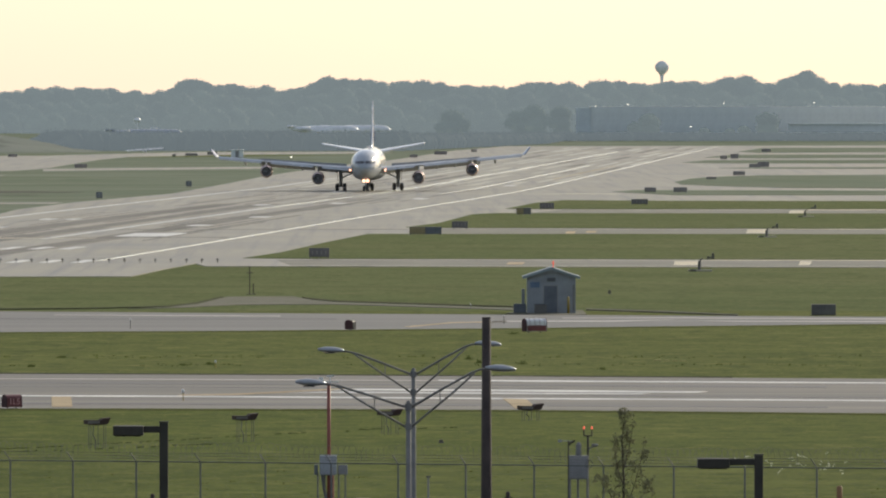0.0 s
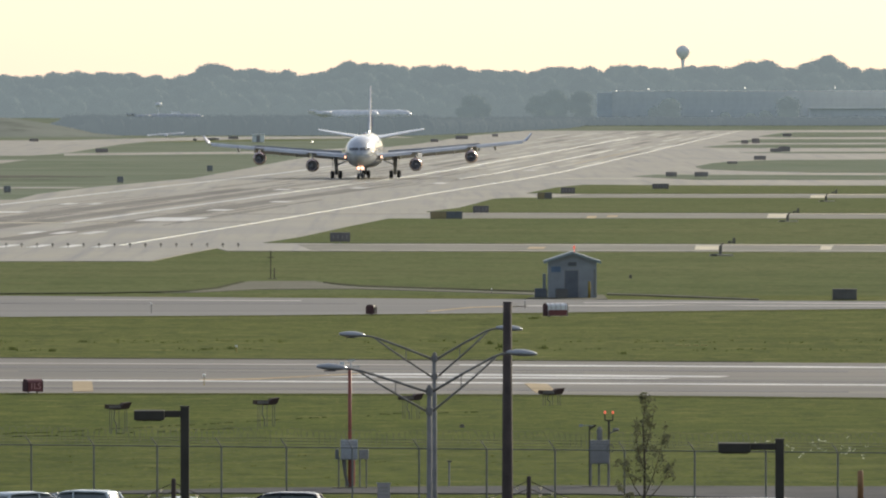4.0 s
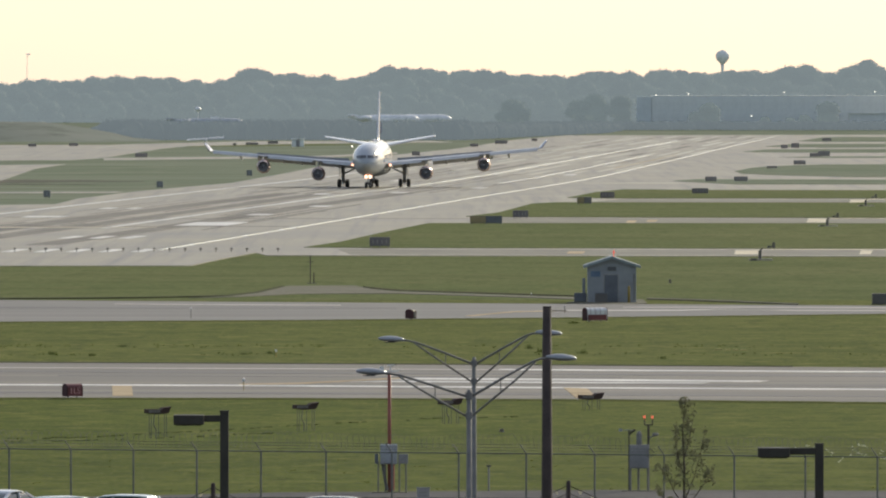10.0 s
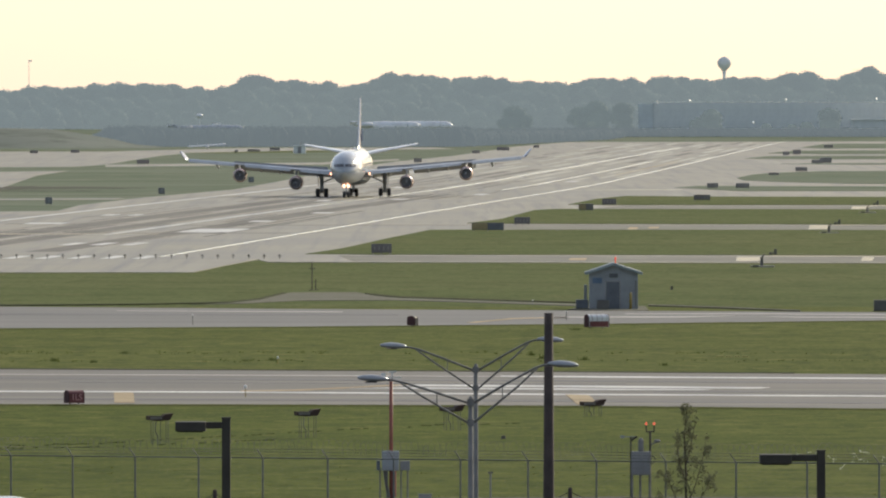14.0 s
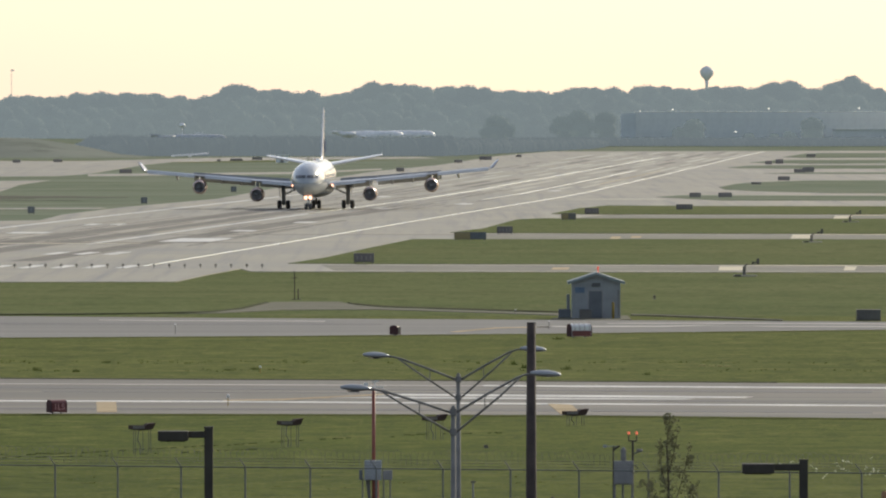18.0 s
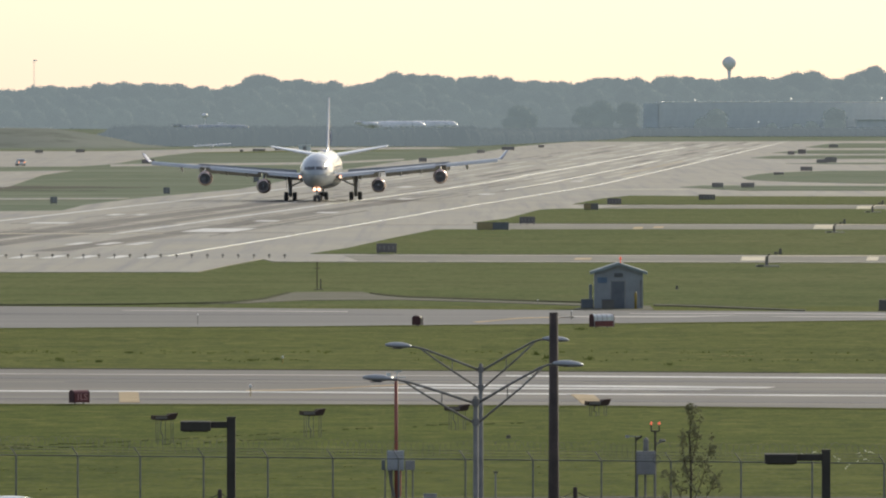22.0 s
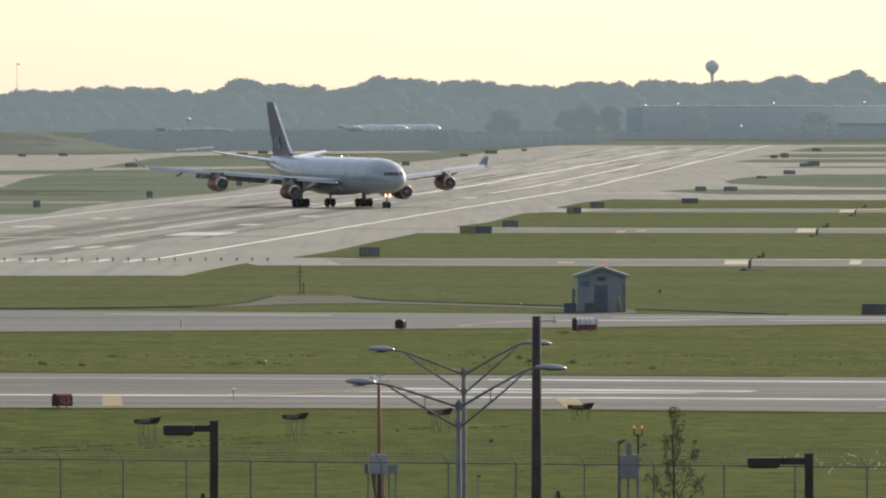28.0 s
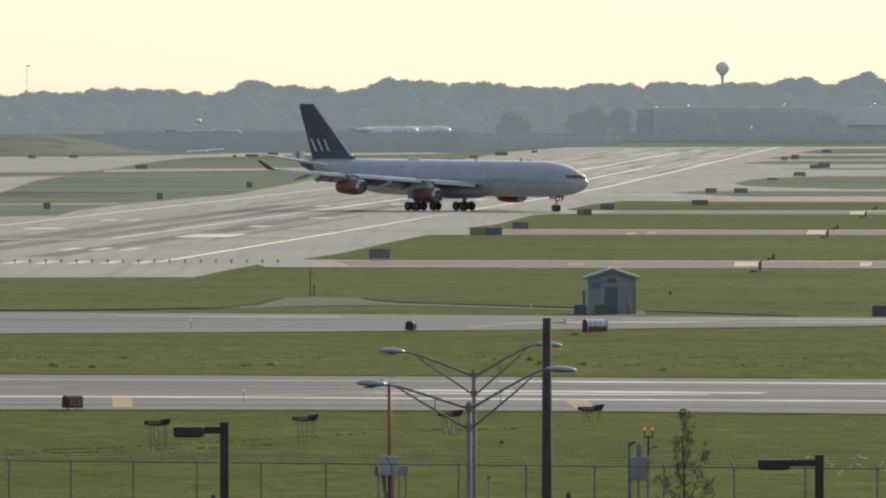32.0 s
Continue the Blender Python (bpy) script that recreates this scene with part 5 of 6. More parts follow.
part("platform", boxes(((-.8, -.5, 0), (.8, .5, .03))), GRAVEL, t)

t = thing("weather_station", "grey weather station with two lit red lamps", "instrument", pose(8.85, 590.0, PAVED))
part("cabinet", boxes(((-.46, -.35, 1.027), (.42, .1, 2.104)), bevel=.03), BOXG, t, "grey steel cabinet")
part("cabinet_door", boxes(((-.4, -.376, 1.104), (.36, -.352, 2.027)), bevel=.01), BOXG, t)
for xx in (-.42, -.05, .38):
    part("leg", tubes((((xx, -.1, 0), (xx, -.1, 1.4)), .05)), STEEL, t)
part("lantern", tubes((((-.02, -.1, 2.1), (-.02, -.1, 2.15), (-.02, -.1, 2.6), (-.02, -.1, 2.72)), (.12, .13, .13, .05)), sides=12), STEEL, t, "grey lantern")
part("mast", tubes((((.40, 0, 0), (.40, 0, 3.0)), .05), (((.22, 0, 3.0), (.58, 0, 3.0)), .03), (((.22, 0, 3.0), (.22, 0, 3.28)), .03), (((.58, 0, 3.0), (.58, 0, 3.26)), .03)), DARKST, t)
for xx in (.22, .58):
    part("red_lamp", tubes((((xx, 0, 3.30), (xx, 0, 3.35), (xx, 0, 3.42)), (.04, .05, .03)), sides=10), LAMP_R, t, "lit red lamp", smooth=True)
part("vane_mast", tubes((((-.48, 0, 0), (-.48, 0, 2.75)), .035), (((-.48, 0, 2.6), (-.2, 0, 2.78)), .05)), DARKST, t)
part("wind_vane", boxes(((-.95, -.015, 2.70), (-.78, .015, 2.82)), ((-.8, -.02, 2.745), (-.3, .02, 2.775))), BOXW, t, "pale wind vane")
part("rain_gauge", tubes((((.72, 0, 2.5), (.72, 0, 2.56), (.72, 0, 2.64)), (.10, .17, .12)), sides=12), STEEL, t)
part("gauge_arm", tubes((((.4, 0, 2.4), (.74, 0, 2.53)), .03)), STEEL, t)
part("cable_loop", tubes(([(.46 + .16 * math.cos(a * .6), -.4, 1.72 + .18 * math.sin(a * .6)) for a in range(11)], .02), sides=6), SIGN_K, t)
part("plinth", boxes(((-.8, -.6, 0), (.9, .6, .03))), GRAVEL, t)

t = thing("notice_board", "pale grey notice board on posts by the fence", "sign", pose(-0.933, 565.0, PAVED))
part("panel", boxes(((-.28, -.03, .05), (.28, .03, .90)), bevel=.01), mat("pinkish_grey_board", (0.40, 0.355, 0.36), 0.6), t)
part("cap", boxes(((-.31, -.05, .902), (.31, .05, .95)), bevel=.01), BOXG, t)
for k in range(3):
    part("text_bar", boxes(((-.2, -.045, .40 + k * .15), (.2, -.032, .45 + k * .15))), BOXG, t)
for s in (-1, 1):
    part("leg", tubes((((s * .24, .06, 0), (s * .24, .06, .88)), .03)), STEEL, t)
t = thing("marker_post", "thin pale marker post with a dark cap", "post", pose(2.001, 590.0, 0))
part("post", tubes((((0, 0, 0), (0, 0, 1.15)), .04)), BOXG, t)
part("cap", boxes(((-.12, -.06, 1.15), (.12, .06, 1.22)), bevel=.01), SIGN_K, t)


# ---------------------------------------------------------------- lamps and poles of the car park
def cobra_mast(x, y, top, sides, z0, z1, label):
    """A galvanised mast with two trussed arms and two cobra-head lamps. sides: reach and rise of each arm."""
    t = thing("street_lamp", label, "street lamp", pose(x, y, PAVED), group="twin-arm street lamps")
    part("mast", tubes((((0, 0, 0), (0, 0, top * .5), (0, 0, top)), (.105, .085, .065)), sides=14), STEEL, t, "tapered galvanised mast", smooth=True)
    part("cap", tubes((((0, 0, top + .001), (0, 0, top + .05)), (.07, .03)), sides=14), STEEL, t)
    for zc in (z0, z1):
        part("collar", tubes((((0, 0, zc - .09), (0, 0, zc + .09)), .095), sides=14), STEEL, t)
    part("base", boxes(((-.3, -.3, 0), (.3, .3, .25)), bevel=.03), GRAVEL, t)
    for s, (reach, lift) in zip((-1, 1), sides):
        ax = [(s * .09, 0, z0), (s * reach * .45, 0, z0 + lift * .50), (s * reach * .80, 0, z0 + lift * .90), (s * reach * .92, 0, z0 + lift * .99), (s * reach, 0, z0 + lift)]
        part("arm", tubes((ax, (.036, .034, .03, .028, .028))), STEEL, t, "curved upper arm tube", smooth=True)
        part("brace", tubes((((s * .09, 0, z1), (s * reach * .58, 0, z1 + (z0 + lift * .80 - z1) * .70), (s * reach * .84, 0, z0 + lift * .90)), (.03, .028, .025))), STEEL, t, "lower brace tube", smooth=True)
        xm = s * reach * .40
        part("strut", tubes((((xm, 0, z0 + lift * .44), (xm, 0, z1 + (z0 + lift * .80 - z1) * .48)), .014)), STEEL, t)
        hx = s * reach
        rings = []
        for u, w, hi in ((-.06, .04, .04), (.04, .09, .07), (.20, .17, .105), (.42, .19, .11), (.60, .15, .085), (.72, .08, .05), (.76, .02, .02)):
            rings.append([(hx + s * u, w * math.cos(k * math.tau / 14), z0 + lift + .02 - .05 * u * s + hi * math.sin(k * math.tau / 14) * (1.0 if math.sin(k * math.tau / 14) > 0 else .7)) for k in range(14)])
        head = part("lamp_head", loft(bmesh.new(), rings), CHROME_G, t, "grey cobra lamp head", smooth=True)
        part("lens", boxes(((hx + s * .40 - .16, -.11, z0 + lift - .068), (hx + s * .40 + .16, .11, z0 + lift - .03)), bevel=.02), GLASS, head)
    return t


CHROME_G = mat("satin_lamp_metal", (0.36, 0.37, 0.375), 0.32, 0.6, vary=0.12, scale=3)
cobra_mast(0.904, 400.0, 10.08, ((2.19, 0.70), (1.948, 0.925)), 9.937, 9.38, "galvanised twin-arm street lamp with cobra heads")
cobra_mast(0.645, 345.0, 10.385, ((2.25, 0.60), (2.1, 1.01)), 10.265, 9.74, "nearer galvanised twin-arm street lamp with cobra heads")


def shoebox_lamp(x, y, top, arm, head):
    t = thing("car_park_lamp", "dark bronze car-park lamp with a box head on one arm", "street lamp", pose(x, y, PAVED), group="box-head car-park lamps")
    part("pole", boxes(((-.065, -.065, 0), (.065, .065, top)), bevel=.008), DARKST, t)
    part("pole_cap", boxes(((-.072, -.072, top + .001), (.072, .072, top + .02))), DARKST, t)
    part("arm", boxes(((-.066 - arm, -.04, top - .15), (-.066, .04, top - .05)), bevel=.006), DARKST, t)
    h = part("head", boxes(((-.066 - arm - head, -.2, top - .19), (-.068 - arm, .2, top - .045)), bevel=.012), DARKST, t, "dark bronze lamp box")
    part("lens", boxes(((-.03 - arm - head, -.17, top - .205), (-.11 - arm, .17, top - .1915))), GLASS, h)
    part("base", boxes(((-.2, -.2, 0), (.2, .2, .5)), bevel=.03), GRAVEL, t)


shoebox_lamp(-3.307, 195.0, 13.673, 0.237, 0.458)
shoebox_lamp(5.621, 195.0, 13.182, 0.373, 0.483)

t = thing("utility_pole", "dark weathered wooden utility pole", "utility pole", pose(2.99, 380.0, PAVED))
bm = bmesh.new()
H = 12.008
tube(bm, [(0, 0, 0), (0, 0, H * .5), (0, 0, H)], [.20, .165, .128], 14)
part("pole", bm, WOOD, t, "weathered tapered pole", smooth=True)
part("cap", tubes((((0, 0, H + .001), (0, 0, H + .03)), .132), sides=14), DARKST, t)


# ---------------------------------------------------------------- string of pennants over the car park
CLOTH = leafy("pale_pennant_cloth", (0.55, 0.52, 0.42), (0.88, 0.84, 0.68))


def pennant_post(x, y, h):
    t = thing("pennant_post", "dark wooden post carrying slack pennant strings", "post", pose(x, y, PAVED), group="pennant posts")
    part("post", tubes((((0, 0, 0), (0, 0, h)), (.10, .085)), sides=10), WOOD, t)
    part("post_cap", tubes((((0, 0, h + .001), (0, 0, h + .05)), (.09, .05)), sides=10), WOOD, t)
    for s in (-1, 1):
        for q in (0, 1):
            pts = [(s * u * 6.5, .15 * q, h - .12 - .32 * q - (1.9 - .2 * q) * (1 - (1 - u) ** 1.7)) for u in [k / 14 for k in range(15)]]
            st = part("pennant_string", tubes((pts, .016), sides=5), DARKST, t, "slack dark string")
            if s == 1 or q == 0:
                rng = random.Random(int(x * 10) + q + s)
                for p0 in pts[1:11]:
                    a = rng.uniform(-.05, .05)
                    part("pennant", loft(bmesh.new(), [[(p0[0] - .09, p0[1] - .01, p0[2] - .02), (p0[0] + .07, p0[1] - .01, p0[2] - .03), (p0[0] + a, p0[1] - .012, p0[2] - .16)], [(p0[0] - .09, p0[1] + .004, p0[2] - .02), (p0[0] + .07, p0[1] + .004, p0[2] - .03), (p0[0] + a, p0[1] + .002, p0[2] - .16)]]), CLOTH, st, "small pale pennant")


pennant_post(-8.913, 500.0, 3.107)
pennant_post(4.761, 500.0, 3.193)
pennant_post(-22.587, 500.0, 3.107)


# ---------------------------------------------------------------- parked cars
def rounded(x, w, z0, z1, n=18, power=3.2):
    """A rounded cross-section of a car body: half width w, from z0 to z1."""
    out = []
    for k in range(n):
        a = k * math.tau / n
        c, d = math.cos(a), math.sin(a)
        out.append((x, w * math.copysign(abs(c) ** (2 / power), c), (z0 + z1) / 2 + (z1 - z0) / 2 * math.copysign(abs(d) ** (2 / power), d)))
    return out


def car(x, y, turn, paint, label, van=False, long=1.0, tall=0.0):
    t = thing("car", label, "car", pose(x, y, PAVED, 0, 0, turn), group="cars in the car park")
    top = (1.66 if van else 1.46) + tall
    L = long
    rear, roof0, roof1, nose = (-2.08, -1.75, .35, 1.3) if van else (-1.80, -1.0, .25, 1.25)
    part("body", loft(bmesh.new(), [rounded(a * L, w, z0, z1) for a, w, z0, z1 in ((-2.28, .55, .45, .80), (-2.2, .78, .30, .95), (-1.9, .87, .20, 1.02), (-1.0, .90, .18, 1.02), (.2, .91, .18, .99), (1.1, .89, .18, .96), (1.7, .86, .20, .88), (2.1, .76, .26, .78), (2.28, .55, .36, .64))]), paint, t, smooth=True)
    part("greenhouse", loft(bmesh.new(), [rounded(a * L, w, .85, z1, 18, 3.6) for a, w, z1 in ((rear, .70, 1.00), ((rear * .4 + roof0 * .6), .72, top - .14), (roof0, .70, top - .06), (-.4, .70, top - .03), (roof1, .68, top - .09), ((roof1 + nose) / 2, .72, (top + .95) / 2 + .05), (nose, .74, .96))]), CARGLASS, t, "tinted windows", smooth=True)
    part("roof", loft(bmesh.new(), [rounded(a * L, w, z1 - .12, z1, 18, 2.6) for a, w, z1 in ((roof0 - .12, .50, top - .08), (roof0, .66, top - .02), (roof0 + .35, .70, top + .02), (-.3, .70, top + .03), (roof1 - .15, .67, top - .02), (roof1 + .05, .50, top - .09))]), paint, t, "painted roof catching the sun", smooth=True)
    for s in (-1, 1):
        for a, b, r in (((roof1, s * .66, top - .10), (nose, s * .74, .97), .04), ((-.35, s * .69, top - .06), (-.42, s * .80, .97), .045), ((roof0 - .05, s * .68, top - .08), (rear, s * .76, 1.0), .07)):
            part("pillar", tubes((((a[0] * L, a[1], a[2]), (b[0] * L, b[1], b[2])), r)), paint, t)
        part("mirror", boxes(((.85 * L, s * .95 - .1, .95), (.85 * L + .17, s * .95 + .1, 1.1)), bevel=.03), paint, t)
        part("tail_lamp", boxes(((-2.26 * L, s * .66 - .12, .70), (-2.1 * L, s * .66 + .12, .90)), bevel=.02), SIGN_R, t, "red tail lamp")
        part("headlight", boxes(((2.02 * L, s * .6 - .14, .56), (2.2 * L, s * .6 + .14, .70)), bevel=.03), GLASS, t)
        for xx in (-1.38 * L, 1.38 * L):
            part("wheel", tubes((((xx, s * .74, .32), (xx, s * .93, .32)), .32), sides=18), RUB, t, "black tyre")
    return t


CARGLASS = mat("green_tinted_car_glass", (0.115, 0.135, 0.128), 0.12, spec=0.9, vary=0.05)
SILVERCAR = mat("silver_car_paint", (0.50, 0.55, 0.53), 0.25, 0.5, vary=0.05)
WHITECAR = mat("white_car_paint", (0.75, 0.75, 0.74), 0.25, vary=0.05)
BLUECAR = mat("blue_grey_car_paint", (0.16, 0.20, 0.24), 0.25, 0.4, vary=0.05)
DARKCAR = mat("dark_car_paint", (0.035, 0.038, 0.042), 0.2, 0.2, vary=0.05)
for px, dd, turn, paint, van, long, tall, lab in (
        (-18.269, 545.0, 60, WHITECAR, False, 1.0, 0, 'white car with dark windows in the car park'),
        (-15.156, 533.0, 38, SILVERCAR, True, 1.0, -0.08, 'silver-white hatchback parked in the car park'),
        (-13.74, 535.0, 160, SILVERCAR, True, 1.0, -0.08, 'silver car with a rounded roof in the car park'),
        (-9.586, 530.0, 150, SILVERCAR, False, 1.0, 0, 'pale silver car parked in the car park'),
        (-7.094, 528.0, 165, BLUECAR, False, 1.0, 0, 'blue-grey car parked in the car park'),
        (-5.4, 533.0, 172, DARKCAR, True, 1.0, -0.1, 'dark estate car with a pale windscreen in the car park'),
        (1.759, 512.0, 80, WHITECAR, False, 1.0, 0.05, 'white car parked in the car park'),
        (15.574, 511.0, 2, WHITECAR, True, 3.1, 0.35, 'white shuttle bus with a long roof in the car park'),
        (6.604, 508.0, 95, DARKCAR, False, 1.0, 0, 'dark car parked in the car park')):
    car(px, dd, turn, paint, lab, van, long, tall)


# ---------------------------------------------------------------- a service car on the far taxiway
SERVICE = car(-104.306, 3060.0, 0, WHITECAR, "white service car driving on the far taxiway", True)
del SERVICE["group"]
LAMP_O = mat("orange_vehicle_lamp", (1.0, 0.34, 0.10), emit=3.0)
for ob in SERVICE.children:
    if ob.name.startswith(("tail_lamp", "headlight")):
        ob.data.materials[0] = LAMP_O
    elif ob.name.startswith("greenhouse"):
        ob.data.materials[0] = BOXG
t = thing("marker_post", "stout orange-brown marker post by the fence", "post", pose(20.045, 572.0, 0))
part("post", tubes((((0, 0, 0), (0, 0, 1.25), (0, 0, 1.32)), (.13, .13, .06)), sides=12), mat("orange_post_paint", (0.34, 0.17, 0.07), 0.6), t, smooth=True)
part("foot", boxes(((-.2, -.2, 0), (.2, .2, .06)), bevel=.01), GRAVEL, t)


# ---------------------------------------------------------------- far trees
def skyline(px):
    """Height of the far treetops over the ground along the horizon, by metres across."""
    pts = [(-188, 15.3), (-166, 15.3), (-160, 13.8), (-154, 16.8), (-139, 15.3), (-136, 17.0), (-119, 17.4), (-93, 16.0), (-90, 14.9), (-78, 16.4), (-73, 21.3), (-67, 18.1), (-60, 17.4), (-57, 18.7), (-48, 17.9), (-35, 16.0), (-26, 18.1), (-20, 21.1), (-16, 21.5), (-8, 20.2), (3, 19.1), (16, 19.6), (25, 18.1), (35, 18.1), (46, 17.0), (59, 19.6), (67, 19.4), (73, 17.2), (78, 19.1), (82, 20.0), (95, 18.9), (109, 19.4), (122, 18.9), (134, 21.7), (139, 19.6), (148, 19.1), (158, 23.0), (166, 19.6), (182, 18.5), (216, 18.9)]
    for (a, ha), (b, hb) in zip(pts, pts[1:]):
        if a <= px <= b:
            return ha + (hb - ha) * (px - a) / (b - a)
    return pts[0][1] if px < pts[0][0] else pts[-1][1]


def far_wood():
    """The backdrop of distant woods: broad lobed crowns in ranks, each lobe a dense heart under small leaf clumps."""
    rng = random.Random(21)
    gen = np.random.default_rng(21)
    vs, fs, count = [], [], [0]

    def add(points, quads):
        vs.append(points)
        fs.append(quads + count[0])
        count[0] += len(points)

    ring, rows = 9, 5
    a = np.pi * (np.arange(ring) / (ring - 1) * 1.2 - .1)
    e = np.array((1.5, 1.0, .5, .05, -.6))
    dome = np.stack([-np.cos(a)[None] * np.cos(e)[:, None], -np.sin(a)[None] * np.cos(e)[:, None], np.repeat(np.sin(e)[:, None], ring, 1)], -1).reshape(-1, 3)
    dome_quads = np.array([(r * ring + k, r * ring + k + 1, (r + 1) * ring + k + 1, (r + 1) * ring + k) for r in range(rows - 1) for k in range(ring - 1)])

    def lobe(c, r, leaves, size):
        """One rounded clump of foliage: c its middle, r its three radii."""
        c, r = np.array(c), np.array(r)
        add(c + dome * r * .84, dome_quads)
        d = gen.normal(size=(leaves, 3)) * (1, .7, 1) + (0, -.25, .35)
        d /= np.linalg.norm(d, axis=1)[:, None]
        p = c + d * r * gen.uniform(.82, 1.0, (leaves, 1))
        up = d + gen.normal(size=(leaves, 3)) * .5
        up /= np.linalg.norm(up, axis=1)[:, None]
        u = np.cross(up, gen.normal(size=(leaves, 3)))
        u /= np.linalg.norm(u, axis=1)[:, None]
        v = np.cross(up, u)
        q = gen.uniform(.4, 1, (leaves, 1)) * size
        pts = np.stack([p + u * q, p + v * q * .8, p - u * q, p - v * q * .8], 1).reshape(-1, 3)
        add(pts, np.arange(leaves * 4).reshape(-1, 4))

    def crown(x, y, foot, h, rx, leaves, size):
        """A broad tree: a main dome, side lobes and lower boughs down to the ground."""
        lobe((x, y, foot + h - rx * .62), (rx * .80, 4, rx * .62), leaves * 2, size)
        for k in range(6):
            q = rng.uniform(-1, 1)
            r = rx * rng.uniform(.26, .44)
            lobe((x + q * rx * .72, y - rng.uniform(1, 4), foot + h - rx * (.30 + .75 * q * q) * rng.uniform(.8, 1.25) - r * .2), (r, 3, r * .85), leaves, size)
        z = foot + h - rx * 1.1
        while z > foot - 1:
            lobe((x + rng.uniform(-.3, .3) * rx, y - rng.uniform(0, 3), z), (rx * rng.uniform(.75, .95), 4, rx * .55), leaves, size)
            z -= rx * .6

    steps = np.linspace(-215, 265, 141)      # a closed wall of leaves behind the crowns
    wall_pts = np.array([(x, 4908, z) for x in steps for z in (2.9, 2.9 + skyline(x) * .84)])
    add(wall_pts, np.array([(2 * k, 2 * k + 2, 2 * k + 3, 2 * k + 1) for k in range(140)]))
    for y0, lo, hi, step in ((4896, .98, 1.04, 5.0), (4868, .66, .88, 6.5), (4838, .38, .60, 7.5)):
        x = -213
        while x < 262:
            rx = rng.uniform(4.6, 8.2)
            top = max(skyline(x - 1.5), skyline(x), skyline(x + 1.5)) * rng.uniform(lo, hi)
            crown(x, y0 + rng.uniform(-8, 8), 2.9, top, min(rx, top * .62), 120, .46)
            x += step * rng.uniform(.6, 1.35)
    far = sum(len(q) for q in fs)
    for xa, ya, xb, yb, foot, h in ((30, 4640, 217.3, 4645, 1.0, 3.3), (-119.4, 4330, 8, 4330, 0.0, 6.2), (-104, 4060, 6, 4066, 0.0, 6.75), (6, 4066, 62, 4640, 0.3, 5.6)):
        x = xa                               # clipped hedges, even along the top
        while x < xb:
            u = (x - xa) / (xb - xa)
            top = h * rng.uniform(.93, 1.03) * (min(1, .25 + (x - xa) / 9) if xa < -100 else 1 - .35 * u if xa == 6 else 1)
            lobe((x, ya + (yb - ya) * u + rng.uniform(-6, 6), foot + top * .3), (rng.uniform(1.5, 4.2), 2, top * .7), 90, .30)
            x += rng.uniform(.8, 1.5) * (.25 if xa == 6 else 1)
    dark = sum(len(q) for q in fs)
    for px, hh, ww in ((94.8, 9.6, 14), (137.4, 10.2, 12.5), (90.0, 6.5, 10), (63.2, 12.2, 12), (53.5, 12.6, 14), (47.8, 10.5, 10), (24.5, 11, 13), (114.7, 4.2, 12), (123.8, 4, 12), (128.9, 5, 9)):
        crown(px, 4660 + rng.uniform(-6, 6), 1.3, hh, min(ww * .5, hh * .6), 80, .5)
    me = bpy.data.meshes.new("far_wood")
    quads = np.concatenate(fs)
    me.from_pydata(np.concatenate(vs).tolist(), [], quads.tolist())
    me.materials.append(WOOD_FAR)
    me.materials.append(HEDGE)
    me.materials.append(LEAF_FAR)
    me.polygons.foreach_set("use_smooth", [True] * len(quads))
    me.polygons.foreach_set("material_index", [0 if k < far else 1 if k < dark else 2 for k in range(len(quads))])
    tagged(new("backdrop", me), "distant hazy blue-green wood and hedges along the horizon", "wood", kind="structure")


far_wood()
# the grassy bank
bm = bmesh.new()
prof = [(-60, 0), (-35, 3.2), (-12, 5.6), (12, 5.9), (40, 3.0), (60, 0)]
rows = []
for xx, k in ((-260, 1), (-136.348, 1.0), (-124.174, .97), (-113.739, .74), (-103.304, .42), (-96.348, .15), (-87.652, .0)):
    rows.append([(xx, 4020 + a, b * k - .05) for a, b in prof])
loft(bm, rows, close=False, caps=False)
tagged(part("grass_bank", bm, HAZEBANK, smooth=True), "low grass bank beyond the taxiway", "bank", kind="structure")


# ---------------------------------------------------------------- the far warehouse, water tower and masts
W0, W1, WY = 75.11, 214.657, 4720.0
# Near-white base colour makes up for the haze over the far buildings.
wall = mat("haze_paled_panel_wall", (0.86, 0.87, 0.81), 0.8, vary=0.06, scale=0.05)
t = thing("warehouse", "long low grey warehouse with a flat roof", "building", pose(0, WY, 2.4))
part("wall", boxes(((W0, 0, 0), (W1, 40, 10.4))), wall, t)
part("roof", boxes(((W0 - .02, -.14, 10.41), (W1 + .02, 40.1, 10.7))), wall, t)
part("stair_tower", boxes(((W0 - 5.4, -.6, 0), (W0 - .04, 8, 10.2)), bevel=.05), mat("haze_paled_slate_wall", (0.75, 0.78, 0.75), 0.8, vary=0.08, scale=0.05), t, "darker panelled end block")
panel = mesh_of(boxes(((0, -.10, .1), (4.86, -.005, 10.38)), bevel=.012), wall)
k = W0 + .2
while k < W1 - 5:
    part("panel", panel, None, t, at=Matrix.Translation((k, 0, 0)))
    k += 4.9
t = thing("loading_shed", "low dark loading shed beside the warehouse", "building", pose(158.237, 4690.0, 2.0))
part("wall", boxes(((-12, 0, 0), (40, 14, 4.6))), wall, t)
part("roof", boxes(((-12.5, -.5, 4.61), (40.5, 14.5, 5.1))), wall, t)


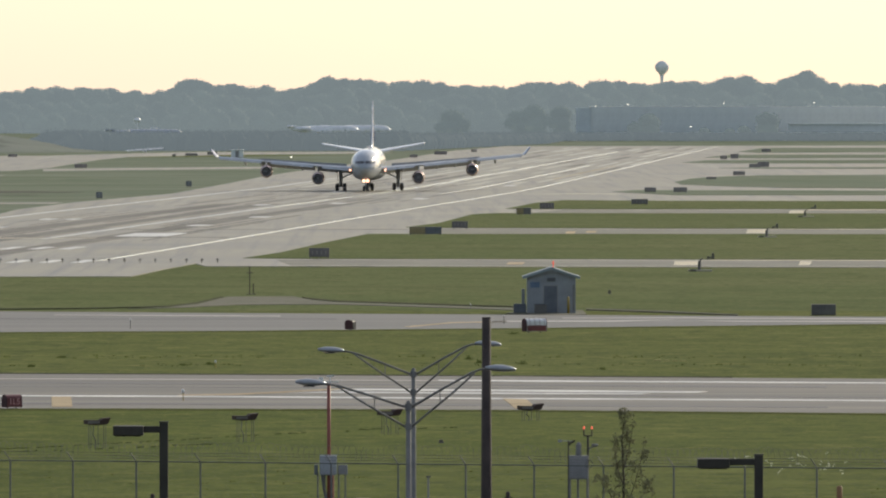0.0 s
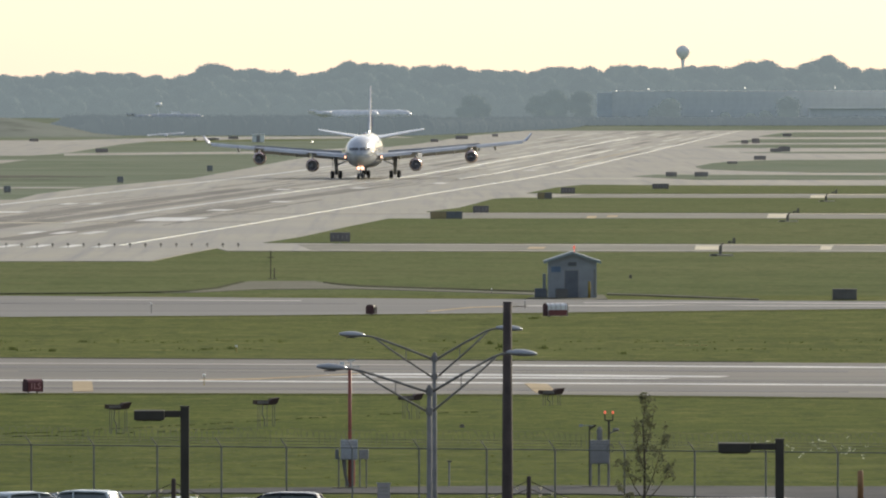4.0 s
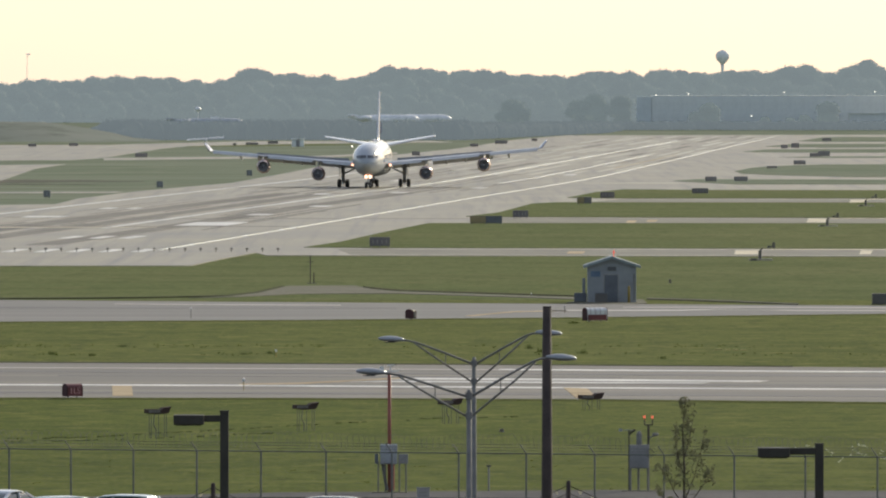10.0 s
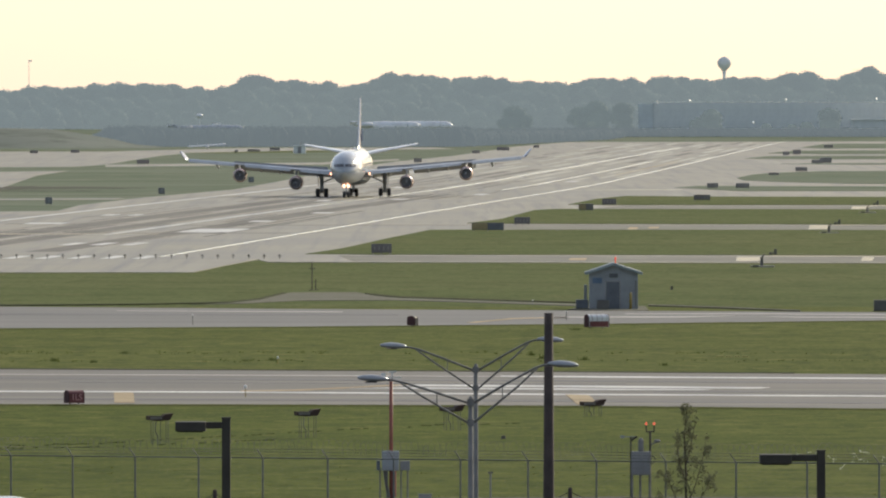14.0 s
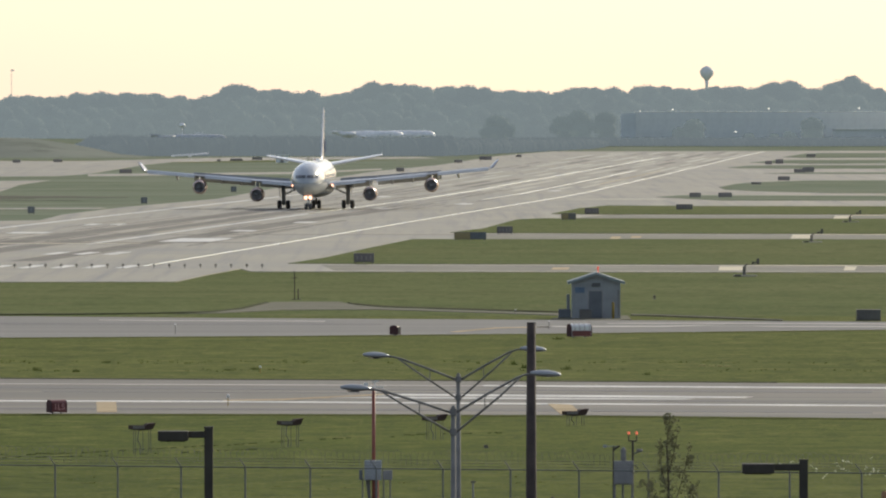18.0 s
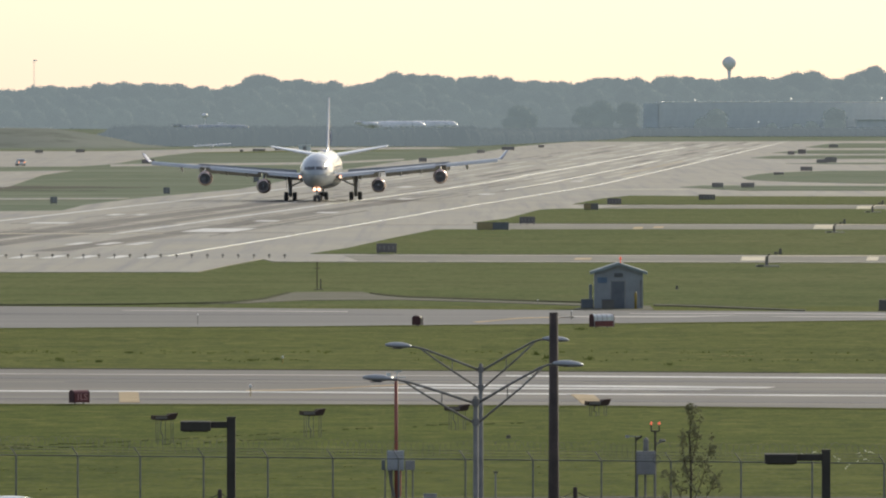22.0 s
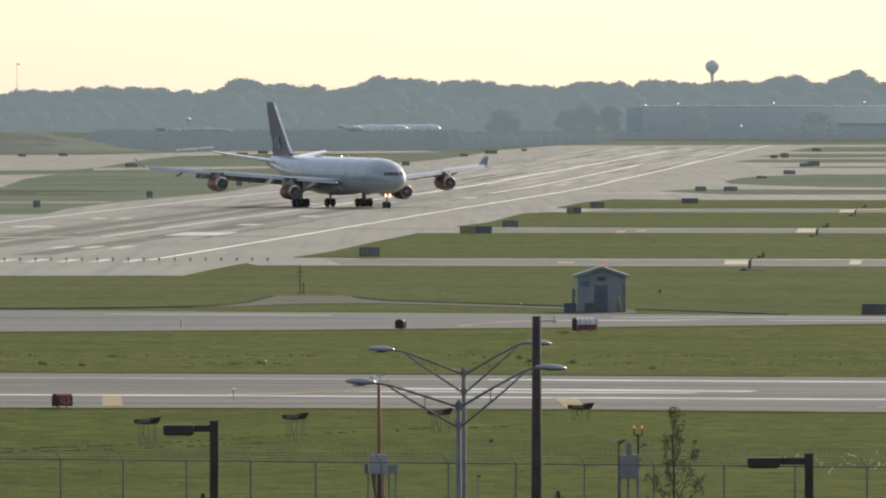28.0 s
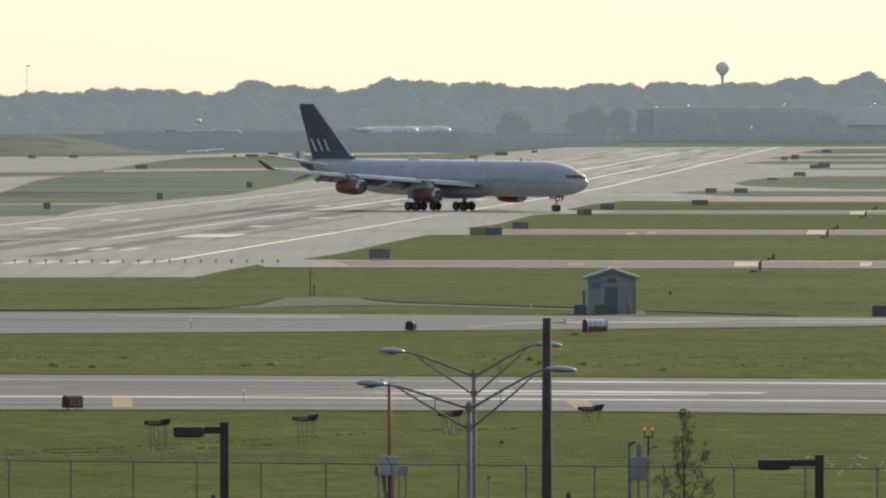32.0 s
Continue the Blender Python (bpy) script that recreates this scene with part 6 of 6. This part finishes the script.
def far_lamp(x, y, z0, z):
    t = thing("area_lamp", "tall area lamp, its glowing head standing for a far glint", "street lamp", pose(x, y, z0), group="area lamps")
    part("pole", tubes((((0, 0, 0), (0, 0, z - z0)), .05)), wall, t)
    # Emissive head stands in for distant sun glints and lamps.
    part("head", boxes(((-.22, -.2, z - z0), (.22, .2, z - z0 + .2)), bevel=.05), LAMP_S, t, "glowing head for a distant glint")


for x, z in ((75.694, 13.185), (87.231, 13.793), (121.637, 14.197), (154.02, 14.4), (109.898, 5.899), (96.338, 2.863), (138.436, 5.899)):
    far_lamp(x, 4655.0, 1.0, z)

t = thing("water_tower", "grey single-pedestal water tower over the trees", "water tower", pose(105.352, 4930.0, 3.0))
zb, zt = 25.08 - 3, 30.225 - 3
R = 2.615
rings = [(0, .9), (3, .62), (zb - 2.2, .55), (zb - .3, .75)]
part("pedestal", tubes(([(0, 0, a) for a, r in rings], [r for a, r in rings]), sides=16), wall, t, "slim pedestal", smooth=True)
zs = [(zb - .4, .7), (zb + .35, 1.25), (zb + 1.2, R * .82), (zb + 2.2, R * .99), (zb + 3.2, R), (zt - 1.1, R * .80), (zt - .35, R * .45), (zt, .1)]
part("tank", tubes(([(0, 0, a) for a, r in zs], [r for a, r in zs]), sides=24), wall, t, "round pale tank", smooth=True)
t = thing("lattice_mast", "thin pale lattice mast far behind the trees", "mast", pose(-158.403, 4930.0, 3.0))
zt = 28.296 - 3
for dx, dy in ((-.35, -.2), (.35, -.2), (0, .4)):
    part("leg", tubes((((dx, dy, 0), (dx * .5, dy * .5, zt)), .03)), WHITE, t)
for k in range(10):
    a, b = zt * k / 10, zt * (k + 1) / 10
    part("brace", tubes((((-.3, -.2, a), (.3, -.2, b)), .018)), WHITE, t)
part("lamp_frame", boxes(((-.2, -.2, zt), (1.1, .2, zt + .5)), bevel=.03), WHITE, t)


# ---------------------------------------------------------------- parked aircraft far away
JETWHITE = mat("glossy_white_jet_paint", (0.88, 0.88, 0.85), 0.36, vary=0.04, spec=0.8)
# Dimmer copy of the white jet paint, with haze put into its colour.
JETGREY = mat("haze_dimmed_jet_paint", (0.50, 0.52, 0.52), 0.4, vary=0.06)


def jet(x, y, turn, L, label, tall, zc=6.15, paint=JETWHITE):
    """A small parked jet: body, wings, tail, engines at the rear."""
    t = thing("parked_jet", label, "aircraft", pose(x, y, 0, 0, 0, turn), group="jets parked beyond the hedge")
    r = 1.55
    prof = [(.50, .02), (.49, .3), (.465, .6), (.43, .85), (.38, .97), (.2, 1), (-.15, 1), (-.28, .85), (-.4, .5), (-.48, .2), (-.5, .05)]
    part("fuselage", loft(bmesh.new(), [ellipse(a * L, zc + (.4 if a < -.3 else 0), r * q, r * q, 18) for a, q in prof]), paint, t, "white fuselage", smooth=True)
    for s in (1, -1):
        part("wing", loft(bmesh.new(), [section(a, c, s * yy, zc - 1.1 + zz, .1) for a, c, yy, zz in ((L * .08, 5.0, 1.0, 0), (L * -.06, 1.6, 11.5, .7))]), paint, t)
        part("engine", tubes((((-L * .22, s * 2.1, zc + .5), (-L * .30, s * 2.1, zc + .5), (-L * .36, s * 2.1, zc + .5)), (.6, .68, .45)), sides=12), paint, t, smooth=True)
        part("tailplane", loft(bmesh.new(), [section(a, c, s * yy, zc + 1.2, .1) for a, c, yy in ((-L * .45, 2.4, .1), (-L * .51, 1.2, 4.2))]), paint, t)
        part("landing_gear", tubes((((-1, s * 1.6, 0), (-1, s * 1.6, zc - 1.0)), .14)), STRUT, t)
    part("landing_gear", tubes((((L * .38, 0, 0), (L * .38, 0, zc - 1.0)), .12)), STRUT, t)
    part("fin", loft(bmesh.new(), [section(a, c, 0, z, .1, True) for a, c, z in ((-L * .34, 4.6, zc + .6), (-L * .44, 2.6, zc + tall))]), paint, t)


jet(-18.946, 4150.0, 4, 21.5, "white parked jet beyond the hedge", 1.6)
jet(-8.552, 4185.0, 4, 21.5, "white parked jet beyond the hedge, partly hidden", 1.6)
jet(-76.0, 4150.0, 4, 24.0, "grey-white parked jet beyond the hedge, low behind the leaves", 1.6, 5.0, JETGREY)
jet(-63.0, 4225.0, 4, 24.0, "white parked jet hidden but for its tail fin", 3.4, 3.6)
t = thing("radome", "small white radar dome on a slim tower behind the hedge", "radar", pose(-83.9, 4420.0, 0))
part("tower", tubes((((0, 0, 0), (0, 0, 8.2)), (.3, .2)), sides=10), JETWHITE, t, "slim pale tower")
part("dome", loft(bmesh.new(), [[(r * math.cos(k * math.tau / 16), r * math.sin(k * math.tau / 16), z) for k in range(16)] for r, z in ((.8, 8.21), (1.15, 8.5), (1.2, 8.9), (.9, 9.35), (.4, 9.6))]), JETWHITE, t, "white dome", smooth=True)
t = thing("light_aircraft", "small white high-wing aircraft parked beyond the taxiway", "aircraft", pose(-71.7, 3900.0, -.2, 0, -4, 8))
part("wing", loft(bmesh.new(), [[(xx, yy, 1.15 + zz) for xx, yy, zz in ((-5.6, -.7, 0), (5.6, -.7, 0), (5.6, .7, .12), (-5.6, .7, .12))], [(xx, yy, 1.45 + zz) for xx, yy, zz in ((-5.6, -.6, 0), (5.6, -.6, 0), (5.6, .6, .1), (-5.6, .6, .1))]]), WHITE, t, "long white wing")
part("fuselage", loft(bmesh.new(), [[(r * .30 * math.cos(k * math.tau / 10), yy, .85 + r * .30 * math.sin(k * math.tau / 10)) for k in range(10)] for yy, r in ((-2.2, .4), (-1.5, 1), (1, 1), (4.5, .25))]), WHITE, t, smooth=True)
for s in (-1, 1):
    part("landing_gear", boxes(((s * .65 - .05, -.1, 0), (s * .65 + .05, .1, .5))), STRUT, t)


t = thing("equipment_shelter", "small blue-grey equipment shelter beyond the runway", "shed", pose(-41.20, 3644.9, PAVED))
part("wall", boxes(((-1.7, -1.2, 0), (1.7, 1.2, 2.0)), bevel=.03), wall, t)
part("roof", boxes(((-1.85, -1.35, 2.005), (1.85, 1.35, 2.25)), bevel=.04), wall, t)
part("door", boxes(((-.5, -1.26, .05), (.5, -1.205, 1.9)), bevel=.01), BOXG, t)
part("aerial", tubes((((.3, 0, 2.2), (.3, 0, 3.3)), .05)), STEEL, t)
t = thing("edge_light", "lit runway lamp shining far away", "airfield light", pose(-25.35, 3554.5, 0))
part("stem", tubes((((0, 0, 0), (0, 0, .5)), .06)), STEEL, t)
part("lens", tubes((((0, 0, .5), (0, 0, .62), (0, 0, .8)), (.2, .24, .1)), sides=10), LAMP_S, t, "lit white lamp", smooth=True)


# ---------------------------------------------------------------- the sapling by the fence
def sapling(x, y, h):
    """A young tree with one leader, a strong side limb and a broad skirt of low boughs."""
    rng = random.Random(3)
    t = thing("sapling", "slender young tree with sparse dark leaves and a broad skirt", "tree", pose(x, y, 0))
    limbs = [([(0, 0, 0), (.03, 0, h * .4), (-.05, .03, h * .75), (.08, 0, h)], .26, 500),
             ([(0, 0, h * .12), (.45, .1, h * .34), (.72, .1, h * .54), (.92, .1, h * .74)], .20, 165),
             ([(0, 0, h * .10), (-.42, .1, h * .22), (-.66, 0, h * .34), (-.82, 0, h * .46)], .24, 130),
             ([(0, 0, h * .08), (.5, -.1, h * .18), (.86, -.1, h * .28), (1.08, 0, h * .40)], .25, 140),
             ([(0, 0, h * .06), (-.6, .2, h * .12), (-1.0, .2, h * .19), (-1.2, .2, h * .27)], .20, 80),
             ([(.02, 0, h * .35), (-.22, .1, h * .50), (-.34, .1, h * .62), (-.36, 0, h * .72)], .15, 60),
             ([(.02, 0, h * .5), (.2, .1, h * .64), (.34, .1, h * .76), (.42, 0, h * .88)], .12, 50)]
    vs, fs = [], []
    for i, (l, wide, leaves) in enumerate(limbs):
        part("branch" if i else "trunk", tube(bmesh.new(), l, [.03, .022, .014, .006] if i else [.06, .045, .03, .012], 6), BARK, t)
        clumps = []
        for k in range(max(5, leaves // 11)):
            u = rng.uniform(.22 if i == 0 else .3, 1)
            j = min(int(u * 3), 2)
            p = Vector(l[j]).lerp(Vector(l[j + 1]), u * 3 - j)
            w = wide * (1.25 - u * .7)
            q = p + Vector((rng.gauss(0, w), rng.gauss(0, w), rng.gauss(.05, w * .7)))
            part("branch", tube(bmesh.new(), [tuple(p), tuple(p.lerp(q, .6) + Vector((0, 0, -.02))), tuple(q)], [.010, .007, .003], 5), BARK, t)
            clumps.append(q)
        for k in range(leaves):
            p = rng.choice(clumps) + Vector((rng.gauss(0, .075), rng.gauss(0, .075), rng.gauss(0, .09)))
            a = Vector((rng.gauss(0, 1), rng.gauss(0, 1), rng.gauss(0, 1))).normalized()
            b = a.orthogonal().normalized()
            s = rng.uniform(.05, .115)
            n = len(vs)
            vs += [tuple(p + a * s), tuple(p + b * s * .5), tuple(p - a * s), tuple(p - b * s * .5)]
            fs.append((n, n + 1, n + 2, n + 3))
    me = bpy.data.meshes.new("leaves")
    me.from_pydata(vs, [], fs)
    me.materials.append(LEAF)
    part("crown", me, None, t, "sparse dark green leaves")


sapling(10.226, 556.0, 5.04)


# ---------------------------------------------------------------- uneven grass by the fence and between the runways
def tufts(name, count, x_half, y0, y1, lo, hi, seed, label, leaf=None):
    """Short uneven grass: many small blades in clumps, one sheet of stuff."""
    rng = random.Random(seed)
    vs, fs = [], []
    while len(fs) < count:
        y = rng.uniform(y0, y1)
        x = rng.uniform(-x_half, x_half) * y / y1
        if noise.noise(Vector((x * .12, y * .06, seed))) + rng.uniform(-.5, .5) < 0:
            continue
        for k in range(4):
            px, py = x + rng.gauss(0, .12), y + rng.gauss(0, .2)
            h, w = rng.uniform(lo, hi), rng.uniform(.02, .05)
            dx = rng.gauss(0, .06)
            i = len(vs)
            vs += [(px - w, py, -.01), (px + w, py, -.01), (px + dx, py + rng.gauss(0, .05), h)]
            fs.append((i, i + 1, i + 2))
    me = bpy.data.meshes.new(name)
    me.from_pydata(vs, [], fs)
    me.materials.append(leaf or BLADES)
    tagged(new(name, me), label, "grass", kind="stuff")


BLADES = leafy("grass_blades", (0.11, 0.13, 0.030), (0.175, 0.19, 0.060))
tufts("weeds", 500, 27.5, 566, 640, .03, .09, 3, "scattered weeds along the fence and road")

RANK = leafy("rank_weed_blades", (0.060, 0.082, 0.022), (0.115, 0.135, 0.040))
tufts("weeds", 420, 34, 908, 918, .05, .16, 5, "low dark streak of rank weeds in the grass", RANK)
tufts("weeds", 260, 33, 882, 890, .05, .14, 6, "thin dark streak of rank weeds in the grass", RANK)


def weed_clumps(places):
    """Bushy clumps of dark weeds: x, y, radius and height of each."""
    rng = random.Random(50)
    vs, fs = [], []
    for x, y, r, h in places:
        for k in range(26):
            px, py = x + rng.gauss(0, r * .45), y + rng.gauss(0, r * .45)
            i = len(vs)
            vs += [(px - .035, py, 0), (px + .035, py, 0), (px + rng.gauss(0, .12), py + .1, h * rng.uniform(.35, 1))]
            fs.append((i, i + 1, i + 2))
    me = bpy.data.meshes.new("weed_clumps")
    me.from_pydata(vs, [], fs)
    me.materials.append(RANK)
    tagged(new("weed_clumps", me), "bushy clumps of dark weeds in the mown grass", "weeds", kind="stuff")


weed_clumps(((-26.73, 885.0, .30, .34), (-23.94, 880.6, .26, .26), (-22.6, 911.0, .3, .20), (-11.8, 888.0, .35, .26), (-13.6, 885.0, .4, .2), (6.6, 893.0, .4, .40), (9.4, 889.0, .3, .36), (5.9, 905.0, .3, .3), (9.9, 999.0, .35, .25), (14.6, 872.0, .3, .24)))


def fringe(name, line, count, seed, label):
    """Ragged grass blades leaning over the edge of a pavement, along a line of (x, y)."""
    rng = random.Random(seed)
    vs, fs = [], []
    for k in range(count):
        u = rng.uniform(0, len(line) - 1.001)
        (xa, ya), (xb, yb) = line[int(u)], line[int(u) + 1]
        f = u - int(u)
        x, y = xa + (xb - xa) * f, ya + (yb - ya) * f
        if noise.noise(Vector((x * .25, y * .1, seed))) < rng.uniform(-.9, .2):
            continue
        y -= abs(rng.gauss(0, .7))
        h, w = rng.uniform(.055, .085), rng.uniform(.08, .25)
        i = len(vs)
        vs += [(x - w, y, -.01), (x + w, y, -.01), (x + rng.gauss(0, .1), y + rng.uniform(.4, .9), h)]
        fs.append((i, i + 1, i + 2))
    me = bpy.data.meshes.new(name)
    me.from_pydata(vs, [], fs)
    me.materials.append(BLADES)
    tagged(new(name, me), label, "grass", kind="stuff")


fringe("grass_fringe", [(-37.6, 762.4), (-26.0, 762.4), (-8.6, 761.7), (8.6, 758.4), (25.6, 751.7), (36.3, 747.8)], 24000, 41, "ragged grass along the crossing runway")
fringe("grass_fringe", [(-49.1, 995.4), (-34.2, 1002.4), (-11.5, 1009.4), (11.6, 1021.4), (35.3, 1036.2), (50.7, 1043.7)], 20000, 42, "ragged grass along the taxiway")
PETALS = leafy("pale_seed_heads", (0.70, 0.68, 0.55), (0.85, 0.82, 0.66))
rng = random.Random(31)
vs, fs = [], []
for k in range(34):
    x, y = rng.gauss(20.92, 1.5), rng.uniform(632, 668)
    for q in range(3):
        px, pz, r = x + rng.gauss(0, .06), rng.uniform(.06, .16), rng.uniform(.02, .055)
        i = len(vs)
        vs += [(px - r, y, pz), (px, y - r * 2, pz - r * .4), (px + r, y, pz), (px, y + r * 2, pz + r * .8)]
        fs += [(i, i + 1, i + 2, i + 3), ]
me = bpy.data.meshes.new("seed_heads")
me.from_pydata(vs, [], fs)
me.materials.append(PETALS)
tagged(new("seed_heads", me), "scattered pale seed heads in the grass", "weeds", kind="stuff")


# ---------------------------------------------------------------- what moves
ROLL_OUT = [
    (0, -2.73, 2431.1, -1.46), (0.5, -3.40, 2422.0, -1.48), (1, -4.03, 2412.9, -1.45), (1.5, -4.56, 2404.0, -1.50),
    (2, -5.11, 2395.3, -1.58), (2.5, -5.52, 2386.5, -1.70), (4.5, -7.65, 2352.1, -1.91), (5, -8.08, 2343.7, -1.81),
    (5.5, -8.62, 2335.7, -1.82), (6, -9.02, 2327.7, -1.77), (6.5, -9.42, 2319.9, -1.65), (7, -9.85, 2312.3, -1.72),
    (7.5, -10.35, 2304.8, -1.68), (8, -10.72, 2297.3, -1.56), (8.5, -11.14, 2289.6, -1.56), (9, -11.52, 2281.6, -1.67),
    (9.5, -11.91, 2273.5, -1.77), (10, -12.33, 2265.5, -1.88), (10.5, -12.69, 2257.7, -1.97), (11, -13.18, 2250.4, -2.09),
    (11.5, -13.52, 2243.4, -2.22), (12, -13.99, 2236.3, -2.34), (12.5, -14.51, 2229.2, -2.29), (13, -14.91, 2222.1, -2.29),
    (13.5, -15.36, 2215.1, -2.27), (15.5, -17.00, 2187.6, -2.15), (16, -17.37, 2180.9, -2.19), (16.5, -17.70, 2174.6, -2.25),
    (17, -18.00, 2168.0, -2.27), (17.5, -18.37, 2161.6, -2.26), (18, -18.74, 2155.7, -2.34), (18.5, -19.09, 2150.7, -2.40),
    (19, -19.37, 2146.3, -2.53), (19.5, -19.70, 2142.5, -2.61), (20, -20.02, 2138.9, -2.48), (20.5, -20.33, 2135.2, -2.38),
    (21, -20.51, 2131.6, -2.13), (21.5, -20.72, 2128.4, -1.85), (22, -20.99, 2125.6, -1.65), (22.5, -21.06, 2123.2, -1.16),
    (23, -21.25, 2121.3, -0.42), (23.5, -21.32, 2119.4, 0.32), (24, -21.28, 2117.2, 1.24), (24.5, -21.18, 2114.0, 2.71),
    (25, -20.87, 2109.7, 4.55), (25.5, -20.51, 2104.3, 6.75), (27.5, -17.43, 2079.1, 17.17), (28, -16.31, 2073.2, 20.00),
    (29, -13.54, 2062.7, 25.94), (30, -9.98, 2054.1, 32.15), (31, -5.66, 2046.9, 38.45), (32, -0.75, 2040.5, 44.99),
]

SERVICE_RUN = [(0, -199.05, 3085, 0), (10, -136.01, 3085, 0), (14, -113.21, 3085, 0), (15.5, -106.46, 3080, 0), (19.5, -103.95, 3075, 10), (20.5, -102.71, 3068, 20), (21.5, -101.45, 3058, 70), (22.5, -101.31, 3050, 130), (23.5, -101.97, 3046, 170), (24, -102.60, 3045, 180), (24.5, -103.27, 3045, 180), (26, -108.43, 3045, 180), (32, -150.13, 3045, 180)]


def motions():
    """The airliner rolls towards the camera, slows down and turns off to its left."""
    lean = lambda t: float(np.interp(t, (0, 24, 28, 30, 32), (0.5, 0.5, 0.12, -0.1, -0.15)))      # sideways, with the slope of the pavement
    walk(plane, [(t, pose(x, y, PAVED + 0.04, lean(t), 0, yaw - 90)) for t, x, y, yaw in ROLL_OUT])

    # its wheels roll with the way covered
    way = [0.0]
    for (t0, xa, ya, _), (t1, xb, yb, _) in zip(ROLL_OUT, ROLL_OUT[1:]):
        way.append(way[-1] + math.hypot(xb - xa, yb - ya))
    times = [k / FPS for k in range(int(32 * FPS) + 1)]
    rolled = np.interp(times, [r[0] for r in ROLL_OUT], way)
    for ob, x, y, r in WHEELS:
        walk(ob, [(t, Matrix.Translation((x, y, r)) @ Matrix.Rotation(d / r, 4, "Y")) for t, d in zip(times, rolled)])
    # its spoilers fold down while it turns off
    for ob, foot, axis in SPOILERS:
        up, down = Matrix.Translation(foot), Matrix.Translation(foot) @ Matrix.Rotation(radians(-41), 4, axis)
        walk(ob, [(0.0, up), (27.2, up), (28.3, down), (32.0, down)])
    # the service car drives in, turns round and leaves again
    walk(SERVICE, [(t, pose(x, y, PAVED, 0, 0, a)) for t, x, y, a in SERVICE_RUN])


motions()
